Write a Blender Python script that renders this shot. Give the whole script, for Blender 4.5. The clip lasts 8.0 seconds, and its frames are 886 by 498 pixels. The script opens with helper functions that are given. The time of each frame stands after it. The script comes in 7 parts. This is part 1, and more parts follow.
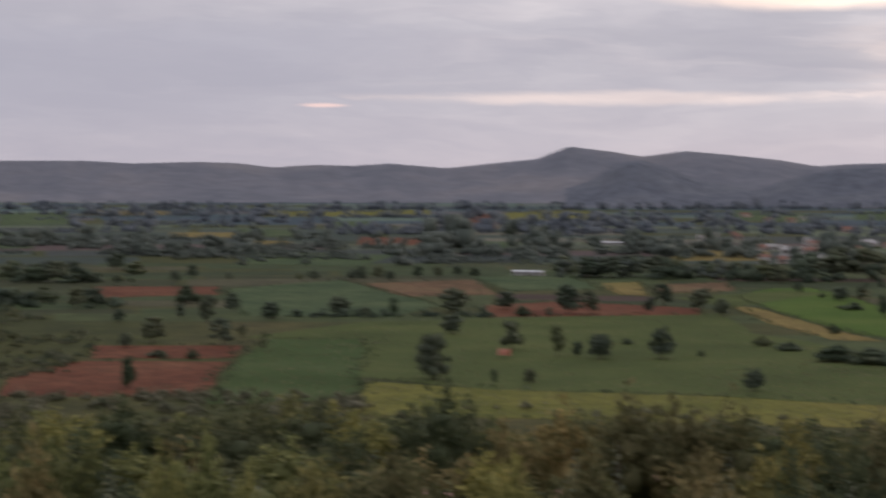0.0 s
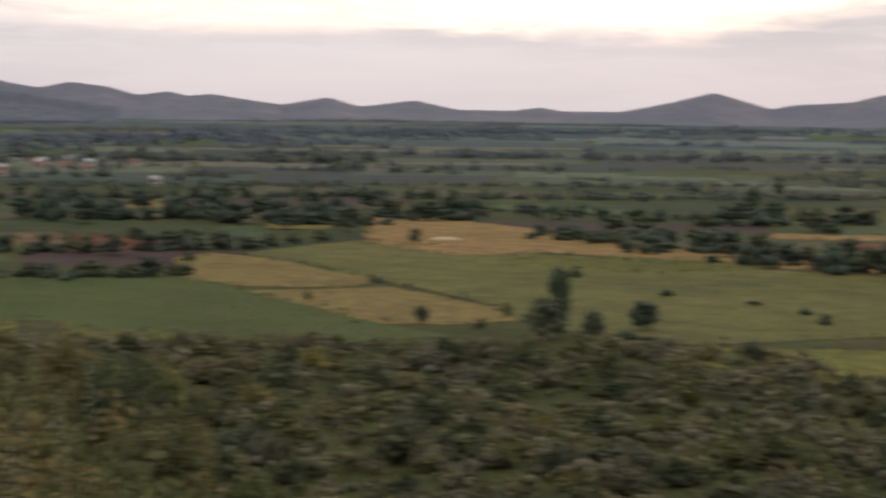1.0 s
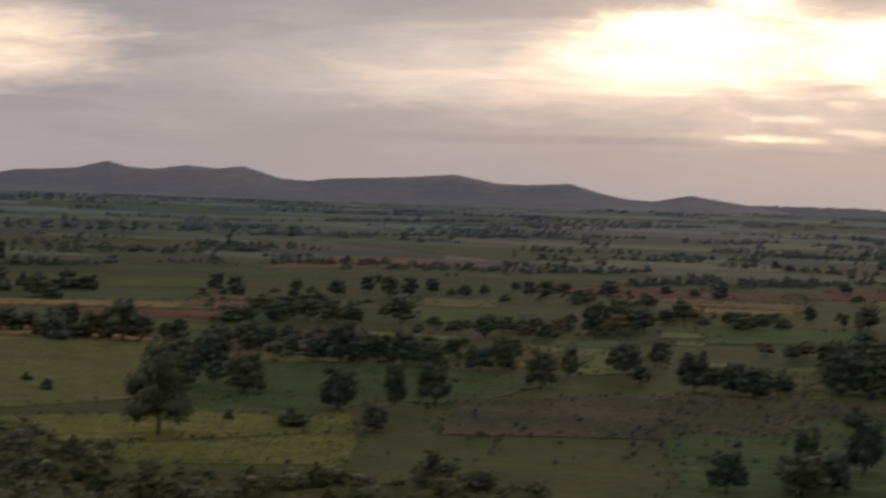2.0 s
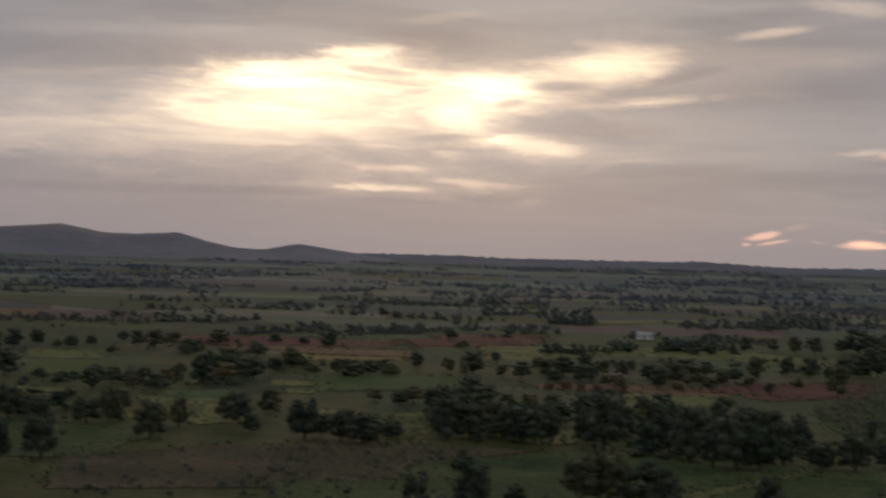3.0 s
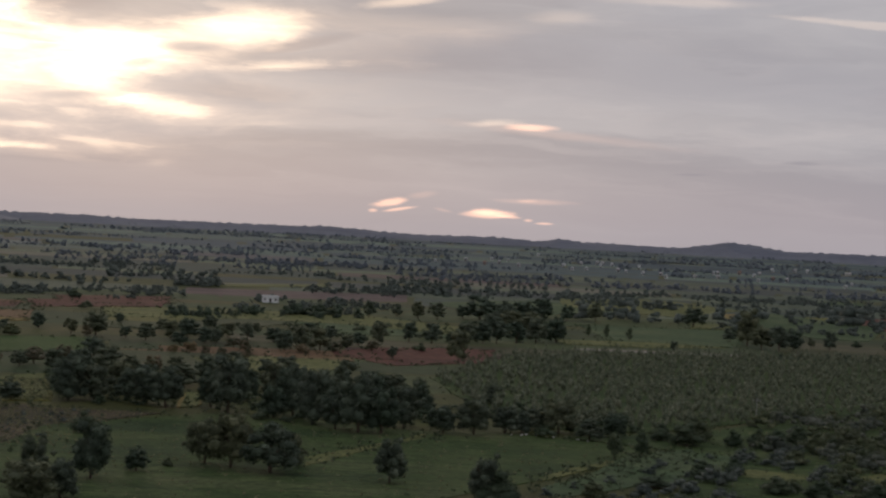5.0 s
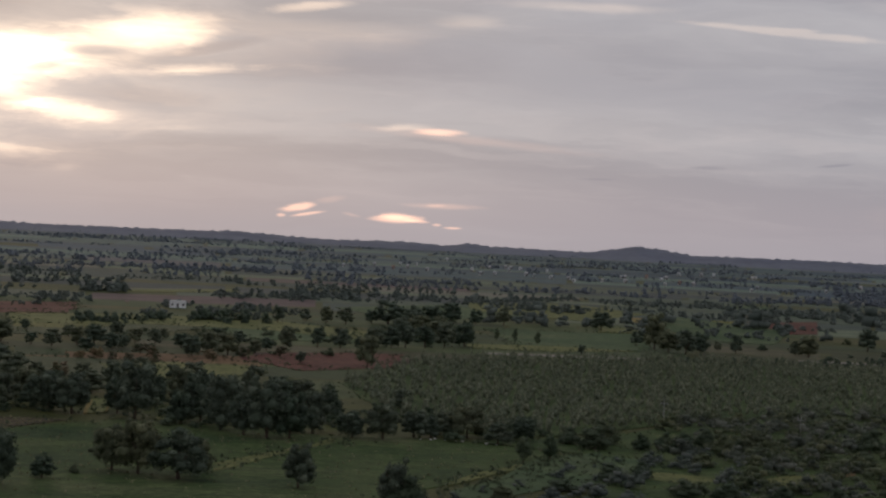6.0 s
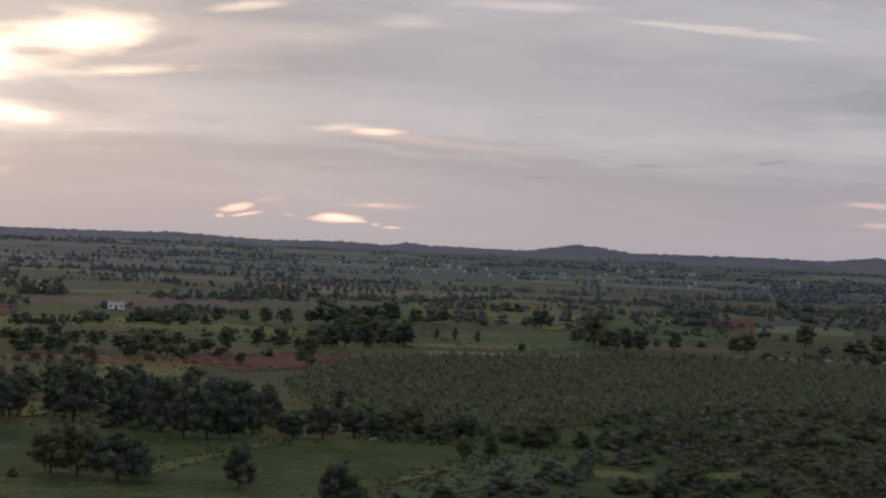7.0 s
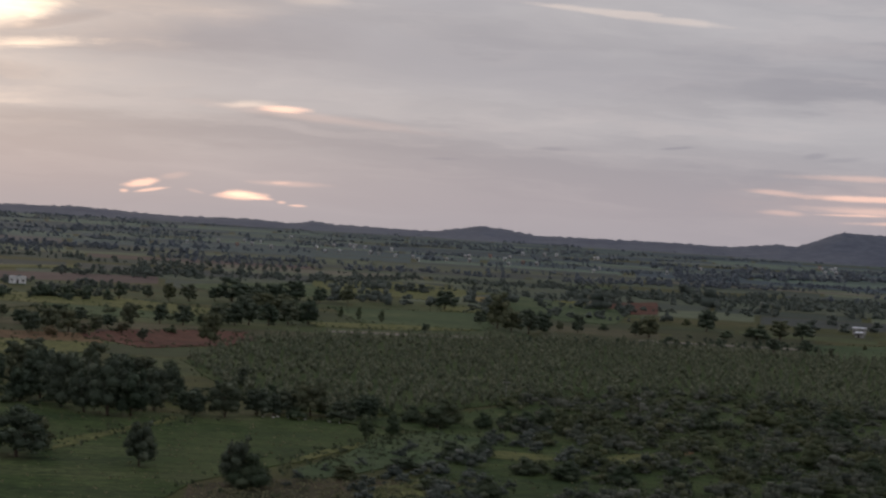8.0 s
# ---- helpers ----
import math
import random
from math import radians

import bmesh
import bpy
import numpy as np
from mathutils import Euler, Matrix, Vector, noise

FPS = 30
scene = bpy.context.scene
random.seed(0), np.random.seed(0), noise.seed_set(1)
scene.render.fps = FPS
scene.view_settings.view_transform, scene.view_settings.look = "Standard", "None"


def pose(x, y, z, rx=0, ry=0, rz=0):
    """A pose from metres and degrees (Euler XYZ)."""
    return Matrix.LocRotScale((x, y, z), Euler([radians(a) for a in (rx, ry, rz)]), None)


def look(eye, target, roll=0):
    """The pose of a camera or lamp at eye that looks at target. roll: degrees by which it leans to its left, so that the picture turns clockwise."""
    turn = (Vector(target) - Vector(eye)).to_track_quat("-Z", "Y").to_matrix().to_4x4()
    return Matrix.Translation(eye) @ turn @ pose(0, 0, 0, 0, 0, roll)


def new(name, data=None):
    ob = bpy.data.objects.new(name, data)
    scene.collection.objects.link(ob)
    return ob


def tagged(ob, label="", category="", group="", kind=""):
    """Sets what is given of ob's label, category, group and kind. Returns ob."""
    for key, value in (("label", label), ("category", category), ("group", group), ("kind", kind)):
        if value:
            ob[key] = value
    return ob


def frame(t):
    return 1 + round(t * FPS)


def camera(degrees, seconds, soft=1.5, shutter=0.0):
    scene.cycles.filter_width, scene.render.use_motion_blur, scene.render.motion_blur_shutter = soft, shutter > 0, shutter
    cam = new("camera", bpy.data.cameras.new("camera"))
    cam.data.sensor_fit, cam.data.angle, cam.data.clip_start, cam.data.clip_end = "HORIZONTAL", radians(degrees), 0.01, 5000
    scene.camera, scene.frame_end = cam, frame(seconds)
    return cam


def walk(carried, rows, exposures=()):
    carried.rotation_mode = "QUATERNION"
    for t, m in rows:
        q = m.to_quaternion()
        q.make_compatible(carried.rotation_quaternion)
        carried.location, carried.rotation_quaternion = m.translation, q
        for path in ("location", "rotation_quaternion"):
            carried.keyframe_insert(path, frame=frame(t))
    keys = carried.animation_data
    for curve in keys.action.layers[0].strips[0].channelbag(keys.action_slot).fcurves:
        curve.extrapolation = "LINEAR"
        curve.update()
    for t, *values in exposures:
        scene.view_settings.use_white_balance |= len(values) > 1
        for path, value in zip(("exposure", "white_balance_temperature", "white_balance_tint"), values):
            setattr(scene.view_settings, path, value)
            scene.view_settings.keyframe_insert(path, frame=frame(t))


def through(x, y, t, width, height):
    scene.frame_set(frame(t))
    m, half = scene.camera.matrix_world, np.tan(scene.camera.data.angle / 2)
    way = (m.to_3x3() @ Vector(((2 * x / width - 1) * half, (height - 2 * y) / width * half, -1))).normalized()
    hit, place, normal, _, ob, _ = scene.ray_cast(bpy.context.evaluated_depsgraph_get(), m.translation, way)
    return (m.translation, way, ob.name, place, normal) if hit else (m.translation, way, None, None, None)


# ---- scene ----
EYE = (0.0, 0.0, 40.0)
cam = camera(25.04, 8.0, soft=2.3, shutter=0.3)
# seconds, yaw, pitch, roll of the panning camera, which stands on the hilltop
PAN = [
    (0.0, 66.51, -1.88, -0.14),
    (0.2, 62.24, -2.47, 0.22),
    (0.4, 57.76, -3.14, -0.31),
    (0.5, 55.18, -3.45, -0.37),
    (0.6, 52.53, -3.71, -0.55),
    (0.8, 46.61, -4.06, -0.72),
    (1.0, 40.61, -4.16, -0.76),
    (1.2, 34.75, -4.22, -0.63),
    (1.5, 27.13, -3.81, -0.86),
    (1.75, 22.31, -2.91, -1.44),
    (2.0, 18.56, -1.77, -2.01),
    (2.3, 15.03, -0.45, -2.22),
    (2.5, 12.92, 0.32, -2.08),
    (3.0, 7.35, -0.02, -1.76),
    (3.5, 2.66, -1.52, -1.91),
    (4.0, 0.07, -1.62, -2.39),
    (4.5, -1.60, -0.99, -2.88),
    (5.8, -5.60, -0.44, -2.95),
    (6.0, -5.95, -0.37, -2.95),
    (6.5, -6.92, -0.31, -2.83),
    (7.0, -7.70, -0.31, -2.56),
    (7.5, -8.84, -0.33, -2.62),
    (8.0, -10.41, -0.74, -3.55),
]
EXPOSURES = [(0.0, 0.92, 6600, 14), (0.5, 1.07, 6800, 12), (1.2, 1.17, 6900, 11), (2.3, -0.2, 6850, 13), (2.6, -0.4, 6750, 15), (3.0, -0.19, 6600, 11), (3.5, 0.1, 6550, 10), (3.75, 0.22, 6500, 10), (4.0, 0.68, 6350, 10), (4.5, 0.31, 6400, 11), (6.0, 0.24, 6350, 11), (6.5, 0.22, 6350, 11), (7.0, 0.36, 6350, 11), (8.0, 0.3, 6430, 11)]
walk(cam, [(t, pose(*EYE, 90 + p, r, a)) for t, a, p, r in PAN], EXPOSURES)

# ---- world, sun ----
SUN_AZ, SUN_EL = 6.0, 7.0


def bearing(az, el=0.0):
    """Unit way at az degrees (anticlockwise from +y) and el degrees up."""
    a, e = radians(az), radians(el)
    return Vector((-math.sin(a) * math.cos(e), math.cos(a) * math.cos(e), math.sin(e)))


# openings in the cloud: azimuth, elevation, half width, half height, tilt (degrees), strength, softness
SUN_GAPS_HIGH = [
    (9.77, 4.48, 8.68, 2.156, -2.5, 0.17, 0.60),
    (11.99, 4.41, 3.63, 0.799, -4.0, 0.71, 0.45),
    (11.29, 5.06, 2.75, 0.479, -5.8, 0.68, 0.40),
    (10.02, 5.52, 1.22, 0.176, -4.6, 0.48, 0.30),
    (6.42, 4.56, 2.59, 0.735, -1.7, 0.57, 0.45),
    (5.98, 4.67, 1.16, 0.447, 2.3, 0.75, 0.50),
    (2.89, 5.39, 1.91, 0.431, -4.9, 0.85, 0.50),
    (1.53, 4.39, 1.49, 0.208, -5.3, 0.42, 0.35),
    (3.06, 5.97, 1.05, 0.144, 0.9, 0.14, 0.40),
    (-1.76, 6.37, 1.00, 0.128, -9.9, 0.14, 0.55),
    (-4.29, 7.06, 1.18, 0.208, 5.8, 0.20, 0.40),
    (-4.76, 3.04, 0.81, 0.112, -2.8, 0.22, 0.35),
    (7.42, 6.65, 1.19, 0.144, -9.5, 0.10, 0.40),
]
SUN_GAPS_LOW = [
    (4.09, 4.98, 2.19, 0.543, -6.7, 0.34, 0.45),
    (9.63, 3.88, 4.04, 0.878, -0.8, 0.30, 0.50),
    (11.44, 4.55, 2.58, 0.671, -2.1, 0.30, 0.45),
    (14.69, 3.21, 6.20, 0.878, -0.7, 0.22, 0.60),
    (12.04, 3.40, 3.22, 0.479, -0.6, 0.19, 0.50),
    (7.04, 3.63, 0.99, 0.447, 9.1, 0.42, 0.40),
    (4.71, 3.01, 1.18, 0.208, 3.9, 0.46, 0.35),
    (7.42, 2.75, 0.65, 0.160, 1.1, 0.24, 0.35),
    (8.70, 2.26, 0.97, 0.096, -0.9, 0.26, 0.30),
    (8.83, 1.69, 1.40, 0.144, 0.5, 0.50, 0.25),
    (6.66, 1.92, 1.22, 0.128, 3.6, 0.22, 0.35),
    (4.81, 1.41, 0.46, 0.144, -8.7, 0.07, 0.40),
]
EMBER_GAPS = [
    (-1.75, 0.62, 0.54, 0.120, -10.6, 0.62, 0.20),
    (-1.28, 0.37, 0.14, 0.056, 0.3, 0.40, 0.30),
    (-2.06, 0.45, 0.50, 0.048, -10.4, 0.46, 0.25),
    (-2.68, 0.89, 0.41, 0.096, -9.8, 0.09, 0.40),
    (-4.61, 0.43, 0.83, 0.128, -1.2, 0.62, 0.20),
    (-4.56, 0.49, 0.45, 0.112, 0.2, 0.45, 0.30),
    (-5.20, 0.38, 0.40, 0.048, 1.8, 0.42, 0.25),
    (-5.75, 0.31, 0.15, 0.048, 0.3, 0.36, 0.30),
    (-6.22, 0.24, 0.28, 0.037, -0.4, 0.40, 0.25),
    (-5.92, 0.85, 1.14, 0.080, -0.8, 0.15, 0.40),
    (-5.69, 0.86, 0.28, 0.048, -2.0, 0.16, 0.35),
    (-3.29, 0.48, 0.27, 0.048, 9.1, 0.11, 0.40),
    (-5.67, 2.97, 0.71, 0.100, -0.7, 0.62, 0.35),
    (-6.60, 2.79, 3.22, 0.128, 3.8, 0.09, 0.50),
]
DUSK_STREAKS = [
    (-22.99, 1.98, 2.63, 0.096, -1.1, 0.20, 0.35),
    (-19.82, 1.44, 0.89, 0.088, 2.8, 0.20, 0.30),
    (-22.91, 1.41, 2.74, 0.096, -1.0, 0.40, 0.25),
    (-20.07, 0.88, 0.67, 0.088, 0.6, 0.17, 0.30),
    (-23.20, 1.06, 2.47, 0.128, -0.5, 0.24, 0.35),
    (-21.91, 0.92, 1.01, 0.040, -1.6, 0.30, 0.25),
    (-23.85, 0.77, 1.84, 0.064, -2.0, 0.28, 0.30),
    (-23.96, 1.35, 4.66, 0.607, -2.8, 0.07, 0.60),
]
HIGH_STREAKS = [
    (-15.62, 6.21, 3.10, 0.085, 3.2, 0.17, 0.35),
    (-1.97, 6.36, 1.25, 0.128, -7.7, 0.28, 0.40),
    (-6.43, 6.14, 0.93, 0.176, -1.9, 0.13, 0.45),
    (-9.68, 6.70, 2.19, 0.144, 0.5, 0.14, 0.45),
    (3.44, 4.24, 3.30, 0.208, -5.3, 0.10, 0.50),
    (-0.89, 5.20, 4.42, 0.479, -7.5, 0.07, 0.60),
    (61.41, 2.45, 6.17, 0.19, 0, 0.15, 0.40),
    (46.66, 2.49, 6.82, 0.55, 0, 0.20, 0.50),
    (25.90, 5.67, 4.22, 0.29, 0, 0.10, 0.50),
    (22.96, 3.27, 6.49, 0.65, 0, 0.06, 0.60),
    (-0.64, 5.71, 4.22, 0.32, 0, 0.10, 0.50),
]
CLOUD_BANKS = [
    (7.88, 5.93, 1.75, 0.431, 3.5, 0.85, 0.35),
    (16.84, 5.29, 4.73, 0.575, -2.8, 0.55, 0.45),
    (16.88, 6.38, 4.73, 0.479, -2.8, 0.35, 0.50),
    (0.79, 5.07, 2.11, 0.224, -12.1, 0.75, 0.35),
    (-2.58, 4.83, 4.48, 0.719, 0.1, 0.55, 0.45),
    (-1.07, 6.77, 2.07, 0.240, -5.2, 0.55, 0.40),
    (2.83, 3.56, 1.94, 0.319, 1.4, 0.45, 0.40),
    (14.38, 1.50, 7.08, 0.160, -0.6, 0.50, 0.35),
    (7.14, 1.45, 3.24, 0.192, -2.0, 0.25, 0.40),
    (-3.57, 4.83, 6.82, 1.14, 0, 0.45, 0.50),
    (-11.00, 4.76, 11.69, 1.22, 0, 0.36, 0.50),
    (75.89, 3.09, 17.85, 4.22, 0, 0.75, 0.60),
    (57.43, 3.14, 4.22, 0.39, 0, 0.50, 0.40),
]
VEILS = [
    (4.20, 4.77, 1.01, 0.176, -2.4, 0.70, 0.35),
    (9.40, 5.04, 1.02, 0.128, 4.0, 0.55, 0.35),
    (8.44, 4.46, 0.57, 0.096, -5.9, 0.40, 0.40),
    (5.68, 4.21, 0.57, 0.128, -6.5, 0.55, 0.40),
    (14.24, 3.97, 0.56, 0.096, 1.0, 0.35, 0.40),
    (16.16, 4.34, 1.03, 0.096, -2.4, 0.30, 0.40),
    (7.51, 3.19, 1.30, 0.128, -3.5, 0.55, 0.40),
    (9.93, 2.67, 1.23, 0.224, 21.3, 0.40, 0.50),
    (3.48, 3.88, 0.50, 0.160, 12.5, 0.45, 0.40),
]
WEST_GAPS = [
    (36.00, 3.66, 8.60, 1.72, 0, 0.58, 0.18),
    (45.50, 3.70, 9.50, 1.60, 0, 0.20, 0.20),
    (55.87, 5.32, 4.54, 0.42, 0, 0.40, 0.20),
]
PALE_WISPS = [
    (69.98, 2.23, 0.71, 0.06, 0, 0.22, 0.30),
]
DARK_WISPS = [
    (-20.81, 2.53, 0.33, 0.096, -8.7, 0.40, 0.35),
    (-21.62, 2.47, 0.59, 0.064, -7.0, 0.28, 0.40),
    (-16.94, 2.54, 0.52, 0.040, -6.8, 0.55, 0.30),
    (-10.30, 1.85, 0.55, 0.040, -1.9, 0.45, 0.30),
    (-13.45, 2.32, 0.57, 0.056, -0.2, 0.45, 0.35),
]


def build_world():
    world = bpy.data.worlds.new("sky")
    scene.world = world
    world.use_nodes = True
    nt = world.node_tree
    nt.nodes.clear()
    N, L = nt.nodes.new, nt.links.new

    def feed(sock, v):
        if isinstance(v, (int, float)):
            sock.default_value = v
        elif isinstance(v, tuple):
            sock.default_value = (*v, 1.0) if len(v) == 3 and sock.type == "RGBA" else v
        else:
            L(v, sock)

    def op(kind, a, b=0.0, c=0.0):
        n = N("ShaderNodeMath")
        n.operation = kind
        for s, v in zip(n.inputs, (a, b, c)):
            feed(s, v)
        return n.outputs[0]

    def noise_tex(vec, scale, detail=5.0, rough=0.55, off=(0, 0, 0)):
        m = N("ShaderNodeVectorMath")
        m.operation = "ADD"
        L(vec, m.inputs[0])
        m.inputs[1].default_value = off
        n = N("ShaderNodeTexNoise")
        L(m.outputs[0], n.inputs["Vector"])
        n.inputs["Scale"].default_value = scale
        n.inputs["Detail"].default_value = detail
        n.inputs["Roughness"].default_value = rough
        return n.outputs["Fac"]

    def blend(f, a, b, how="MIX"):
        n = N("ShaderNodeMix")
        n.data_type, n.blend_type = "RGBA", how
        feed(n.inputs["Factor"], f)
        feed(n.inputs[6], a)
        feed(n.inputs[7], b)
        return n.outputs[2]

    def ramp(v, lo, hi, a=0.0, b=1.0, soft=True):
        n = N("ShaderNodeMapRange")
        n.interpolation_type = "SMOOTHSTEP" if soft else "LINEAR"
        for s, x in zip(n.inputs, (v, lo, hi, a, b)):
            feed(s, x)
        return n.outputs[0]

    def join3(x, y, z):
        n = N("ShaderNodeCombineXYZ")
        for s, v in zip(n.inputs, (x, y, z)):
            feed(s, v)
        return n.outputs[0]

    co = N("ShaderNodeTexCoord")
    sep = N("ShaderNodeSeparateXYZ")
    L(co.outputs["Generated"], sep.inputs[0])
    x, y, z = sep.outputs
    az = op("MULTIPLY", op("ARCTAN2", op("MULTIPLY", x, -1.0), y), 57.2958)
    el = op("MULTIPLY", op("ARCSINE", op("MINIMUM", op("MAXIMUM", z, -1.0), 1.0)), 57.2958)
    # long flat streaks of cloud, warped a little
    flat = join3(op("MULTIPLY", az, 0.045), op("MULTIPLY", el, 0.30), 0.0)
    warp1 = op("MULTIPLY", op("SUBTRACT", noise_tex(flat, 1.6, 5.0, 0.6, (3.1, 7.7, 0)), 0.5), 1.0)
    warp2 = op("MULTIPLY", op("SUBTRACT", noise_tex(flat, 2.3, 6.0, 0.6, (11.3, 1.9, 4)), 0.5), 1.0)
    azw = op("ADD", az, op("MULTIPLY", warp1, 7.0))
    elw = op("ADD", el, op("MULTIPLY", warp2, 2.4))
    streak = noise_tex(join3(op("MULTIPLY", azw, 0.05), op("MULTIPLY", elw, 0.42), 1.0), 1.0, 5.0, 0.5)
    fine = noise_tex(join3(op("MULTIPLY", azw, 0.16), op("MULTIPLY", elw, 1.5), 5.0), 1.0, 6.0, 0.58)
    broad = noise_tex(join3(op("MULTIPLY", azw, 0.03), op("MULTIPLY", elw, 0.16), 9.0), 1.0, 3.0, 0.5)
    body = blend(ramp(streak, 0.36, 0.66), SKY_DARK, SKY_LIGHT)
    body = blend(op("MULTIPLY", ramp(fine, 0.45, 0.72), 0.35), body, SKY_STREAK)
    body = blend(op("MULTIPLY", ramp(broad, 0.48, 0.68), 0.45), body, SKY_BLUE)
    # the haze band over the land
    body = blend(op("MULTIPLY", ramp(el, 3.2, 0.2), 0.75), body, SKY_LOW)
    # banks of thicker, greyer cloud
    torn = noise_tex(join3(op("MULTIPLY", azw, 0.32), op("MULTIPLY", elw, 1.6), 2.0), 1.0, 5.5, 0.62)
    shred = noise_tex(join3(op("MULTIPLY", azw, 0.9), op("MULTIPLY", elw, 3.6), 6.0), 1.0, 5.0, 0.6)

    def patch(aa, ee, row, ragged, tear):
        a0, e0, w, h, tilt, k, edge = row
        c, s = math.cos(radians(tilt)), math.sin(radians(tilt))
        da, de = op("SUBTRACT", aa, a0), op("SUBTRACT", ee, e0)
        u = op("MULTIPLY", op("ADD", op("MULTIPLY", da, c), op("MULTIPLY", de, s)), 1.0 / w)
        v = op("MULTIPLY", op("SUBTRACT", op("MULTIPLY", de, c), op("MULTIPLY", da, s)), 1.0 / h)
        r = op("SQRT", op("ADD", op("MULTIPLY", u, u), op("MULTIPLY", v, v)))
        f = op("ADD", op("SUBTRACT", 1.0, r), op("MULTIPLY", op("SUBTRACT", tear, 0.5), ragged))
        return op("MULTIPLY", ramp(f, -edge, edge + 0.35), k)

    az1, el1 = op("ADD", az, op("MULTIPLY", warp1, 0.9)), op("ADD", el, op("MULTIPLY", warp2, 0.26))
    bank = 0.0
    for row in CLOUD_BANKS:
        bank = op("MAXIMUM", bank, patch(az1, el1, row, 1.2, torn))
    for row in DARK_WISPS:
        bank = op("MAXIMUM", bank, patch(az, el, row, 1.2, shred))
    body = blend(bank, body, SKY_BANK)
    # light that comes through the cloud's openings
    glow = 0.0
    for row in SUN_GAPS_HIGH + SUN_GAPS_LOW + WEST_GAPS + HIGH_STREAKS:
        glow = op("ADD", glow, patch(az1, el1, row, 1.2 if row[6] >= 0.45 else 0.7 if row[6] <= 0.2 else 2.6, torn))
    # each low opening thins out into the cloud round it
    for a0, e0, w, h, tilt, k, edge in SUN_GAPS_LOW[3:]:
        glow = op("ADD", glow, patch(az1, el1, (a0, e0, w * 2.0, h * 1.9, tilt, k * 0.4, 0.5), 1.6, torn))
    for row in VEILS:
        glow = op("MULTIPLY", glow, op("SUBTRACT", 1.0, patch(az1, el1, row, 1.2, torn)))
    glow = op("MULTIPLY", glow, ramp(fine, 0.30, 0.66, 0.74, 1.12))
    pink = 0.0
    for row in EMBER_GAPS + DUSK_STREAKS + PALE_WISPS:
        pink = op("ADD", pink, patch(az, el, row, 0.9, shred))
    warm = blend(ramp(glow, 0.2, 1.3), (1.0, 0.70, 0.44), (1.0, 0.85, 0.50))
    lit = N("ShaderNodeVectorMath")
    lit.operation = "SCALE"
    L(warm, lit.inputs[0])
    L(glow, lit.inputs["Scale"])
    lit2 = N("ShaderNodeVectorMath")
    lit2.operation = "SCALE"
    lit2.inputs[0].default_value = (1.0, 0.49, 0.26)
    L(pink, lit2.inputs["Scale"])
    both = N("ShaderNodeVectorMath")
    both.operation = "ADD"
    L(lit.outputs[0], both.inputs[0])
    L(lit2.outputs[0], both.inputs[1])
    body = blend(1.0, body, both.outputs[0], "ADD")
    # overcast all round and overhead
    body = blend(op("MULTIPLY", ramp(el, 10.0, 40.0), 0.8), body, SKY_TOP)
    sky = N("ShaderNodeTexSky")
    sky.sky_type, sky.sun_disc = "NISHITA", False
    sky.sun_elevation, sky.sun_rotation = radians(SUN_EL), radians(-SUN_AZ)
    sky.air_density, sky.dust_density = 1.0, 2.5
    clear = N("ShaderNodeVectorMath")
    clear.operation = "SCALE"
    L(sky.outputs[0], clear.inputs[0])
    clear.inputs["Scale"].default_value = 0.05
    final = blend(0.96, clear.outputs[0], body)
    bg = N("ShaderNodeBackground")
    L(final, bg.inputs["Color"])
    bg.inputs["Strength"].default_value = 1.0
    out = N("ShaderNodeOutputWorld")
    L(bg.outputs[0], out.inputs["Surface"])


SKY_DARK, SKY_LIGHT = (0.264, 0.262, 0.293), (0.392, 0.382, 0.400)
SKY_STREAK, SKY_BLUE = (0.47, 0.435, 0.44), (0.285, 0.300, 0.355)
SKY_LOW, SKY_TOP = (0.332, 0.300, 0.322), (0.39, 0.40, 0.44)
SKY_BANK = (0.215, 0.216, 0.258)
build_world()

sun_data = bpy.data.lights.new("sun", "SUN")
sun_data.energy, sun_data.angle, sun_data.color = 0.35, radians(14), (1.0, 0.80, 0.60)
sun = new("sun", sun_data)
sun.matrix_world = look(bearing(SUN_AZ, SUN_EL) * 200, (0, 0, 0))

# ---- materials ----


def material(name, build, rough=0.9, gloss=0.15):
    m = bpy.data.materials.new(name)
    m.use_nodes = True
    nt = m.node_tree
    bsdf = nt.nodes["Principled BSDF"]
    bsdf.inputs["Roughness"].default_value = rough
    bsdf.inputs["Specular IOR Level"].default_value = gloss
    build(nt, bsdf)
    return m


def tex(nt, scale, detail=4.0, rough=0.55, stretch=(1, 1, 1), world=True):
    """Noise in metres."""
    src = nt.nodes.new("ShaderNodeNewGeometry").outputs["Position"] if world else nt.nodes.new("ShaderNodeTexCoord").outputs["Object"]
    mp = nt.nodes.new("ShaderNodeMapping")
    mp.inputs["Scale"].default_value = stretch
    nt.links.new(src, mp.inputs["Vector"])
    n = nt.nodes.new("ShaderNodeTexNoise")
    n.inputs["Scale"].default_value, n.inputs["Detail"].default_value, n.inputs["Roughness"].default_value = scale, detail, rough
    nt.links.new(mp.outputs[0], n.inputs["Vector"])
    return n.outputs["Fac"]


def ramp_of(nt, fac, stops, linear=True):
    r = nt.nodes.new("ShaderNodeValToRGB")
    r.color_ramp.interpolation = "LINEAR" if linear else "CONSTANT"
    while len(r.color_ramp.elements) < len(stops):
        r.color_ramp.elements.new(0.5)
    for e, (p, c) in zip(r.color_ramp.elements, stops):
        e.position, e.color = p, (*c, 1)
    nt.links.new(fac, r.inputs[0])
    return r.outputs[0]


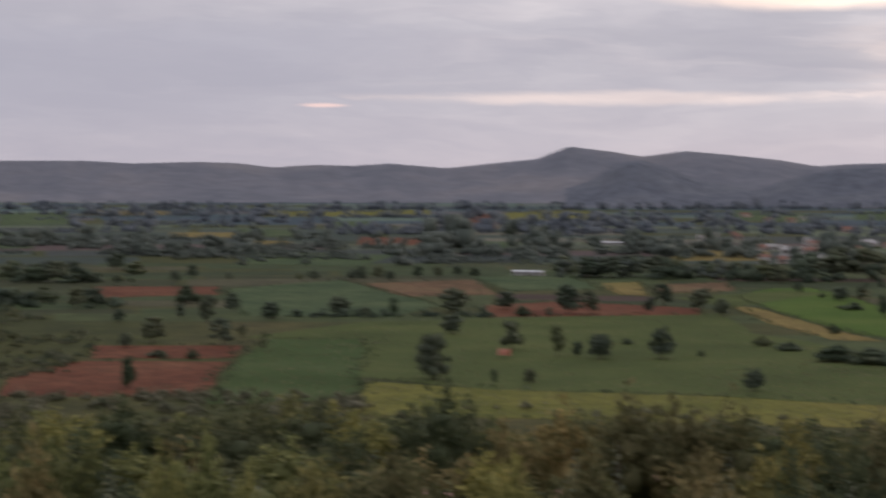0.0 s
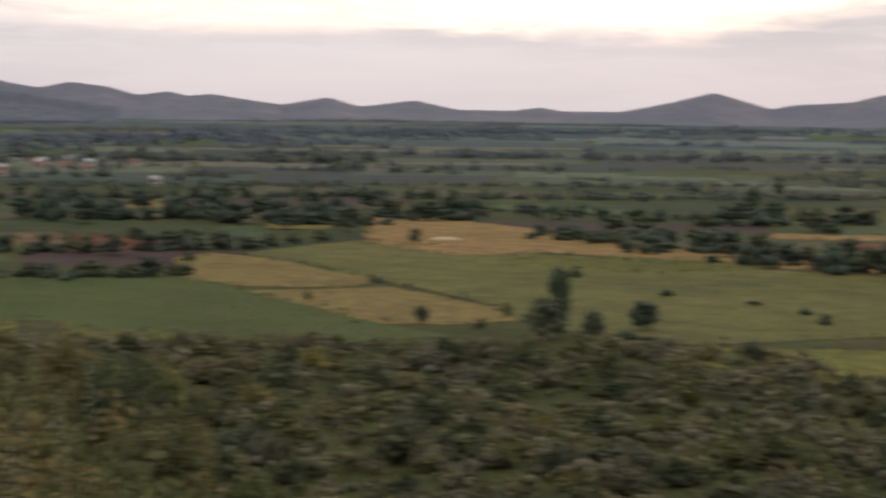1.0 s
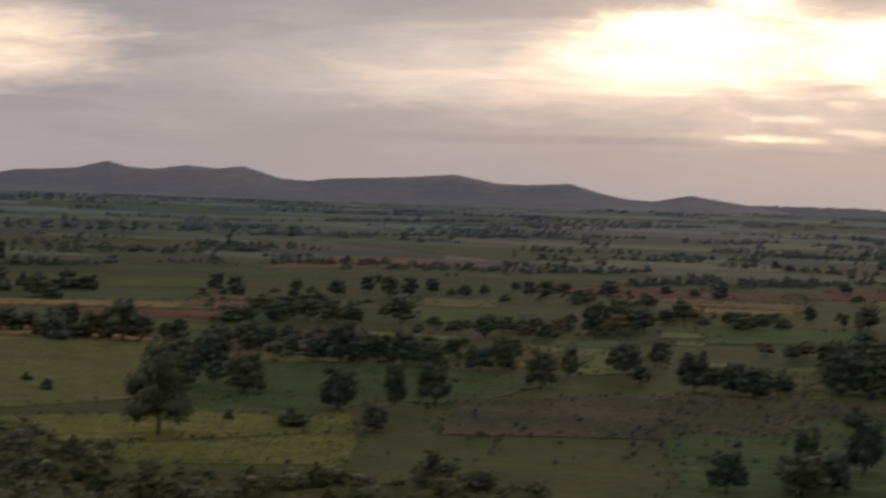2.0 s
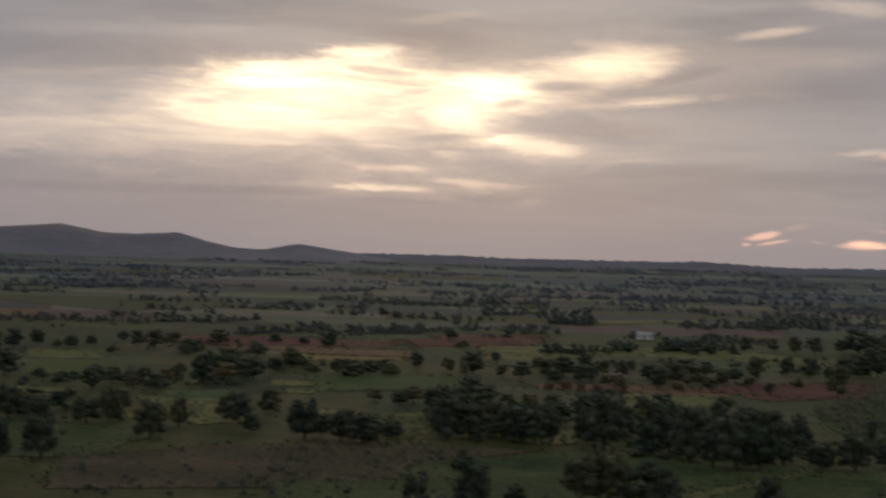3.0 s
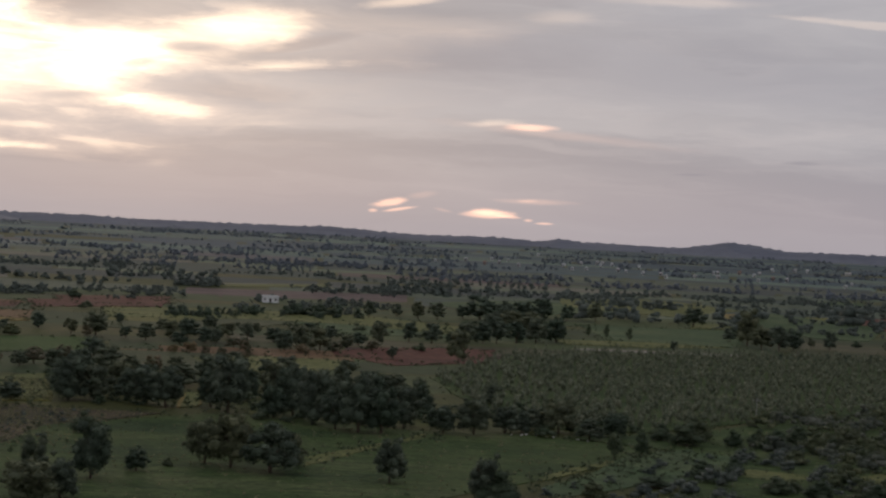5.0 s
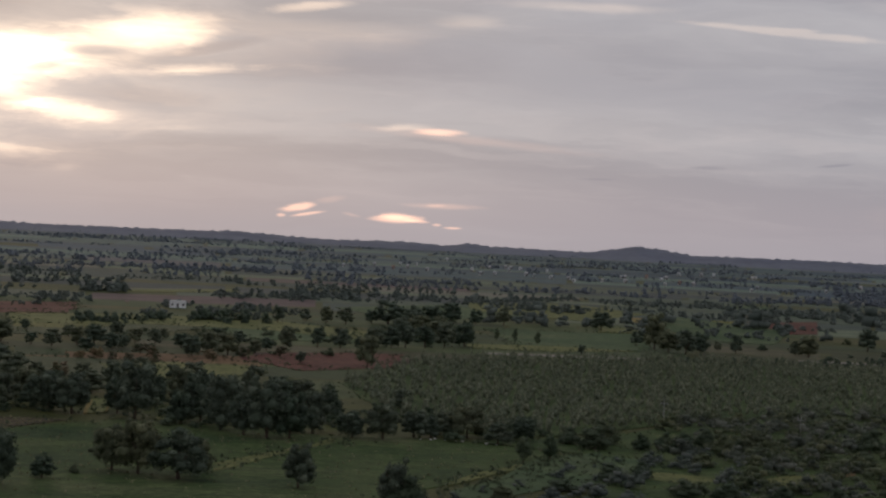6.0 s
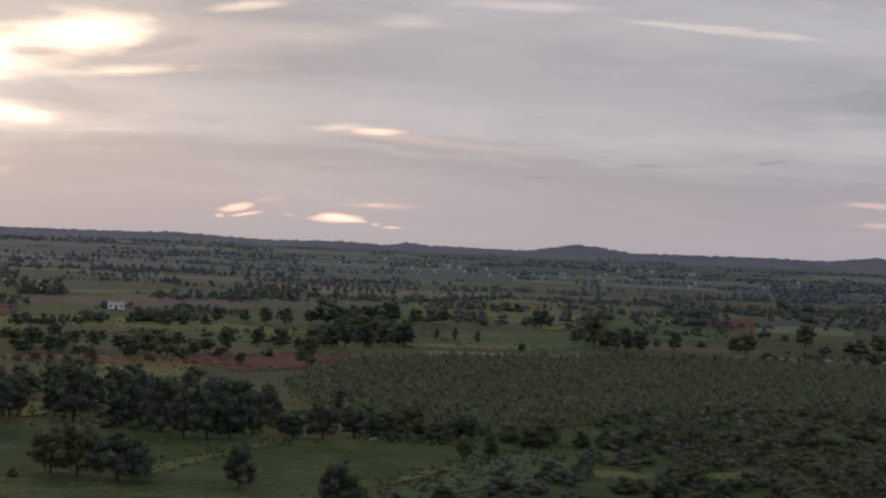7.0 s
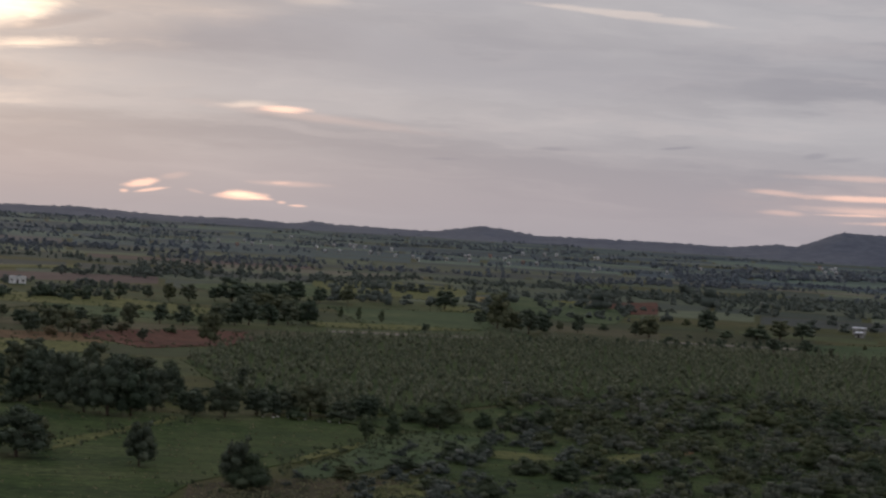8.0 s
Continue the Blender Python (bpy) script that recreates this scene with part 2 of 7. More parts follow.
def mix_of(nt, fac, a, b, how="MIX"):
    n = nt.nodes.new("ShaderNodeMix")
    n.data_type, n.blend_type = "RGBA", how
    for s, v in ((n.inputs["Factor"], fac), (n.inputs[6], a), (n.inputs[7], b)):
        if isinstance(v, (int, float)):
            s.default_value = v
        elif isinstance(v, tuple):
            s.default_value = (*v, 1)
        else:
            nt.links.new(v, s)
    return n.outputs[2]


def bump_of(nt, bsdf, fac, strength=0.5, distance=0.3):
    b = nt.nodes.new("ShaderNodeBump")
    b.inputs["Strength"].default_value, b.inputs["Distance"].default_value = strength, distance
    nt.links.new(fac, b.inputs["Height"])
    nt.links.new(b.outputs[0], bsdf.inputs["Normal"])


def soil_mat(name, low, mid, high, patch=0.02, grain=0.9, stretch=(1, 1, 1), relief=0.4, gloss=0.12, vary=1.0):
    """Ground cover with broad patches and a finer grain."""
    def build(nt, bsdf):
        big = ramp_of(nt, tex(nt, patch, 5.0, 0.6, stretch), ((0.34, low), (0.5, mid), (0.68, high)))
        small = tex(nt, grain, 4.0, 0.7)
        col = mix_of(nt, 0.75 * vary, big, ramp_of(nt, small, ((0.3, (0.45, 0.45, 0.45)), (0.7, (1.35, 1.35, 1.3)))), "MULTIPLY")
        mid_tex = tex(nt, patch * 7, 4.0, 0.65, stretch)
        col = mix_of(nt, 0.5 * vary, col, ramp_of(nt, mid_tex, ((0.36, (0.5, 0.54, 0.5)), (0.64, (1.42, 1.36, 1.2)))), "MULTIPLY")
        nt.links.new(col, bsdf.inputs["Base Color"])
        bump_of(nt, bsdf, small, relief, 0.4)
    return material(name, build, 0.95, gloss)


def row_mat(name, low, mid, high, spacing, angle, soil=(0.13, 0.08, 0.05), rows=0.5, gloss=0.12):
    """A crop in drilled rows over soil."""
    def build(nt, bsdf):
        big = ramp_of(nt, tex(nt, 0.03, 5.0, 0.6), ((0.34, low), (0.5, mid), (0.66, high)))
        geo = nt.nodes.new("ShaderNodeNewGeometry")
        mp = nt.nodes.new("ShaderNodeMapping")
        mp.inputs["Rotation"].default_value = (0, 0, radians(angle))
        nt.links.new(geo.outputs["Position"], mp.inputs["Vector"])
        wv = nt.nodes.new("ShaderNodeTexWave")
        wv.inputs["Scale"].default_value = 0.314 / spacing
        wv.inputs["Distortion"].default_value = 1.5
        wv.inputs["Detail"].default_value = 3.0
        wv.inputs["Detail Scale"].default_value = 1.5
        nt.links.new(mp.outputs[0], wv.inputs["Vector"])
        f = nt.nodes.new("ShaderNodeMath")
        f.operation = "MULTIPLY"
        nt.links.new(wv.outputs["Fac"], f.inputs[0])
        f.inputs[1].default_value = rows
        col = mix_of(nt, f.outputs[0], big, soil)
        small = tex(nt, 1.1, 4.0, 0.7)
        col = mix_of(nt, 0.8, col, ramp_of(nt, small, ((0.3, (0.5, 0.5, 0.5)), (0.7, (1.35, 1.35, 1.3)))), "MULTIPLY")
        nt.links.new(col, bsdf.inputs["Base Color"])
        bump_of(nt, bsdf, small, 0.5, 0.4)
    return material(name, build, 0.95, gloss)


def leaf_mat(name, dark, mid, light, through=0.15):
    """Foliage: each leaf and each plant a little different."""
    def build(nt, bsdf):
        geo = nt.nodes.new("ShaderNodeNewGeometry")
        info = nt.nodes.new("ShaderNodeObjectInfo")
        col = ramp_of(nt, geo.outputs["Random Per Island"], ((0.0, dark), (0.55, mid), (1.0, light)))
        tint = ramp_of(nt, info.outputs["Random"], ((0.0, (0.68, 0.76, 0.72)), (0.5, (1.0, 1.0, 1.0)), (1.0, (1.30, 1.14, 0.92))))
        col = mix_of(nt, 1.0, col, tint, "MULTIPLY")
        nt.links.new(col, bsdf.inputs["Base Color"])
        tr = nt.nodes.new("ShaderNodeBsdfTranslucent")
        nt.links.new(col, tr.inputs["Color"])
        mx = nt.nodes.new("ShaderNodeMixShader")
        mx.inputs[0].default_value = through
        nt.links.new(bsdf.outputs[0], mx.inputs[1])
        nt.links.new(tr.outputs[0], mx.inputs[2])
        nt.links.new(mx.outputs[0], nt.nodes["Material Output"].inputs["Surface"])
    return material(name, build, 0.75, 0.15)


def plain_mat(name, colour, rough=0.8, vary=0.25, scale=0.6):
    def build(nt, bsdf):
        n = tex(nt, scale, 5.0, 0.65, world=False)
        lo, hi = tuple(c * (1 - vary) for c in colour), tuple(min(c * (1 + vary), 1) for c in colour)
        nt.links.new(ramp_of(nt, n, ((0.3, lo), (0.7, hi))), bsdf.inputs["Base Color"])
        bump_of(nt, bsdf, n, 0.2, 0.05)
    return material(name, build, rough)


FIELD_MATS = {
    "red": soil_mat("ploughed_red_soil", (0.115, 0.045, 0.030), (0.150, 0.062, 0.040), (0.18, 0.086, 0.053), 0.03, 0.8, gloss=0.05),
    "maroon": soil_mat("damp_red_brown_soil", (0.088, 0.042, 0.036), (0.114, 0.052, 0.042), (0.132, 0.068, 0.054), 0.03, 0.5, gloss=0.05),
    "brown": soil_mat("fallow_brown_soil", (0.12, 0.078, 0.048), (0.17, 0.105, 0.066), (0.17, 0.13, 0.07), 0.03, 0.8, gloss=0.05),
    "earth": soil_mat("bare_earth_with_grass", (0.044, 0.045, 0.027), (0.075, 0.064, 0.043), (0.106, 0.082, 0.057), 0.05, 0.6, gloss=0.04),
    "sand": soil_mat("harvested_sandy_soil", (0.21, 0.150, 0.062), (0.28, 0.180, 0.080), (0.25, 0.185, 0.078), 0.02, 0.8, gloss=0.05),
    "straw": soil_mat("dry_straw_stubble", (0.165, 0.128, 0.050), (0.215, 0.162, 0.066), (0.195, 0.165, 0.058), 0.03, 0.8, gloss=0.05),
    "pale": soil_mat("pale_sandy_track", (0.165, 0.151, 0.124), (0.198, 0.179, 0.155), (0.220, 0.207, 0.186), 0.05, 0.8),
    "green": row_mat("green_field_crop", (0.061, 0.090, 0.032), (0.080, 0.113, 0.039), (0.104, 0.130, 0.047), 1.1, 25, rows=0.30, gloss=0.03),
    "crop": row_mat("dense_dark_green_crop", (0.043, 0.079, 0.028), (0.055, 0.100, 0.035), (0.075, 0.116, 0.046), 2.4, 70, rows=0.28, gloss=0.03),
    "bright": row_mat("bright_green_paddy", (0.064, 0.116, 0.026), (0.080, 0.137, 0.032), (0.099, 0.147, 0.038), 1.4, 10, rows=0.15, gloss=0.03),
    "light": soil_mat("light_green_pasture", (0.056, 0.083, 0.045), (0.076, 0.107, 0.056), (0.106, 0.128, 0.068), 0.025, 0.9, gloss=0.04),
    "yellow": soil_mat("yellow_green_ripening_crop", (0.115, 0.122, 0.034), (0.154, 0.150, 0.042), (0.190, 0.168, 0.050), 0.03, 0.8, gloss=0.05),
    "olive": soil_mat("olive_grass_field", (0.092, 0.098, 0.031), (0.122, 0.118, 0.037), (0.150, 0.130, 0.043), 0.015, 0.8),
    "dull": soil_mat("dull_green_grass_field", (0.044, 0.054, 0.026), (0.060, 0.070, 0.034), (0.080, 0.084, 0.042), 0.03, 0.8),
    "hay": soil_mat("pale_dry_grass", (0.098, 0.110, 0.045), (0.128, 0.136, 0.056), (0.162, 0.160, 0.072), 0.04, 0.8, gloss=0.05),
    "meadow": soil_mat("green_meadow_grass", (0.039, 0.061, 0.028), (0.059, 0.085, 0.033), (0.089, 0.106, 0.051), 0.035, 0.7, (0.6, 1.5, 1.0), gloss=0.05, vary=1.25),
}
GROUND_MAT = soil_mat("scrubby_plain_ground", (0.042, 0.050, 0.015), (0.058, 0.064, 0.020), (0.086, 0.074, 0.030), 0.01, 0.5)
# rock and scrub tinted bluish grey: haze is painted into these base colours
HILL_MAT = soil_mat("hazed_scrub_rock", (0.141, 0.147, 0.176), (0.165, 0.167, 0.196), (0.205, 0.194, 0.209), 0.004, 0.03, relief=0.25, vary=0.35)
SPUR_MAT = soil_mat("hazed_dark_scrub_rock", (0.105, 0.115, 0.146), (0.123, 0.132, 0.164), (0.146, 0.153, 0.180), 0.008, 0.05, relief=0.3, vary=0.6)
RIDGE_MAT = soil_mat("hazed_wooded_ridge", (0.104, 0.113, 0.152), (0.122, 0.132, 0.170), (0.142, 0.148, 0.182), 0.006, 0.05, relief=0.3, vary=0.5)
LEAF = {
    "round": leaf_mat("dark_mango_leaves", (0.055, 0.068, 0.049), (0.087, 0.109, 0.075), (0.143, 0.165, 0.114)),
    "tall": leaf_mat("neem_leaves", (0.050, 0.068, 0.042), (0.083, 0.109, 0.064), (0.137, 0.165, 0.098)),
    "pale": leaf_mat("flowering_tree_leaves", (0.069, 0.082, 0.044), (0.130, 0.119, 0.074), (0.292, 0.216, 0.160)),
    "bush": leaf_mat("thorn_bush_leaves", (0.042, 0.057, 0.035), (0.077, 0.099, 0.058), (0.137, 0.154, 0.097)),
    "olive": leaf_mat("yellow_olive_shrub_leaves", (0.124, 0.138, 0.052), (0.228, 0.239, 0.093), (0.353, 0.350, 0.150), 0.4),
    "brown": leaf_mat("brownish_shrub_leaves", (0.102, 0.099, 0.045), (0.187, 0.171, 0.085), (0.309, 0.255, 0.129), 0.35),
    "deep": leaf_mat("deep_green_shrub_leaves", (0.057, 0.070, 0.037), (0.105, 0.120, 0.062), (0.185, 0.190, 0.103), 0.3),
    "foot": leaf_mat("grey_olive_scrub_leaves", (0.088, 0.093, 0.058), (0.151, 0.154, 0.096), (0.260, 0.241, 0.166), 0.3),
    "scrub": leaf_mat("hillside_shrub_leaves", (0.093, 0.101, 0.042), (0.177, 0.180, 0.073), (0.308, 0.288, 0.125), 0.35),
    "sapling": leaf_mat("plantation_leaves", (0.112, 0.128, 0.083), (0.172, 0.189, 0.124), (0.267, 0.262, 0.175)),
    "grass": leaf_mat("dry_grass_blades", (0.060, 0.070, 0.024), (0.115, 0.115, 0.042), (0.20, 0.175, 0.075), 0.25),
    "thicket": leaf_mat("dark_thicket_leaves", (0.055, 0.070, 0.061), (0.101, 0.120, 0.096), (0.177, 0.193, 0.168), 0.25),
    # the next two are paled towards blue-grey, with aerial haze in the leaf colour
    "distant": leaf_mat("haze_grey_distant_leaves", (0.135, 0.152, 0.180), (0.164, 0.182, 0.209), (0.203, 0.221, 0.241)),
    "far": leaf_mat("hazed_tree_leaves", (0.110, 0.126, 0.109), (0.143, 0.160, 0.140), (0.193, 0.208, 0.179)),
}
BARK = plain_mat("rough_grey_brown_bark", (0.10, 0.075, 0.055), 0.95, 0.4, 3.0)
WHITEWASH = plain_mat("weathered_whitewash", (0.48, 0.46, 0.44), 0.85, 0.12, 0.4)
LIMEWASH = plain_mat("fresh_white_limewash", (0.80, 0.79, 0.77), 0.85, 0.08, 0.4)
PINKWASH = plain_mat("faded_pink_plaster", (0.46, 0.36, 0.32), 0.85, 0.15, 0.4)
TIN = plain_mat("galvanised_tin_sheet", (0.66, 0.67, 0.70), 0.45, 0.15, 0.8)
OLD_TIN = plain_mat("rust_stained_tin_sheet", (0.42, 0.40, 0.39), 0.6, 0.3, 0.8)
TILE = plain_mat("red_clay_roof_tile", (0.24, 0.13, 0.10), 0.85, 0.25, 1.0)
CONCRETE = plain_mat("stained_concrete_roof", (0.43, 0.42, 0.41), 0.9, 0.2, 0.5)
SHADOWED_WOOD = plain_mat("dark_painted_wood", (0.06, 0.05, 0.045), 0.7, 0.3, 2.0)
TARP = plain_mat("faded_orange_tarpaulin", (0.62, 0.30, 0.22), 0.7, 0.15, 1.0)
HAY = plain_mat("pale_dry_hay", (0.55, 0.44, 0.27), 0.95, 0.25, 2.0)
STONE = plain_mat("pale_field_stone", (0.52, 0.50, 0.45), 0.9, 0.2, 4.0)
PETAL = plain_mat("pale_pink_petals", (0.75, 0.42, 0.40), 0.7, 0.15, 3.0)
POLE_MAT = plain_mat("weathered_grey_concrete", (0.34, 0.33, 0.31), 0.9, 0.15, 2.0)

# ---- mesh helpers ----


def mesh_np(name, V, F, mats, smooth_faces=False):
    """A mesh from arrays: V (n, 3), F (m, 4) or (m, 3)."""
    V, F = np.asarray(V, np.float32), np.asarray(F, np.int32)
    me = bpy.data.meshes.new(name)
    k = F.shape[1]
    me.vertices.add(len(V))
    me.vertices.foreach_set("co", V.ravel())
    me.loops.add(F.size)
    me.loops.foreach_set("vertex_index", F.ravel())
    me.polygons.add(len(F))
    me.polygons.foreach_set("loop_start", np.arange(0, F.size, k, dtype=np.int32))
    if smooth_faces:
        me.polygons.foreach_set("use_smooth", np.ones(len(F), bool))
    me.update(calc_edges=True)
    me.validate()
    for m in mats:
        me.materials.append(m)
    return me


def part(name, bm, mat, parent, label=""):
    me = bpy.data.meshes.new(name)
    bm.to_mesh(me)
    bm.free()
    me.materials.append(mat)
    ob = new(name, me)
    ob.parent = parent
    return tagged(ob, label) if label else ob


def leaf_quads(rng, C, size, lean=None, wide=0.55):
    """A diamond leaf at each place of C, turned at random; size: half length, (n,)."""
    n = len(C)
    a = rng.normal(size=(n, 3))
    if lean is not None:
        a = a * 0.6 + lean
    a /= np.linalg.norm(a, axis=1, keepdims=True)
    b = np.cross(a, rng.normal(size=(n, 3)))
    b /= np.linalg.norm(b, axis=1, keepdims=True) + 1e-9
    s = np.broadcast_to(np.asarray(size), (n,))[:, None]
    V = np.stack([C - a * s, C + b * s * wide - a * s * 0.1, C + a * s, C - b * s * wide + a * s * 0.1], 1).reshape(-1, 3)
    return V, np.arange(4 * n).reshape(n, 4)


def lobes(rng, kind):
    """Centres and radii of the leaf masses of a crown one metre high and about one wide."""
    out = []
    turn = rng.uniform(0, 6.28)

    def ring(n, r, z, rad, skip=0.0):
        for i in range(n):
            if rng.random() < skip:
                continue
            a = turn + 6.2832 * (i + rng.uniform(-0.32, 0.32)) / n
            q = r * rng.uniform(0.75, 1.18)
            out.append((q * math.cos(a), q * math.sin(a), z + rng.normal(0, 0.045), rad * rng.uniform(0.78, 1.18)))

    if kind == "bush":
        out.append((0.0, 0.0, 0.40, 0.30))
        ring(6, 0.27, 0.28, 0.22, 0.1)
        ring(4, 0.18, 0.58, 0.19, 0.15)
        out.append((rng.normal(0, 0.08), rng.normal(0, 0.08), 0.78, 0.16))
    elif kind == "tall":
        for i in range(5):
            out.append((rng.normal(0, 0.06), rng.normal(0, 0.06), 0.26 + 0.135 * i, (0.20, 0.24, 0.24, 0.23, 0.20)[i] * rng.uniform(0.85, 1.1)))
        ring(4, 0.26, 0.36, 0.15, 0.25)
        ring(4, 0.25, 0.60, 0.15, 0.25)
        ring(3, 0.15, 0.84, 0.11, 0.2)
    else:
        lean, gaps = rng.normal(0, 0.07, 2), rng.uniform(0.08, 0.42)
        out.append((0.0, 0.0, 0.38, 0.29 - 0.18 * gaps))
        out.append((lean[0], lean[1], 0.64, 0.25 - 0.16 * gaps))
        ring(6, 0.29, 0.30, 0.155, gaps)
        ring(5, 0.32, 0.47, 0.14, gaps)
        ring(6, 0.28, 0.65, 0.14, gaps)
        ring(4, 0.19, 0.80, 0.14, gaps * 0.7)
        ring(7, 0.40, 0.50, 0.08, 0.4)
        ring(4, 0.24, 0.86, 0.075, 0.4)
    return out


def blob_grid(n):
    """Unit ball of 6 n n quads: its points and faces."""
    pts, faces = {}, []
    for axis in range(3):
        for side in (-1, 1):
            ids = []
            for u in range(n + 1):
                for v in range(n + 1):
                    p = [0, 0, 0]
                    p[axis], p[(axis + 1) % 3], p[(axis + 2) % 3] = side * n, 2 * u - n, 2 * v - n
                    ids.append(pts.setdefault(tuple(p), len(pts)))
            for u in range(n):
                for v in range(n):
                    q = [ids[u * (n + 1) + v], ids[(u + 1) * (n + 1) + v], ids[(u + 1) * (n + 1) + v + 1], ids[u * (n + 1) + v + 1]]
                    faces.append(q if side > 0 else q[::-1])
    P = np.array(list(pts), float)
    return P / np.linalg.norm(P, axis=1, keepdims=True), np.array(faces)


BLOBS = {n: blob_grid(n) for n in (1, 2)}


def leaf_masses(rng, L, n, full=0.86, across=1.05):
    """The close-packed inner foliage of each lobe of L (x, y, z, radius): uneven lumps."""
    P, Q = BLOBS[n]
    L = np.asarray(L)
    m = len(L)
    r = L[:, None, 3:4] * full * rng.uniform(0.74, 1.14, (m, len(P), 1))
    V = L[:, None, :3] + P[None] * r * np.array([across, across, 0.85])
    V[..., 2] = np.maximum(V[..., 2], 0.02)
    F = Q[None] + (np.arange(m) * len(P))[:, None, None]
    return V.reshape(-1, 3), F.reshape(-1, 4)


def join_np(a, b):
    return np.concatenate([a[0], b[0]]), np.concatenate([a[1], b[1] + len(a[0])])


def crown_points(rng, kind, n, L=None):
    L = L or lobes(rng, kind)
    w = np.array([l[3] ** 2 for l in L])
    k = rng.choice(len(L), n, p=w / w.sum())
    P = np.array(L)[k]
    d = rng.normal(size=(n, 3))
    d /= np.linalg.norm(d, axis=1, keepdims=True)
    rad = P[:, 3:4] * rng.uniform(0.70, 1.22, (n, 1))
    C = P[:, :3] + d * rad * np.array([1.0, 1.0, 0.85])
    C[:, 2] = np.maximum(C[:, 2], 0.03)
    return C, d


def limb(bm, a, b, r0, r1, sides=7):
    a, b = Vector(a), Vector(b)
    q = (b - a).to_track_quat("Z", "Y")
    rings = []
    for p, r in ((a, r0), (a.lerp(b, 0.5) + Vector((r0 * 0.3, -r0 * 0.3, 0)), (r0 + r1) / 2), (b, r1)):
        rings.append([bm.verts.new(p + q @ Vector((r * math.cos(6.2832 * i / sides), r * math.sin(6.2832 * i / sides), 0))) for i in range(sides)])
    for lo, hi in zip(rings, rings[1:]):
        for i in range(sides):
            bm.faces.new((lo[i], lo[(i + 1) % sides], hi[(i + 1) % sides], hi[i]))
    bm.faces.new(rings[-1])


def fill(V, low):
    """Stretch a crown so that it reaches from low to 1 in height and is one metre wide."""
    V = V - np.array([*np.median(V[:, :2], 0), 0.0])
    z0, z1 = np.percentile(V[:, 2], (0.5, 99.5))
    r = np.percentile(np.hypot(V[:, 0], V[:, 1]), 97)
    return V * np.array([0.5 / r, 0.5 / r, 0.0]) + np.outer(low + (V[:, 2] - z0) * (1.0 - low) / (z1 - z0), [0, 0, 1])


TREE_SHAPES = {}
TREE_COUNT = {"n": 0}
TREE_TAGS = {
    "round": ("field_tree", "dark green broad-crowned tree standing in farmland", "tree", "trees among the fields"),
    "tall": ("slender_tree", "slim upright green tree at a field edge", "tree", "slender trees among the fields"),
    "pale": ("flowering_tree", "tree with a pale tan flowering top between fields", "tree", "flowering trees"),
    "bush": ("bush", "low dark green thorn bush at a field edge", "bush", "bushes among the fields"),
}


def tree_shape(kind, fine, variant):
    """Trunk and crown meshes of one tree, a metre high and a metre wide."""
    key = (kind, fine, variant)
    if key in TREE_SHAPES:
        return TREE_SHAPES[key]
    rng = np.random.default_rng(100 + 17 * variant + 5 * len(kind) + 1000 * fine)
    n, s = ((2400, 0.027), (1100, 0.029), (520, 0.036))[fine]
    L = lobes(rng, kind)
    C, d = crown_points(rng, kind, n, L)
    V, F = join_np(leaf_quads(rng, C, s * rng.uniform(0.6, 1.4, n)), leaf_masses(rng, L, 2, 0.8))
    crown = mesh_np("crown", fill(V, 0.03 if kind == "bush" else rng.uniform(0.08, 0.17)), F, [LEAF[kind]], True)
    bm = bmesh.new()
    top = 0.35 if kind == "bush" else 0.55
    limb(bm, (0, 0, -0.02), (rng.uniform(-0.03, 0.03), rng.uniform(-0.03, 0.03), top), 0.035, 0.02)
    for i in range(4 if fine < 2 else 2):
        a = rng.uniform(0, 6.28)
        z0 = top * rng.uniform(0.45, 0.9)
        limb(bm, (0, 0, z0), (0.28 * math.cos(a), 0.28 * math.sin(a), z0 + rng.uniform(0.15, 0.3)), 0.018, 0.008, 5)
    trunk = bpy.data.meshes.new("trunk")
    bm.to_mesh(trunk)
    bm.free()
    trunk.materials.append(BARK)
    TREE_SHAPES[key] = (trunk, crown)
    return TREE_SHAPES[key]


def tree(x, y, h, w, kind):
    """A tree of that height and crown width, on the ground at x, y."""
    TREE_COUNT["n"] += 1
    k = TREE_COUNT["n"]
    d = math.hypot(x, y)
    fine = 0 if d < 460 else 1 if d < 800 else 2
    trunk, crown = tree_shape(kind, fine, k % 7)
    name, label, cat, group = TREE_TAGS[kind]
    root = tagged(new(name), label, cat, group)
    root.empty_display_size = 0.3
    root.matrix_basis = Matrix.Translation((x, y, ground_z(x, y))) @ Matrix.Rotation(k * 2.399, 4, "Z") @ Matrix.Diagonal((w, w, h, 1))
    for nm, me in (("trunk", trunk), ("crown", crown)):
        o = new(nm, me)
        o.parent = root
    return root


def belt(x0, y0, x1, y1, n, h, kind):
    """A loose row of n trees."""
    rng = np.random.default_rng(int(abs(x0 * 3 + y0 * 7)) + n)
    for i in range(n):
        f = (i + rng.uniform(0.1, 0.9)) / n
        dx, dy = rng.normal(0, 0.012 * math.hypot(x0, y0), 2)
        hh = h * rng.uniform(0.65, 1.12)
        tree(x0 + (x1 - x0) * f + dx * 0.4, y0 + (y1 - y0) * f + dy, hh, hh * rng.uniform(0.85, 1.25) * (1.3 if kind == "bush" else 1.0), kind)


FAR = {"V": [], "F": [], "d": []}
HOUSES = []


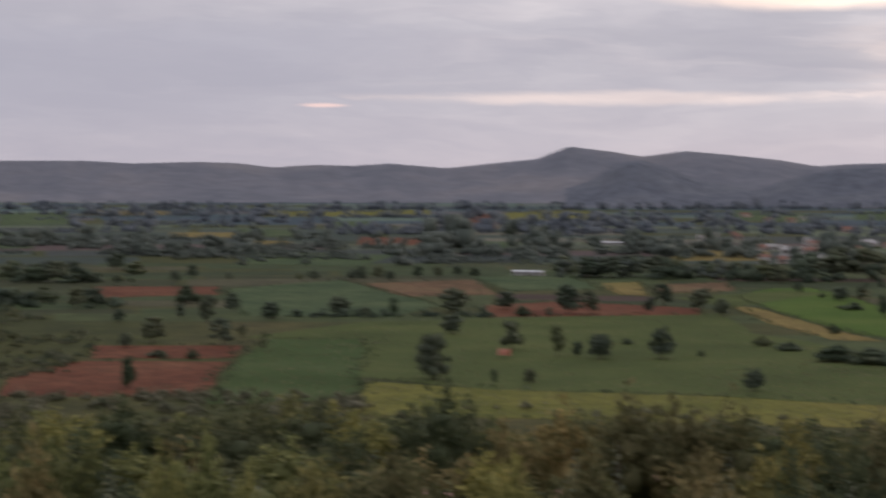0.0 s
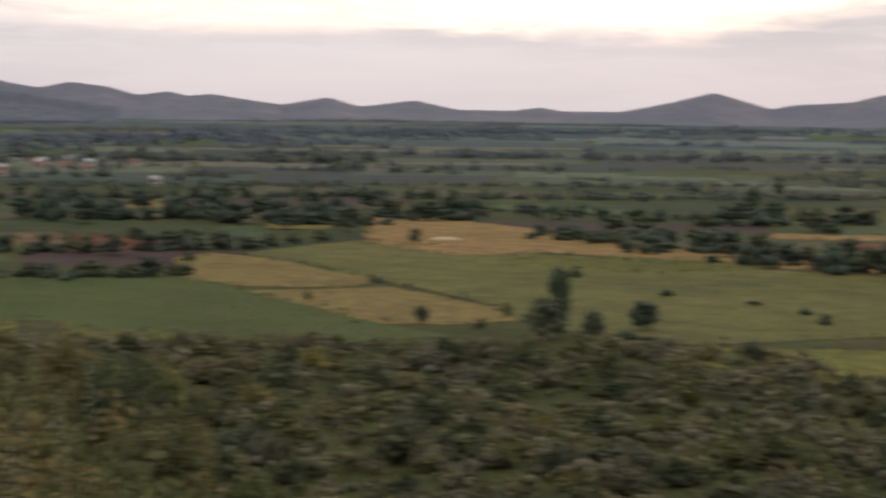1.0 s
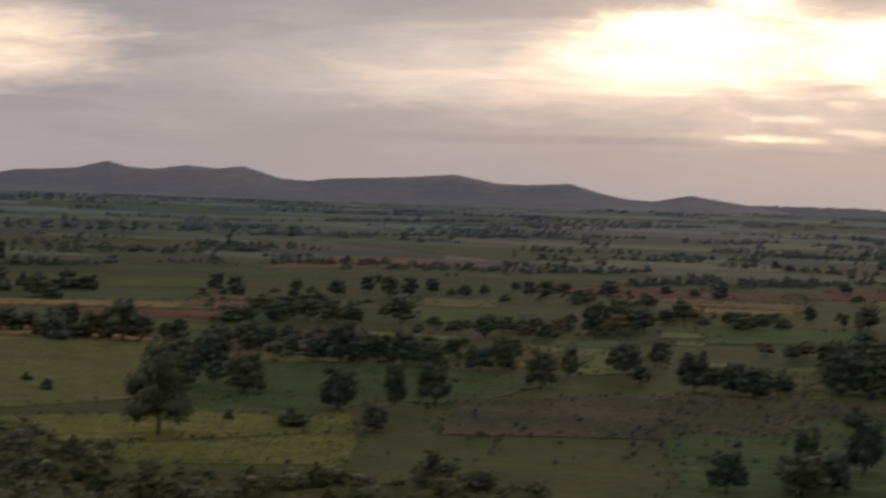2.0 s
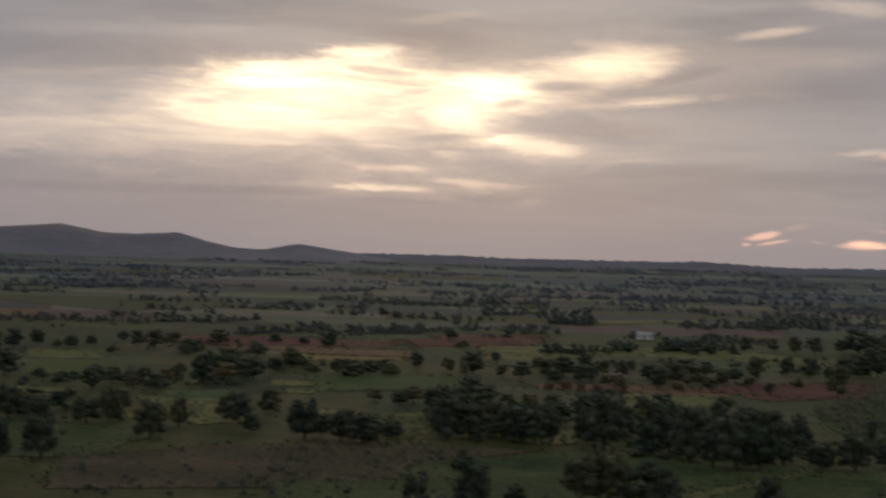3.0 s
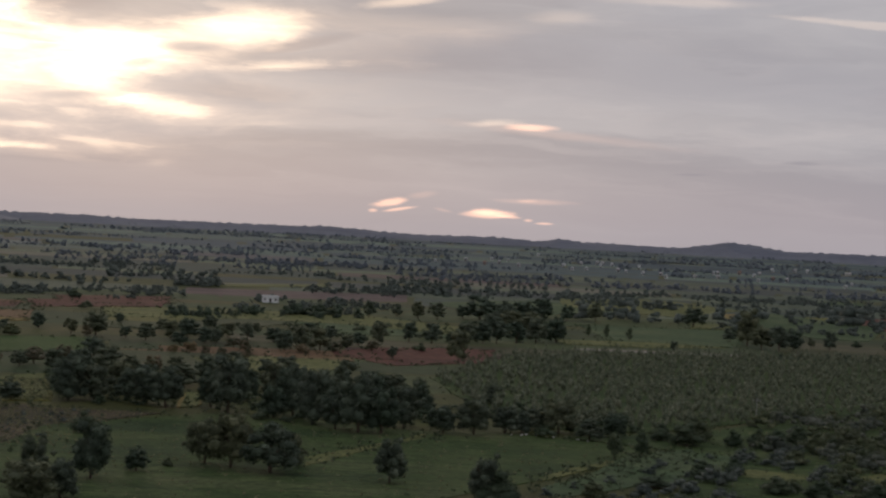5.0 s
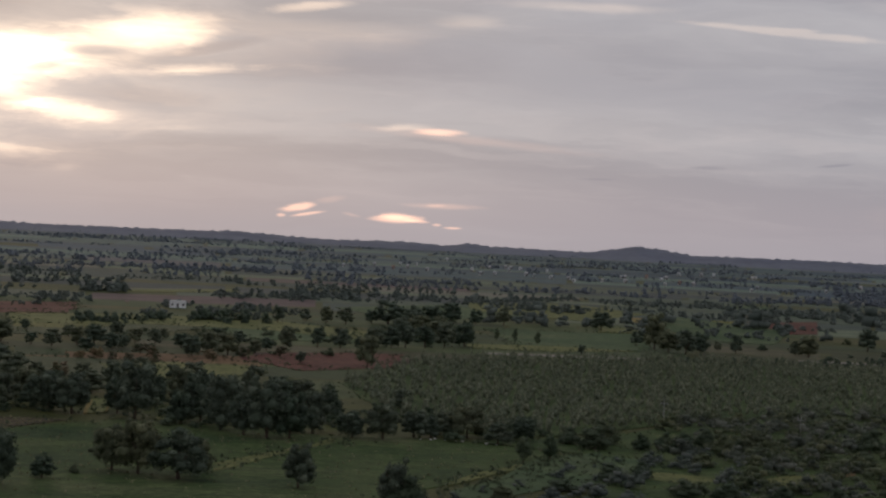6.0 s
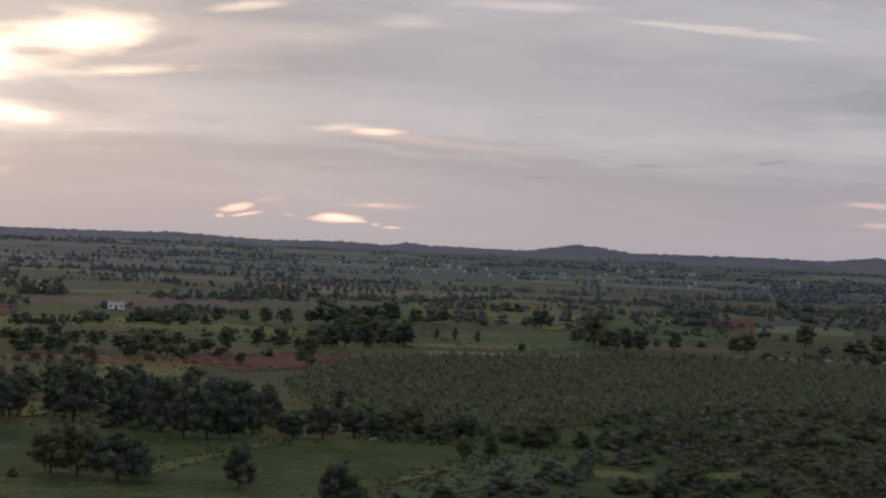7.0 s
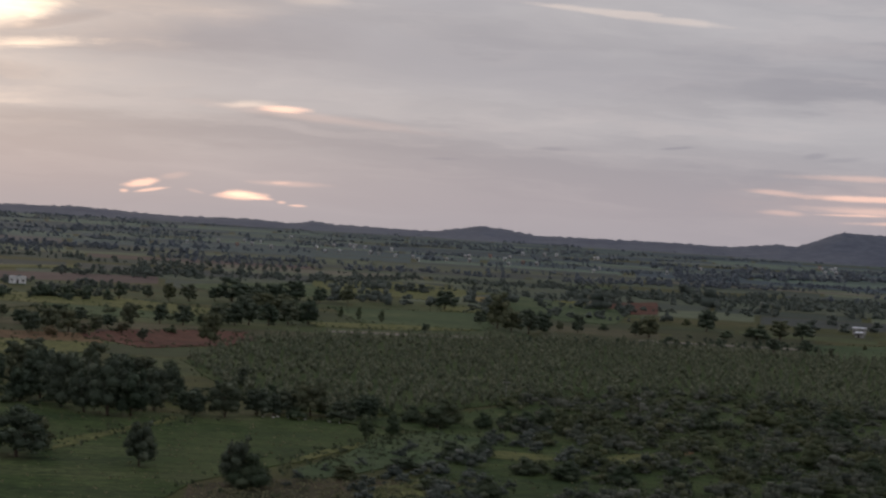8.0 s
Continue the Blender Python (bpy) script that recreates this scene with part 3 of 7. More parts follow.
def far_shapes():
    """Crowns for the distant trees, a metre high and wide, coarser with the distance: (points, faces)."""
    out = []
    for n, k, blob, rel in ((80, 8, 2, 0.042), (28, 7, 1, 0.05), (10, 5, 1, 0.07), (3, 3, 1, 0.10)):
        rng, row = np.random.default_rng(300 + n), []
        for i in range(9):
            L = lobes(rng, ("round", "round", "bush")[i % 3])
            pick = [L[0]] + sorted(L[1:], key=lambda l: -l[3])[:k - 1]
            shape = leaf_masses(rng, [(*l[:3], l[3] * (1.0 if n > 30 else 1.12)) for l in pick], blob, 1.0, 1.0)
            if n:
                C, _ = crown_points(rng, "", n, pick)
                shape = join_np(shape, leaf_quads(rng, C, rel * rng.uniform(0.6, 1.4, n), None, 0.8))
            row.append((fill(shape[0], 0.0), shape[1]))
        out.append(row)
    return out


FAR_SHAPES = far_shapes()


def far_tree(rng, x, y, h, w):
    """One of the countless distant trees, gathered into one mesh."""
    d, az = math.hypot(x, y), math.degrees(math.atan2(-x, y))
    if any(abs(az - a) < 0.18 and b - 0.11 * b < d < b + 5 for a, b in HOUSES):
        return
    row = FAR_SHAPES[0 if d < 700 else 1 if d < 1150 else 2 if d < 2000 else 3]
    V, F = row[int(rng.integers(len(row)))]
    a = rng.uniform(0, 6.28)
    c, s = math.cos(a) * w, math.sin(a) * w
    FAR["V"].append(V @ np.array([[c, s, 0], [-s, c, 0], [0, 0, h]]) + np.array([x, y, ground_z(x, y) - 0.04 * h]))
    FAR["F"].append(F)
    FAR["d"].append(d)


FAR_RNG = np.random.default_rng(83)


def far_belt(x0, y0, x1, y1, n, h):
    """A hedge line of n distant trees with lower growth between them."""
    rng = np.random.default_rng(int(abs(x0 * 5 + y0)) + n)
    deep = 0.012 * math.hypot(x0, y0)
    for i in range(n):
        if noise.noise((i * 0.35, x0, y0)) < -0.22:
            continue
        f = (i + rng.uniform(0, 1)) / n
        hh = h * rng.uniform(0.45, 1.35)
        far_tree(rng, x0 + (x1 - x0) * f, y0 + (y1 - y0) * f + rng.normal(0, deep), hh, hh * rng.uniform(0.8, 1.3))
        f = (i + rng.uniform(0, 1)) / n
        far_tree(rng, x0 + (x1 - x0) * f, y0 + (y1 - y0) * f + rng.normal(0, deep * 1.5), hh * 0.55, hh * rng.uniform(0.8, 1.4))


# ---- land ----
SHOULDER_D, SHOULDER_Z = (0, 6, 20, 35, 60, 85, 170), (38.3, 38.0, 34.2, 32.6, 31.4, 27.5, 0)
SLOPE_D, SLOPE_Z = (0, 6, 60, 100), (38.3, 38.0, 7.0, 0)


def smooth(v, lo, hi):
    f = np.clip((np.asarray(v, float) - lo) / (hi - lo), 0, 1)
    return f * f * (3 - 2 * f)


def ground_z(x, y):
    """Height of the land: the hill under the eye, its shoulder, the plain and its slow rise far off."""
    x, y = np.asarray(x, float), np.asarray(y, float)
    d = np.hypot(x, y)
    az = np.degrees(np.arctan2(-x, y))
    w = smooth(az, 42, 49) * (1 - smooth(az, 100, 125))
    near = w * np.interp(d, SHOULDER_D, SHOULDER_Z) + (1 - w) * np.interp(d, SLOPE_D, SLOPE_Z)
    z = near + 12.0 * (np.clip(d - 1500, 0, None) / 3000) ** 1.5
    return float(z) if z.ndim == 0 else z


def land():
    rings = np.concatenate([np.linspace(0.5, 180, 70), np.geomspace(190, 4900, 60)])
    turn = np.radians(np.linspace(0, 360, 241)[:-1])
    D, A = np.meshgrid(rings, turn, indexing="ij")
    X, Y = -D * np.sin(A), D * np.cos(A)
    Z = ground_z(X, Y)
    rough = (D < 170) * np.sin(X * 0.9) * np.cos(Y * 0.7) * 0.12
    V = np.concatenate([np.stack([X, Y, Z + rough], -1).reshape(-1, 3), [[0, 0, 38.3]]])
    n, m = D.shape
    F = [(i * m + j, (i + 1) * m + j, (i + 1) * m + (j + 1) % m, i * m + (j + 1) % m) for i in range(n - 1) for j in range(m)]
    ob = new("ground", mesh_np("ground", V, F, [GROUND_MAT]))
    hub = bmesh.new()
    hub.from_mesh(ob.data)
    hub.verts.ensure_lookup_table()
    for j in range(m):
        hub.faces.new((hub.verts[n * m], hub.verts[j], hub.verts[(j + 1) % m]))
    bmesh.ops.recalc_face_normals(hub, faces=hub.faces)
    hub.to_mesh(ob.data)
    hub.free()
    for p in ob.data.polygons:
        p.use_smooth = True
    tagged(ob, "rough grassy plain and hillside of scrub and soil", "ground", kind="structure")


land()


def hill(name, sky, dist, depth, mat, label, foot=0.0, wobble=0.05):
    """A range of hills whose crest, seen from the eye, runs through the (azimuth, elevation) pairs."""
    az0, az1 = sky[0][0], sky[-1][0]
    lo, hi = min(az0, az1), max(az0, az1)
    pts = sorted(sky)
    n = max(24, int((hi - lo) * 14))
    A = np.linspace(lo, hi, n)
    E = np.interp(A, [p[0] for p in pts], [p[1] for p in pts])
    E = np.convolve(np.pad(E, 2, mode="edge"), [0.1, 0.2, 0.4, 0.2, 0.1], mode="valid")
    steps = (-1.0, -0.8, -0.6, -0.42, -0.27, -0.13, 0.0, 0.15, 0.35, 0.6, 1.0)
    V, rng = [], np.random.default_rng(int(dist))
    for a, e in zip(A, E):
        crest = 40.0 + dist * math.tan(radians(e))
        for s in steps:
            d = dist + s * depth
            base = foot
            k = (1 - abs(s)) ** 1.3
            z = base + (crest - base) * k
            if s:
                z += (noise.noise((a * 1.3, s * 3.0, dist * 0.01)) * 0.16 * (crest - base) * (1 - abs(s)))
            else:
                z += noise.noise((a * 7.0, 0.0, dist * 0.01)) * wobble * dist * 0.0174 * 0.25
            p = bearing(a) * d
            V.append((p.x, p.y, z))
    m = len(steps)
    F = [(i * m + j, i * m + j + 1, (i + 1) * m + j + 1, (i + 1) * m + j) for i in range(n - 1) for j in range(m - 1)]
    ob = new(name, mesh_np(name, V, F, [mat]))
    for p in ob.data.polygons:
        p.use_smooth = True
    return tagged(ob, label, "hill", kind="structure")


HILLS_WEST = ((83.6, 0.51), (80.9, 0.63), (79.0, 0.61), (76.7, 0.62), (75.4, 0.55), (73.5, 0.60), (72.4, 0.57), (71.4, 0.45), (70.1, 0.53), (69.2, 0.50), (68.0, 0.57), (66.4, 0.44), (65.1, 0.58), (63.8, 0.71), (62.9, 1.07), (61.6, 0.91), (60.8, 0.78), (59.6, 0.94), (58.4, 0.84), (56.9, 0.68), (55.9, 0.51), (54.9, 0.58), (53.6, 0.60), (52.8, 0.43), (52.0, 0.31), (51.2, 0.49), (50.1, 0.36), (49.3, 0.14), (48.4, 0.26), (47.9, 0.13), (47.2, 0.20), (46.3, 0.06), (45.2, -0.08))
HILLS_MID = ((45.2, -0.08), (43.9, 0.15), (43.0, -0.11), (41.4, 0.09), (40.2, -0.16), (38.6, -0.17), (37.8, -0.06), (37.2, -0.17), (35.5, -0.16), (34.2, 0.10), (32.9, 0.42), (32.1, 0.20), (31.3, -0.03), (30.6, 0.10), (29.8, 0.14), (29.0, 0.20), (28.1, 0.43), (27.6, 0.28), (26.8, 0.24), (25.9, 0.38), (25.0, 0.31), (24.3, 0.41), (23.2, 0.09), (22.4, 0.05), (21.8, 0.14), (19.6, 0.26), (18.2, 0.38), (17.0, 0.16), (16.1, 0.15), (14.9, 0.23), (14.1, 0.00), (13.3, -0.16), (12.5, -0.19), (11.5, 0.01), (10.5, -0.13), (9.9, -0.21))
RIDGE_LOW = ((9.9, -0.21), (6.7, -0.19), (5.6, -0.23), (0.8, -0.19), (0.1, -0.15), (-2.5, -0.26), (-4.9, -0.21), (-6.1, -0.27), (-6.7, -0.16), (-7.2, -0.22), (-10.1, -0.25), (-11.5, -0.01), (-12.3, -0.07), (-13.1, -0.19), (-14.7, -0.17), (-17.0, -0.15), (-18.6, -0.17), (-20.0, -0.01), (-20.5, -0.05), (-21.7, 0.43), (-22.9, 0.41), (-25.0, 0.35), (-26.5, 0.28))
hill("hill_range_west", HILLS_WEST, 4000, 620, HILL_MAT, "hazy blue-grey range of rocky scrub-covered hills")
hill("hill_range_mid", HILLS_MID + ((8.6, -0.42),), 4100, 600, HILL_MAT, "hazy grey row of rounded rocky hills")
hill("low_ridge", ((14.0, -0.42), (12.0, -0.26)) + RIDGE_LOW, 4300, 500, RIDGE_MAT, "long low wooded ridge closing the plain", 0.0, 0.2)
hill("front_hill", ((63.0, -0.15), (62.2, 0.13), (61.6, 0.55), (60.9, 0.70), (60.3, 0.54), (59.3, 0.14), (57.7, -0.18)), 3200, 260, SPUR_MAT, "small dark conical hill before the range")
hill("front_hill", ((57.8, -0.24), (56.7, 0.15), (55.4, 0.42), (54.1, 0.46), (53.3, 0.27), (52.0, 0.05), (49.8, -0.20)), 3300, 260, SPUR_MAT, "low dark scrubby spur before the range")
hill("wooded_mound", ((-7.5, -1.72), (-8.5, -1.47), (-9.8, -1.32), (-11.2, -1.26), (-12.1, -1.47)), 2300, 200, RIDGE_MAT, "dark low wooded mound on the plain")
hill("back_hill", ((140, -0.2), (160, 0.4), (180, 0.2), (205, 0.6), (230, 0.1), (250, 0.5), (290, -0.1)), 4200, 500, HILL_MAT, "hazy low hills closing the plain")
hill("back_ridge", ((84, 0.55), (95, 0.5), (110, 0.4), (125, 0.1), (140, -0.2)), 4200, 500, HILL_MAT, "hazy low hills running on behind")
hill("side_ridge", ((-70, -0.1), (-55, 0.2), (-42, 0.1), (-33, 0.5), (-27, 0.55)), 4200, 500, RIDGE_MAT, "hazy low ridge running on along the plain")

# ---- fields ----
FIELD_TAGS = {
    "red": ("ploughed_field", "freshly ploughed field of bare red soil", "field"),
    "maroon": ("ploughed_field", "ploughed field of damp red-brown soil", "field"),
    "brown": ("fallow_field", "fallow field of dull brown soil", "field"),
    "earth": ("rough_ground", "patch of bare brown earth with thin grass", "ground"),
    "sand": ("harvested_field", "harvested field of orange-tan sandy soil", "field"),
    "straw": ("stubble_field", "dry straw-coloured stubble field", "field"),
    "pale": ("track", "pale sandy farm track between fields", "track"),
    "green": ("crop_field", "green crop field sown in rows", "field"),
    "crop": ("crop_field", "dense dark green crop field", "field"),
    "bright": ("paddy_field", "bright green paddy field", "field"),
    "light": ("pasture", "light green grassy field", "field"),
    "yellow": ("ripening_field", "yellow-green ripening crop field", "field"),
    "olive": ("grass_field", "olive-green grassy field", "field"),
    "dull": ("grass_field", "dull green grassy field under trees", "field"),
    "hay": ("grass_field", "pale dry grass patch between trees", "field"),
    "meadow": ("meadow", "deep green meadow with darker tufts", "meadow"),
}
FIELD_N = {"n": 0}
MARGIN = {"C": [], "s": []}
CROP = {"C": [], "s": []}


def inside(poly, x, y):
    c = False
    for (x0, y0), (x1, y1) in zip(poly, poly[1:] + poly[:1]):
        if (y0 > y) != (y1 > y) and x < (x1 - x0) * (y - y0) / (y1 - y0) + x0:
            c = not c
    return c


def field(kind, *pts):
    """A field with a slightly uneven outline; grassy margins and tufts are gathered for later."""
    FIELD_N["n"] += 1
    rng = np.random.default_rng(FIELD_N["n"])
    lift = 0.04 + 0.0012 * FIELD_N["n"]
    ring = []
    for (x0, y0), (x1, y1) in zip(pts, pts[1:] + pts[:1]):
        n = max(1, int(math.hypot(x1 - x0, y1 - y0) / 7))
        for i in range(n):
            x, y = x0 + (x1 - x0) * i / n, y0 + (y1 - y0) * i / n
            sway = noise.noise_vector((x * 0.03, y * 0.03, lift)) * 1.6 + noise.noise_vector((x * 0.15, y * 0.15, 7.0)) * 0.5
            ring.append((x + sway.x, y + sway.y))
    bm = bmesh.new()
    top = [bm.verts.new((x, y, ground_z(x, y) + lift)) for x, y in ring]
    low = [bm.verts.new((x * 1.0, y * 1.0, ground_z(x, y) - 0.1)) for x, y in ring]
    bm.faces.new(top)
    for i in range(len(ring)):
        bm.faces.new((top[i], low[i], low[(i + 1) % len(ring)], top[(i + 1) % len(ring)]))
    bmesh.ops.triangulate(bm, faces=[f for f in bm.faces if len(f.verts) > 4])
    bmesh.ops.recalc_face_normals(bm, faces=bm.faces)
    name, label, cat = FIELD_TAGS[kind]
    me = bpy.data.meshes.new(name)
    bm.to_mesh(me)
    bm.free()
    me.materials.append(FIELD_MATS[kind])
    tagged(new(name, me), label, cat, kind="structure")
    d = math.hypot(*pts[0])
    if kind not in ("pale", "green") and d < 1000:
        for x, y in ring:
            for _ in range(3):
                MARGIN["C"].append((x + rng.normal(0, 3.0), y + rng.normal(0, 1.0)))
                MARGIN["s"].append(rng.uniform(0.2, 0.6))
    if kind in ("green", "crop", "meadow", "yellow", "olive", "earth") and d < 560:
        xs, ys = [p[0] for p in pts], [p[1] for p in pts]
        for _ in range(1500):
            x, y = rng.uniform(min(xs), max(xs)), rng.uniform(min(ys), max(ys))
            if math.hypot(x, y) < 700 and inside(list(pts), x, y):
                CROP["C"].append((x, y))
                CROP["s"].append(rng.uniform(0.12, 0.4))


def patchwork():
    """The countless far fields, strip by strip, in one mesh."""
    rng = np.random.default_rng(5)
    for d0, d1, step, wide, stops in ((480, 1000, 46, 95, NEAR_STOPS), (1000, 1900, 85, 150, MID_HAZE_STOPS), (1900, 4300, 150, 260, FAR_HAZE_STOPS)):
        V, F, n = [], [], 0
        d = d0
        while d < d1:
            deep = step * rng.uniform(0.6, 1.4)
            a = -36.0
            while a < 92:
                span = math.degrees(wide * rng.uniform(0.5, 1.6) / d)
                if rng.random() < (0.80 if d < 1000 else 0.96):
                    sk = rng.normal(0, 0.12 * deep)
                    g = rng.uniform(0.0, 0.06) * deep
                    quad = []
                    up = rng.uniform(0.004, 0.030)
                    for aa, dd in ((a, d + g + sk), (a + span * 0.97, d + g - sk), (a + span * 0.97, d + deep - sk), (a, d + deep + sk)):
                        p = bearing(aa) * dd
                        quad.append((p.x, p.y, ground_z(p.x, p.y) + up))
                    V += quad
                    F.append((n, n + 1, n + 2, n + 3))
                    n += 4
                a += span
            d += deep
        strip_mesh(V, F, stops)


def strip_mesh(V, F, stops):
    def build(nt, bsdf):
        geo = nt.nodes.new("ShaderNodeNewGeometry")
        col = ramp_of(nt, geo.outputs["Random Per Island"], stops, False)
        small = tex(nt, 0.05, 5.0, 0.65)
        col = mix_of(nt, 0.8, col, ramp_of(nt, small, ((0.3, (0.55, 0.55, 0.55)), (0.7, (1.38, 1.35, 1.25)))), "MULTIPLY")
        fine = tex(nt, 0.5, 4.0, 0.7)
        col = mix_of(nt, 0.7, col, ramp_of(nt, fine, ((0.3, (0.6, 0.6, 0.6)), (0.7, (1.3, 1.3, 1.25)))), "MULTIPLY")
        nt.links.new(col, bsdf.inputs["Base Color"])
    mat = material("far_field_colours", build, 0.95, 0.08)
    tagged(new("far_fields", mesh_np("far_fields", V, F, [mat])), "patchwork of green, tan and red farm strips, the farther ones haze-tinted", "fields", kind="stuff")


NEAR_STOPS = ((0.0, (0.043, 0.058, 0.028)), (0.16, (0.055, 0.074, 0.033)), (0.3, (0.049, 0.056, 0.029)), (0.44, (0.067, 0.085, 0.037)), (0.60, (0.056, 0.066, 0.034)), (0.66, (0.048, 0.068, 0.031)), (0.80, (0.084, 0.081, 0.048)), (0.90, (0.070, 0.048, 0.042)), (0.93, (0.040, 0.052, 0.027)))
# farther strips carry haze in their crop colours, more blue with distance
MID_HAZE_STOPS = ((0.0, (0.048, 0.065, 0.056)), (0.16, (0.079, 0.101, 0.072)), (0.3, (0.056, 0.066, 0.065)), (0.44, (0.114, 0.138, 0.092)), (0.57, (0.087, 0.102, 0.073)), (0.66, (0.060, 0.079, 0.067)), (0.79, (0.140, 0.133, 0.105)), (0.89, (0.105, 0.076, 0.076)), (0.93, (0.045, 0.057, 0.056)))
FAR_HAZE_STOPS = ((0.0, (0.051, 0.077, 0.094)), (0.16, (0.080, 0.116, 0.106)), (0.3, (0.054, 0.080, 0.104)), (0.44, (0.109, 0.153, 0.128)), (0.57, (0.098, 0.125, 0.112)), (0.66, (0.062, 0.094, 0.104)), (0.79, (0.138, 0.156, 0.152)), (0.89, (0.101, 0.097, 0.105)), (0.93, (0.045, 0.067, 0.089)))
patchwork()

field("red", (-410.5, 81.8), (-441.8, 101.9), (-428.5, 134.9), (-360.3, 106.8), (-374.7, 71.4))
field("red", (-483.0, 116.3), (-469.3, 150.6), (-436.6, 138.0), (-446.0, 106.7))
field("crop", (-428.2, 135.6), (-487.2, 163.7), (-478.1, 186.6), (-343.5, 132.5), (-347.1, 103.7))
field("green", (-493.5, 158.1), (-537.4, 208.0), (-529.4, 324.5), (-458.1, 289.7), (-425.9, 287.8), (-373.3, 271.8), (-310.1, 235.1), (-303.5, 220.1), (-323.9, 201.2), (-351.2, 161.8), (-383.5, 148.5), (-478.6, 185.3))
field("yellow", (-374.3, 146.1), (-350.8, 162.9), (-328.0, 191.3), (-297.3, 225.4), (-266.9, 202.5), (-320.6, 124.1))
field("bright", (-610.6, 377.4), (-650.5, 419.6), (-650.3, 438.5), (-577.4, 408.8), (-445.8, 345.0), (-416.4, 313.0), (-447.9, 314.9), (-526.7, 344.1))
field("straw", (-564.7, 348.7), (-549.9, 350.3), (-448.7, 313.5), (-420.3, 306.3), (-430.1, 297.0), (-485.1, 313.0))
field("light", (-723, 225), (-774, 290), (-603.1, 261.4), (-551.9, 224.5), (-573.3, 183.7))
field("brown", (-744, 288), (-754, 342), (-651, 305), (-650, 269))
field("red", (-592.4, 272.1), (-606.6, 304.9), (-556.2, 332.5), (-527.3, 315.2), (-542.2, 249.1))
field("red", (-757, 182), (-740, 227), (-687, 211), (-682, 165))
field("straw", (-710, 378), (-713, 397), (-625, 352), (-636, 345))
field("light", (-782, 352), (-767, 394), (-672, 357), (-670, 318))
field("brown", (-691, 392), (-700, 432), (-640, 397), (-637, 362))
field("green", (-610, 353), (-636, 419), (-615, 420), (-554.7, 344.3))
field("red", (-1388, 537), (-1344, 573), (-1195, 510), (-1211, 465))
field("straw", (-1084, 623), (-1009, 649), (-889, 573), (-907, 525))
field("straw", (-2670, 632), (-2560, 719), (-2301, 646), (-2360, 559))
field("yellow", (-2511, 907), (-2553, 1089), (-2185, 932), (-2159, 780))
field("light", (-1669, 530), (-1599, 557), (-1404, 489), (-1447, 459))
field("straw", (-1345, 431), (-1295, 451), (-1225, 423), (-1235, 396))
field("red", (-2237, 1007), (-2227, 1041), (-1600, 748), (-1608, 724))
field("light", (-1260, 555), (-1248, 592), (-1079, 512), (-1072, 472))
field("light", (-2456, 476), (-2512, 573), (-1860, 424), (-1833, 355))
field("yellow", (-2611, 869), (-2512, 904), (-2159, 777), (-2178, 711))
field("yellow", (-2394, 1169), (-2254, 1213), (-1844, 992), (-1920, 937))
field("light", (-2432, 1499), (-2105, 1430), (-1728, 1174), (-1856, 1137))
field("light", (-1609, 285), (-1593, 336), (-1212, 255), (-1205, 213))
field("light", (-1130, 366), (-1032, 420), (-897, 347), (-943, 299))
field("straw", (-1560, 438), (-1543, 490), (-1388, 441), (-1433, 402))
field("light", (-1930, 716), (-1918, 755), (-1653, 650), (-1663, 617))
field("yellow", (-2378, 1123), (-2366, 1263), (-1981, 1057), (-1946, 919))
field("light", (-2326, 1638), (-2164, 1636), (-1732, 1302), (-1821, 1282))
field("light", (-1330, 1029), (-1287, 1050), (-1067, 865), (-1099, 851))
field("yellow", (-615, 514), (-611, 541), (-566, 500), (-576, 481))
field("light", (-1582, 1374), (-1521, 1414), (-1342, 1248), (-1361, 1183))
field("light", (-709, 996), (-618, 1020), (-593, 978), (-674, 947))
field("dull", (-651, 1074), (-403, 938), (-346, 844), (-454, 878), (-579, 955))
field("light", (-477, 631), (-448, 637), (-420, 597), (-442, 585))
field("light", (-1415, 2423), (-1147, 2477), (-1030, 2224), (-1247, 2135))
field("brown", (-484.1, 363.4), (-479.1, 381.1), (-435.6, 350.5), (-445.9, 334.7))
field("red", (-465.1, 374.3), (-437.3, 390.2), (-402.7, 361.5), (-418.9, 337.2))
field("light", (-470.2, 436.6), (-456.2, 448.3), (-422.6, 413.0), (-426.4, 398.2))
field("straw", (-620, 525), (-611, 542), (-565, 501), (-569, 479))
field("green", (-387.8, 231.9), (-360.1, 286.5), (-339.1, 306.2), (-280.5, 283.9), (-242.4, 259.8), (-267.2, 212.7), (-284.6, 226.5), (-326.2, 195.0))
field("straw", (-381.3, 341.1), (-387.6, 358.2), (-361.9, 359.1), (-301.1, 333.8), (-296.3, 312.4), (-312.3, 298.2), (-339.2, 303.4))
field("straw", (-304.1, 291.9), (-290.0, 321.5), (-248.1, 306.6), (-229.2, 289.9), (-232.6, 274.6), (-246.5, 262.8), (-272.6, 279.6))
field("green", (-325.7, 288.1), (-308.6, 294.6), (-268.9, 275.8), (-238.7, 264.6), (-221.3, 261.2), (-227.2, 239.5), (-249.6, 220.7))
field("yellow", (-276.0, 221.5), (-246.7, 235.4), (-232.4, 233.1), (-258.4, 207.4))
field("olive", (-381.3, 364.1), (-396.2, 427.1), (-335.2, 423.8), (-275.4, 421.8), (-217.1, 438.2), (-161.7, 420.9), (-133.1, 347.1), (-161.3, 335.4), (-182.4, 283.2), (-195.6, 272.1), (-229.2, 289.9), (-248.8, 307.5), (-297.3, 329.6))
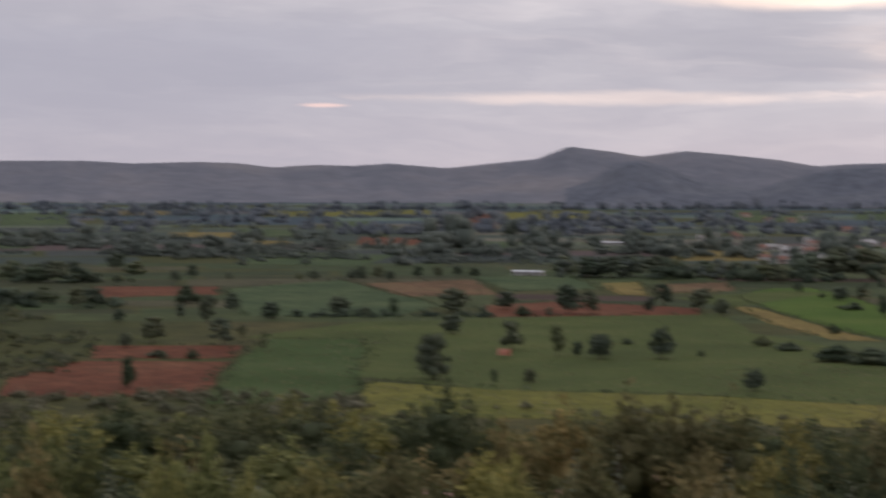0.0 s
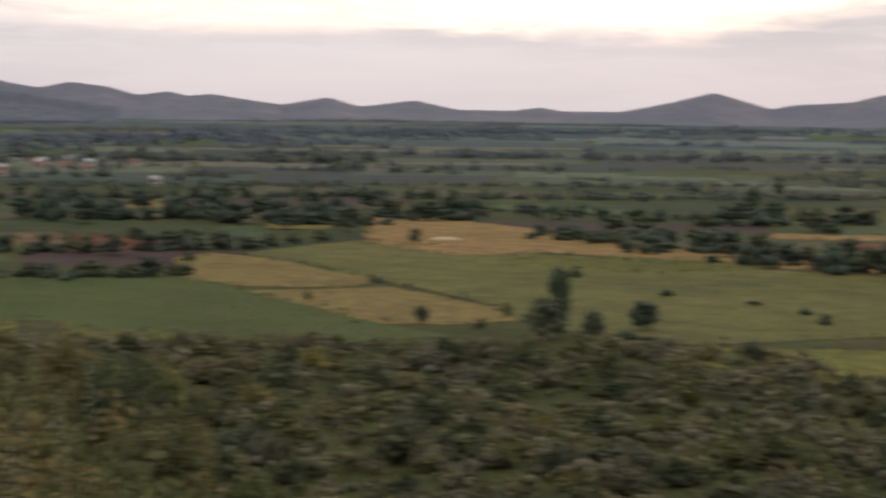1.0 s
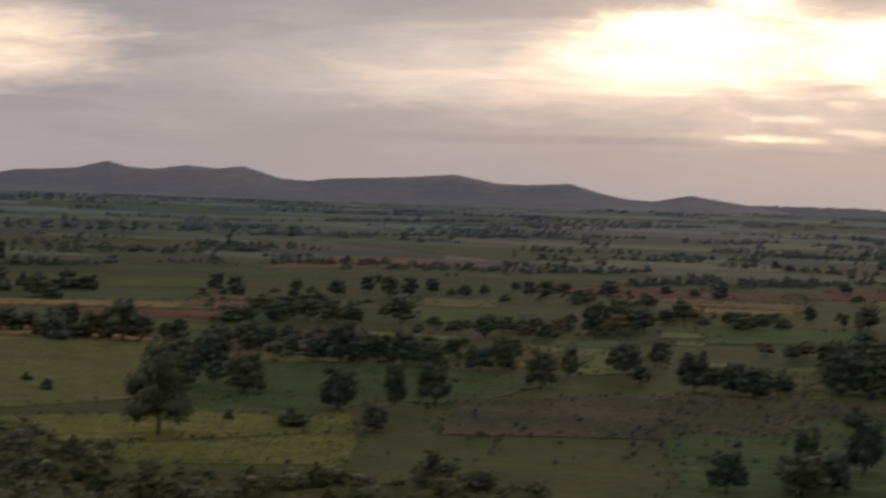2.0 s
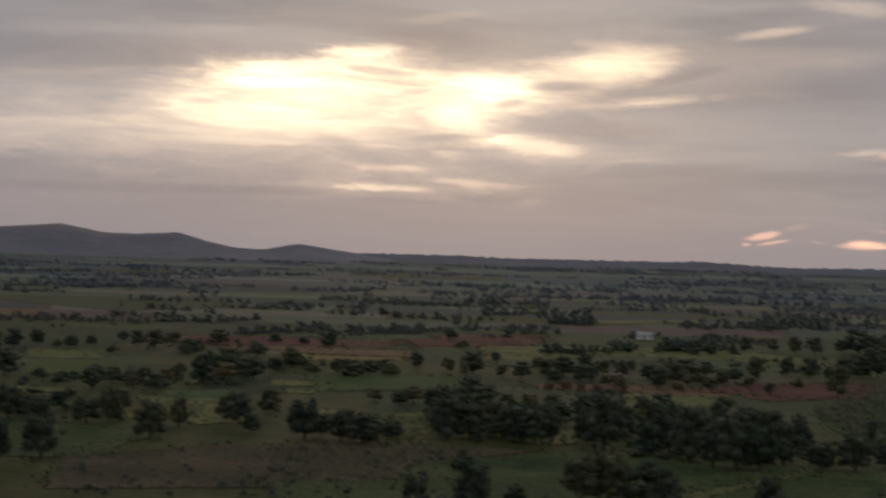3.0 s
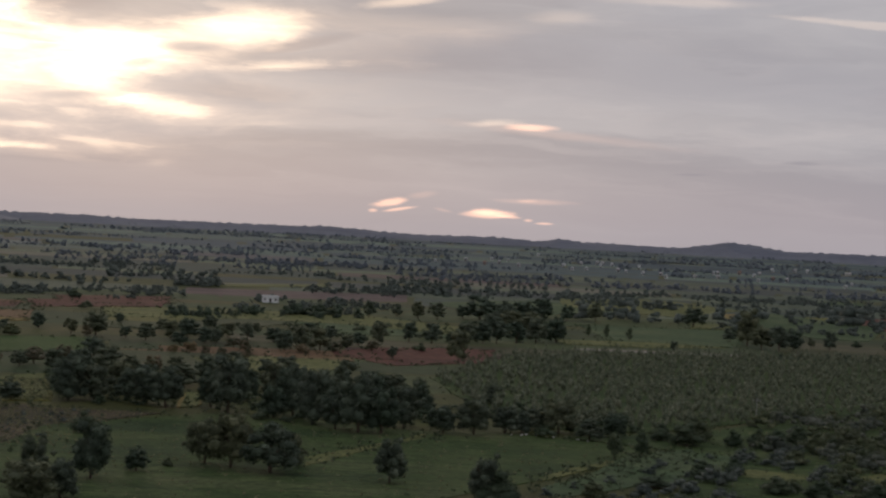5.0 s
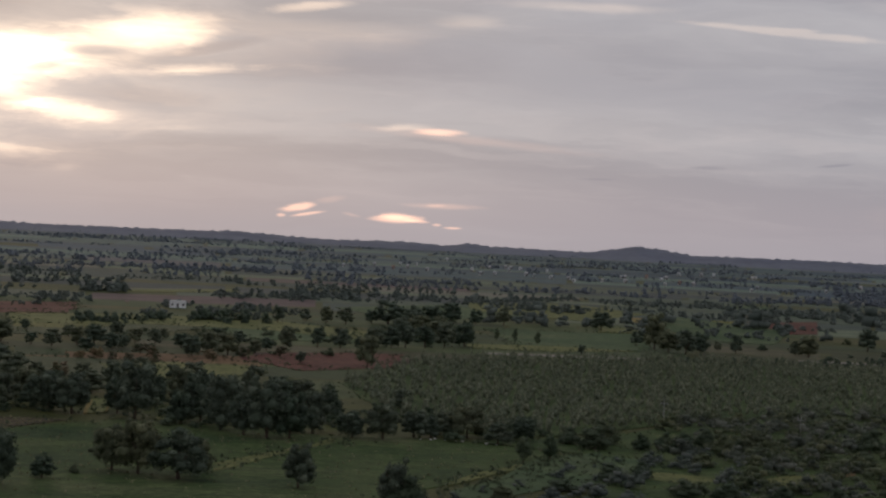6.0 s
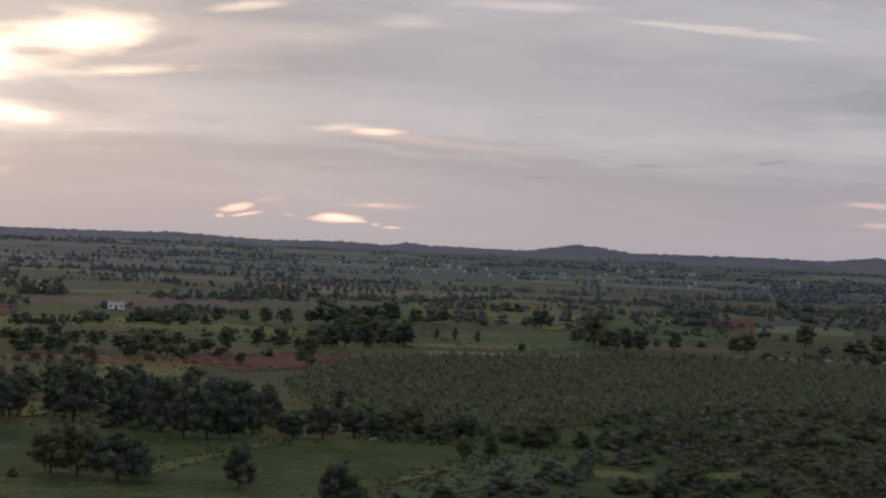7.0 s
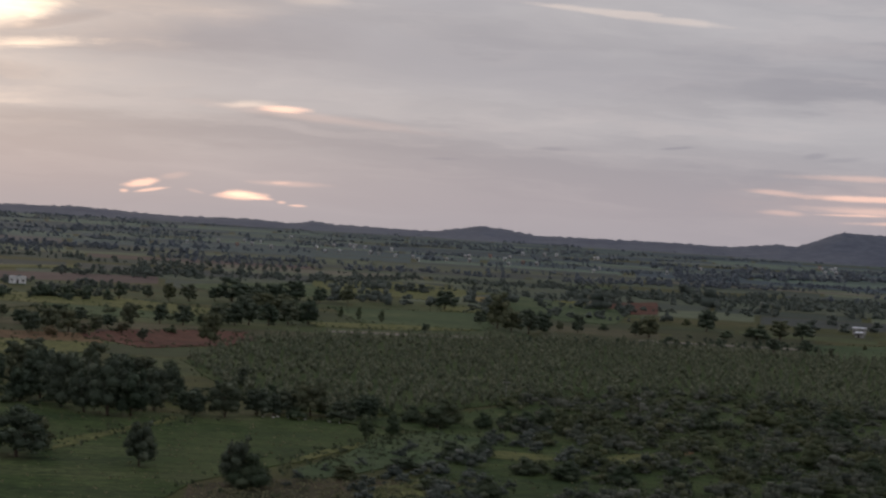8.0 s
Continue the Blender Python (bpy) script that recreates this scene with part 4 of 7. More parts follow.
field("sand", (-472.6, 512.3), (-447.7, 528.1), (-384.8, 503.7), (-299.0, 463.7), (-240.8, 453.6), (-201.0, 435.7), (-230.7, 434.7), (-281.4, 431.1), (-328.5, 430.1), (-340.8, 402.0), (-389.8, 420.2))
field("yellow", (-330.2, 417.4), (-293.3, 435.6), (-260.6, 430.5), (-272.2, 397.0), (-309.1, 390.8))
field("yellow", (-192.9, 268.2), (-154.7, 302.2), (-157.1, 326.8), (-136.7, 356.3), (-115.1, 300.6), (-147.4, 260.3), (-166.3, 258.3))
field("yellow", (-147.4, 257.1), (-128.4, 279.2), (-115.1, 300.6), (-101.3, 264.9), (-129.2, 249.3))
field("sand", (-335.0, 553.0), (-267.3, 595.8), (-252.2, 587.7), (-258.2, 567.3), (-320.3, 528.8))
field("green", (-380, 710), (-334, 733), (-306, 673), (-344, 644))
field("light", (-507, 618), (-493, 653), (-459, 607), (-477, 582))
field("red", (-296.9, 529.9), (-251.6, 552.8), (-239.4, 526.0), (-275.2, 504.4))
field("green", (-296.8, 506.2), (-249.9, 504.1), (-211.4, 485.7), (-249.9, 470.7))
field("straw", (-479.4, 467.9), (-483.3, 482.2), (-457.0, 481.8), (-436.5, 452.6), (-450.0, 439.2))
field("brown", (-289.1, 594.5), (-261.2, 615.9), (-247.3, 583.3), (-274.0, 563.7))
field("brown", (-195, 812), (-126, 845), (-109, 762), (-173, 719))
field("maroon", (-126, 858), (-71, 921), (-69, 846), (-116, 795))
field("straw", (-136, 704), (-103, 719), (-100, 698), (-129.7, 673.0))
field("green", (-209.6, 606.1), (-185.6, 629.8), (-171.9, 583.8), (-191.5, 556.6))
field("light", (-139.1, 515.8), (-120.8, 530.7), (-110.1, 484.2), (-128.4, 476.3))
field("straw", (-192.3, 461.5), (-166.5, 493.5), (-160.6, 476.1), (-173.0, 450.0))
field("yellow", (-138.8, 472.3), (-119.8, 476.8), (-110.2, 438.7), (-124.2, 432.0))
field("meadow", (-195.3, 397.2), (-156.8, 418.5), (-113.9, 405.3), (-108.6, 394.9), (-111.3, 350.7), (-127.2, 346.2), (-127.9, 315.4), (-152.2, 310.3))
field("earth", (-114.0, 352.3), (-95.3, 380.4), (-58.5, 404.0), (-39.6, 378.3), (-39.2, 331.3), (-102.1, 304.2))
field("light", (-70.6, 450.2), (-60.1, 449.5), (-56.7, 415.6), (-66.2, 423.0))
field("dull", (-86, 763), (-36, 804), (-6, 773), (-35.0, 691.9), (-72.2, 679.1))
field("brown", (-407, 1028), (-357, 1053), (-319, 942), (-371, 842))
field("dull", (-507, 1269), (-338, 1335), (-270, 1210), (-314, 1063))
field("meadow", (-68.8, 327.9), (-51.8, 336.7), (-49.6, 368.6), (-19.3, 404.0), (21.2, 387.4), (36.9, 390.3), (57.6, 379.2), (65.0, 365.6), (43.0, 331.1), (19.8, 292.3), (7.3, 251.3), (-47.2, 227.7))
field("hay", (-2.4, 336.2), (20.7, 378.1), (21.3, 376.3), (-1.4, 333.4))
field("hay", (65.5, 369.3), (66.3, 367.9), (36.9, 310.7), (34.5, 306.6))
field("earth", (-81.1, 384.8), (-52.8, 399.2), (-30.2, 398.6), (-49.5, 367.6), (-52.7, 336.4), (-68.8, 327.9))
field("yellow", (-72.3, 461.7), (-62.4, 464.4), (-54.2, 413.5), (-63.3, 408.7))
field("straw", (-30.3, 442.8), (-25.5, 445.4), (-23.9, 416.4), (-27.8, 411.9))
field("olive", (-88, 824), (-57, 848), (-23, 827), (-53, 730), (-77, 723))
field("maroon", (9.4, 587.3), (28.4, 643.1), (57.7, 653.6), (48.0, 590.1), (20.3, 562.5))
field("brown", (-60.8, 575.9), (9.6, 602.4), (9.2, 573.0), (-5.3, 567.6))
field("maroon", (-122, 910), (-72, 954), (-67, 875), (-103, 834))
field("pale", (89.6, 692.4), (100, 697), (149, 703), (146, 689), (88.3, 682.3))
field("pale", (-66, 1170), (4, 1257), (4, 1203), (-64, 1132))
field("light", (-20, 810), (50, 784), (58, 720), (5, 710))
field("light", (53, 1038), (125, 1156), (171, 1067), (84, 916))
field("light", (112, 867), (189, 890), (159, 748), (108, 722))
field("light", (35.1, 310.0), (65.4, 367.5), (81.6, 379.6), (82.2, 367.0), (55.1, 323.8), (36.0, 295.3))
field("earth", (18.8, 288.4), (29.4, 296.7), (51.6, 302.9), (45.0, 266.8), (14.8, 258.0))
field("crop", (-117.7, 601.6), (-71.2, 622.9), (-62.7, 564.5), (-104.2, 533.8))
field("brown", (-151, 747), (-111, 768), (-102, 710), (-144, 714))
field("straw", (-143, 710), (-102, 710), (-100, 696), (-135.0, 669.9))
field("dull", (-144, 802), (-119, 821), (-111, 768), (-138, 757))
field("dull", (-65.3, 572.5), (-18.5, 577.2), (-16.6, 521.8), (-37.6, 489.8), (-58.4, 514.3))
field("yellow", (268, 1103), (291, 1107), (274, 1041), (247, 1015))
field("light", (249, 1164), (282, 1037), (237, 851), (214, 852), (210, 992))
field("maroon", (302, 1113), (349, 1163), (295, 980), (262, 959))
field("straw", (214, 1088), (242, 1100), (224, 1030), (203, 1031))
field("light", (288, 758), (349, 787), (291, 655), (265, 690))
field("light", (95.1, 345.9), (107.3, 351.3), (100.0, 331.9), (90.9, 326.3))
field("light", (67.0, 312.6), (82.8, 319.8), (79.8, 300.6), (64.1, 294.2))
field("light", (58.0, 348.5), (81.3, 381.9), (84.8, 377.4), (73.8, 345.5), (56.8, 317.9))
field("earth", (45.2, 301.4), (65.6, 305.7), (59.5, 276.2), (34.6, 270.5))
field("light", (356, 1426), (397, 1450), (373, 1363), (332, 1330))
field("pale", (214, 736), (279, 733), (274, 721), (211, 725))
field("maroon", (117.1, 372.8), (119.7, 373.7), (113.9, 351.8), (111.5, 352.7))
field("meadow", *[(30, 521), (62, 635), (92, 658), (153, 692), (213, 683), (314, 668), (203, 429), (171, 495), (117, 463), (67, 404), (46, 403), (35, 445)])
field("meadow", *[(48, 386), (75, 407), (116, 459), (170, 492), (206, 455), (118, 259), (31, 242), (50, 296), (80, 365)])

field("maroon", (2.8, 609.8), (17.3, 639.9), (38.2, 655.8), (58.1, 659.2), (50.9, 616.0), (33.8, 575.5), (21.0, 585.4), (4.4, 588.2))
field("brown", (-48.0, 598.2), (-19.7, 609.1), (2.8, 612.5), (4.4, 585.8), (-18.7, 581.5), (-46.6, 581.0))
field("hay", (-89.2, 815.7), (-43.0, 856.6), (20.1, 855.2), (59.3, 791.8), (46.7, 734.3), (14.0, 775.4), (-25.8, 780.6), (-79.2, 744.9))
field("hay", (-73.7, 467.2), (-65.4, 481.0), (-55.9, 417.5), (-63.6, 410.8))
field("hay", (-21.7, 574.5), (4.4, 573.8), (10.5, 551.3), (-10.3, 506.3), (-29.3, 537.6))
field("hay", (141.1, 1208.7), (223.8, 1267.1), (243.3, 1152.1), (179.2, 1011.8), (131.3, 1070.7))
field("light", (246.6, 1061.6), (266.3, 1064.2), (288.4, 1006.3), (236.8, 851.7), (227.9, 909.2))
field("hay", (-140.4, 492.7), (-124.4, 494.5), (-110.2, 490.8), (-98.5, 439.3), (-107.3, 422.2), (-120.9, 448.6))
field("hay", (-191.5, 510.0), (-162.5, 509.4), (-159.5, 495.4), (-182.5, 490.4))
field("hay", (-233.7, 678.0), (-207.8, 683.0), (-194.7, 637.3), (-217.1, 630.4))
field("maroon", (-229.5, 810.8), (-180.5, 832.4), (-123.7, 826.7), (-120.0, 787.3), (-167.2, 751.1), (-214.1, 756.8))
field("brown", (-298.0, 629.7), (-273.2, 634.5), (-262.0, 604.0), (-284.3, 600.8))

field("hay", (-29.3, 445.9), (-26.1, 447.7), (-24.1, 416.1), (-27.1, 412.0))
field("hay", (-14.9, 439.5), (-12.2, 440.9), (-11.1, 405.5), (-13.3, 404.4))
field("hay", (-89.8, 474.4), (-84.4, 474.3), (-81.6, 458.9), (-86.2, 456.1))
field("hay", (-35.1, 555.6), (-17.9, 558.5), (-17.0, 533.2), (-30.3, 528.6))
field("hay", (87.5, 743.1), (125.8, 756.2), (153.5, 743.5), (119.5, 717.6), (86.3, 714.7))
field("hay", (164.5, 1229.4), (211.3, 1278.9), (200.4, 1212.8), (156.4, 1168.2))
field("hay", (-65.4, 1158.1), (3.6, 1254.3), (3.5, 1201.0), (-59.8, 1117.0))
field("hay", (175.9, 946.9), (204.3, 952.7), (190.7, 900.8), (165.0, 887.1))
field("hay", (-122.9, 568.8), (-110.0, 571.5), (-106.5, 553.3), (-118.5, 548.5))
field("hay", (-84.4, 457.6), (-75.0, 460.9), (-61.6, 441.3), (-66.3, 423.4), (-75.2, 432.0))
field("hay", (-111.6, 539.0), (-103.9, 540.4), (-100.8, 524.1), (-108.2, 522.8))
field("hay", (-2.3, 329.0), (7.5, 352.7), (21.0, 383.0), (21.5, 380.2), (7.9, 348.5), (-2.0, 324.5))
field("hay", (35.8, 321.1), (43.7, 336.5), (53.3, 349.7), (69.9, 369.1), (69.2, 364.4), (53.1, 344.7), (43.5, 331.1), (35.6, 316.8))
CLEARINGS = [
    [(92.6, 340.5), (100.8, 349.5), (107.3, 351.6), (103.5, 337.7), (94.9, 324.8), (89.6, 321.9)],
    [(43.6, 322.5), (57.8, 360.6), (71.2, 376.5), (70.1, 361.4), (56.4, 338.5), (44.3, 313.0)],
    [(115.5, 368.0), (120.0, 372.2), (114.9, 354.0), (110.4, 349.2)],
    [(43.6, 290.3), (57.0, 303.5), (58.9, 299.0), (53.0, 285.7), (43.1, 280.5)],
    [(76.0, 346.4), (83.7, 344.1), (86.3, 337.8), (78.5, 330.2), (72.8, 336.0)],
]
for crop, clearing in zip(("hay", "light", "brown", "hay", "hay"), CLEARINGS):
    field(crop, *clearing)

# ---- buildings ----


def box(bm, x0, x1, y0, y1, z0, z1):
    v = [bm.verts.new(p) for p in ((x0, y0, z0), (x1, y0, z0), (x1, y1, z0), (x0, y1, z0), (x0, y0, z1), (x1, y0, z1), (x1, y1, z1), (x0, y1, z1))]
    for f in ((3, 2, 1, 0), (4, 5, 6, 7), (0, 1, 5, 4), (1, 2, 6, 5), (2, 3, 7, 6), (3, 0, 4, 7)):
        bm.faces.new([v[i] for i in f])


def house(x, y, w, d, h, turn, roof, plaster=None):
    """A small farm house or shed with walls, roof, door and windows; its front faces -y before turning."""
    kinds = {"shed": ("farm_shed", "long low shed with a white tin roof among fields", "shed"),
             "flat": ("house", "small whitewashed flat-roofed village house", "house"),
             "gable": ("house", "small village house with a grey tin gable roof", "house"),
             "tile": ("house", "small pink village house with a red tiled roof", "house")}
    name, label, cat = kinds[roof]
    root = tagged(new(name), label, cat, "village houses" if cat == "house" else "")
    root.matrix_basis = Matrix.Translation((x, y, ground_z(x, y))) @ Matrix.Rotation(radians(turn), 4, "Z")
    HOUSES.append((math.degrees(math.atan2(-x, y)), math.hypot(x, y)))
    wall_mat = plaster or {"tile": PINKWASH, "shed": POLE_MAT}.get(roof, WHITEWASH)
    bm = bmesh.new()
    box(bm, -w / 2, w / 2, -d / 2, d / 2, -0.3, h)
    bmesh.ops.bevel(bm, geom=bm.edges[:], offset=0.03, segments=1)
    part("wall", bm, wall_mat, root)
    bm = bmesh.new()
    if roof == "flat":
        box(bm, -w / 2 - 0.3, w / 2 + 0.3, -d / 2 - 0.3, d / 2 + 0.3, h + 0.01, h + 0.16)
        part("roof_slab", bm, CONCRETE, root)
        bm = bmesh.new()
        for a in ((-w / 2, w / 2, -d / 2, -d / 2 + 0.15), (-w / 2, w / 2, d / 2 - 0.15, d / 2), (-w / 2, -w / 2 + 0.15, -d / 2 + 0.16, d / 2 - 0.16), (w / 2 - 0.15, w / 2, -d / 2 + 0.16, d / 2 - 0.16)):
            box(bm, *a, h + 0.165, h + 0.7)
        part("parapet", bm, wall_mat, root)
    else:
        rise = d * (0.10 if roof == "shed" else 0.32)
        o = 0.4
        prof = ((-d / 2 - o, h - 0.05), (0, h + rise), (d / 2 + o, h - 0.05), (d / 2 + o, h + 0.05), (0, h + rise + 0.12), (-d / 2 - o, h + 0.05))
        ends = [[bm.verts.new((sx * (w / 2 + o), py, pz)) for py, pz in prof] for sx in (-1, 1)]
        for i in range(6):
            bm.faces.new((ends[0][i], ends[0][(i + 1) % 6], ends[1][(i + 1) % 6], ends[1][i]))
        bm.faces.new(ends[0])
        bm.faces.new(ends[1][::-1])
        for sx in (-1, 1):
            bm.faces.new([bm.verts.new((sx * (w / 2 - 0.01), py, pz)) for py, pz in ((-d / 2, h), (d / 2, h), (0, h + rise))])
        bmesh.ops.recalc_face_normals(bm, faces=bm.faces)
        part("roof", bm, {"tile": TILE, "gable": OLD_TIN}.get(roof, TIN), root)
    bm = bmesh.new()
    box(bm, -0.5, 0.5, -d / 2 - 0.06, -d / 2 - 0.004, 0.0, min(2.0, h - 0.3))
    part("door", bm, SHADOWED_WOOD, root)
    k = max(1, int(w / 5))
    for sx in (-1, 1):
        for i in range(k):
            c = sx * (1.4 + (w / 2 - 1.6) * (i + 0.5) / k)
            bm = bmesh.new()
            box(bm, c - 0.45, c + 0.45, -d / 2 - 0.05, -d / 2 - 0.004, 1.0, min(2.0, h - 0.3))
            part("window", bm, SHADOWED_WOOD, root)
    return root


house(-783, 381, 13.2, 4.0, 1.7, 44, "shed")
house(-25, 945, 7.6, 4.4, 2.6, 3, "flat", LIMEWASH)
house(361, 877, 5.4, 4.0, 3.2, -37, "shed")
house(351, 852, 3.1, 4.0, 2.2, -42, "shed")
house(-1156, 622, 22.1, 4.0, 1.7, 76, "shed")
house(-3501, 1122, 21.9, 8.0, 4.2, 58, "flat")
house(-4111, 1261, 12.3, 7.4, 4.2, 88, "flat")
house(-4022, 1028, 7.9, 4.7, 4.2, 71, "flat")
house(-3799, 1253, 11.4, 6.9, 4.2, 64, "flat")
house(-1228, 734, 4.1, 4.0, 3.2, 65, "flat")
house(-973, 638, 3.7, 4.0, 2.6, 57, "gable")
house(-1053, 711, 5.1, 4.0, 3.5, 36, "tile")
house(-1299, 806, 4.8, 4.0, 2.6, 38, "tile")
house(-1723, 1109, 7.0, 6.4, 3.4, 72, "tile")
house(-1829, 1220, 4.5, 4.0, 3.7, 46, "flat")
house(-1385, 968, 7.0, 7.2, 2.8, 67, "tile")
house(-1079, 773, 4.7, 4.0, 3.0, 50, "gable")
house(-1025, 660, 5.1, 4.0, 2.7, 57, "gable")
house(-1166, 782, 4.9, 4.0, 2.7, 51, "flat")
house(-1077, 771, 7.0, 4.0, 2.3, 66, "gable")
house(-905, 681, 4.2, 4.0, 2.3, 39, "gable")
house(-950, 742, 5.7, 4.0, 2.6, 46, "gable")
house(-1012, 814, 4.9, 4.0, 3.6, 67, "flat")
house(-879, 719, 5.5, 4.0, 2.3, 53, "tile")
house(-944, 809, 5.9, 4.0, 2.3, 41, "tile")
house(-727, 637, 3.9, 4.0, 2.5, 34, "gable")
house(-1991, 1250, 8.7, 6.7, 2.9, 38, "tile")
house(-1731, 1141, 7.0, 5.9, 2.8, 47, "tile")
house(-1030, 666, 5.1, 4.0, 2.4, 62, "gable")
house(-1120, 752, 5.1, 4.0, 2.6, 71, "flat")
house(-1076, 767, 5.5, 4.0, 2.6, 53, "gable")
house(-1032, 753, 6.1, 4.0, 2.5, 56, "tile")
house(-1299, 789, 4.8, 4.0, 2.6, 61, "flat")
house(-1440, 776, 4.1, 4.0, 2.7, 81, "flat")
house(-1241, 773, 4.7, 4.0, 2.5, 64, "tile")
house(173, 2165, 2.7, 4.0, 2.9, -9, "tile")
house(198, 2272, 2.7, 4.0, 3.0, 4, "gable")
house(312, 2921, 3.5, 4.0, 3.9, 1, "flat", LIMEWASH)
house(275, 2296, 2.8, 4.0, 3.1, -27, "flat", LIMEWASH)
house(312, 2426, 2.8, 4.0, 3.3, -19, "gable")
house(327, 2357, 2.8, 4.0, 3.2, -11, "flat", LIMEWASH)
house(357, 2472, 3.0, 4.0, 3.3, 7, "flat", LIMEWASH)
house(318, 2157, 2.7, 4.0, 2.9, 7, "gable")
house(322, 2124, 2.4, 4.0, 2.8, -7, "flat", LIMEWASH)
house(335, 2089, 2.4, 4.0, 2.8, 6, "flat", LIMEWASH)
house(348, 2054, 2.4, 4.0, 2.8, -22, "gable")
house(338, 1965, 2.3, 4.0, 2.6, -28, "flat", LIMEWASH)
house(381, 2040, 2.4, 4.0, 2.7, 1, "flat", LIMEWASH)
house(407, 2049, 2.4, 4.0, 2.8, 3, "gable")
house(438, 1997, 2.4, 4.0, 2.7, -22, "flat", LIMEWASH)
house(474, 2091, 2.4, 4.0, 2.8, -10, "tile")
house(486, 2076, 2.4, 4.0, 2.8, -33, "gable")
house(506, 1914, 2.3, 4.0, 2.6, -3, "flat", LIMEWASH)
house(543, 2031, 2.4, 4.0, 2.8, -17, "flat", LIMEWASH)
house(735, 2284, 2.8, 4.0, 3.2, -38, "gable")
house(616, 2029, 2.4, 4.0, 2.8, -12, "flat", LIMEWASH)
house(1005, 2574, 3.3, 4.0, 3.7, -16, "flat", LIMEWASH)
house(1007, 2539, 3.3, 4.0, 3.7, -35, "gable")
house(283, 2151, 2.4, 4.0, 2.9, -20, "flat", LIMEWASH)
house(262, 2109, 2.4, 4.0, 2.8, 5, "flat", LIMEWASH)
house(209, 2151, 2.4, 4.0, 2.9, -26, "gable")
house(203, 2434, 2.8, 4.0, 3.3, -11, "flat", LIMEWASH)
house(706, 2653, 3.3, 4.0, 3.7, -9, "flat", LIMEWASH)
house(512, 2330, 2.8, 4.0, 3.2, -13, "gable")
house(662, 2710, 3.3, 4.0, 3.8, -2, "flat", LIMEWASH)
house(1122, 2898, 3.7, 4.0, 3.9, -9, "tile")
house(447, 2254, 2.7, 4.0, 3.1, -11, "gable")
house(1112, 2824, 3.7, 4.0, 3.9, -28, "flat", LIMEWASH)
house(222, 2422, 2.8, 4.0, 3.2, -5, "flat", LIMEWASH)
house(634, 2666, 3.3, 4.0, 3.7, -33, "gable")
house(1155, 2918, 3.7, 4.0, 3.9, -16, "flat", LIMEWASH)
house(603, 2666, 3.3, 4.0, 3.7, -32, "flat", LIMEWASH)
house(347, 2490, 3.0, 4.0, 3.4, 11, "gable")
house(443, 2257, 2.7, 4.0, 3.1, -11, "flat", LIMEWASH)
house(694, 2626, 3.2, 4.0, 3.6, -11, "flat", LIMEWASH)
house(162, 2299, 2.7, 4.0, 3.1, -15, "gable")
house(384, 2429, 3.0, 4.0, 3.3, -12, "flat", LIMEWASH)
house(488, 2248, 2.7, 4.0, 3.1, 6, "flat", LIMEWASH)
house(344, 2514, 3.0, 4.0, 3.4, -10, "gable")
house(120, 2181, 2.7, 4.0, 2.9, 4, "flat", LIMEWASH)
house(487, 2325, 2.8, 4.0, 3.2, -25, "tile")
house(1078, 2775, 3.5, 4.0, 3.9, -19, "gable")
house(373, 2358, 2.8, 4.0, 3.2, -12, "flat", LIMEWASH)

house(-862, 588, 5.9, 4.5, 2.3, 37, "gable")
house(-967, 617, 3.5, 4.5, 2.3, 64, "flat")
house(-958, 786, 5.9, 4.5, 2.3, 59, "gable")
house(-1005, 643, 3.9, 4.5, 3.0, 69, "tile")
house(-1007, 660, 6.6, 4.5, 2.3, 73, "flat")
house(-854, 558, 4.1, 4.5, 2.4, 67, "tile")
house(-992, 777, 4.4, 4.5, 2.4, 62, "gable")
house(-984, 659, 6.4, 4.5, 2.9, 49, "flat")
house(-916, 733, 6.1, 4.5, 2.6, 63, "tile")
house(-837, 596, 8.2, 4.5, 2.7, 49, "tile")
house(-837, 629, 4.2, 4.5, 3.3, 38, "tile")
house(-964, 648, 6.4, 4.5, 2.6, 47, "tile")
house(-892, 584, 4.2, 4.5, 2.6, 63, "flat")
house(-1008, 768, 5.7, 4.5, 2.4, 45, "flat")
house(-881, 565, 4.3, 4.5, 2.3, 74, "tile")
house(-985, 764, 4.7, 4.5, 2.3, 68, "tile")
house(-851, 545, 4.7, 4.5, 2.6, 64, "flat")
house(-1025, 668, 6.0, 4.5, 2.6, 42, "flat")
house(-967, 687, 5.9, 4.5, 2.9, 49, "tile")
house(-924, 722, 5.6, 4.5, 2.4, 54, "tile")
house(-901, 641, 3.2, 4.5, 2.6, 45, "tile")
house(-921, 741, 5.4, 4.5, 2.7, 68, "tile")


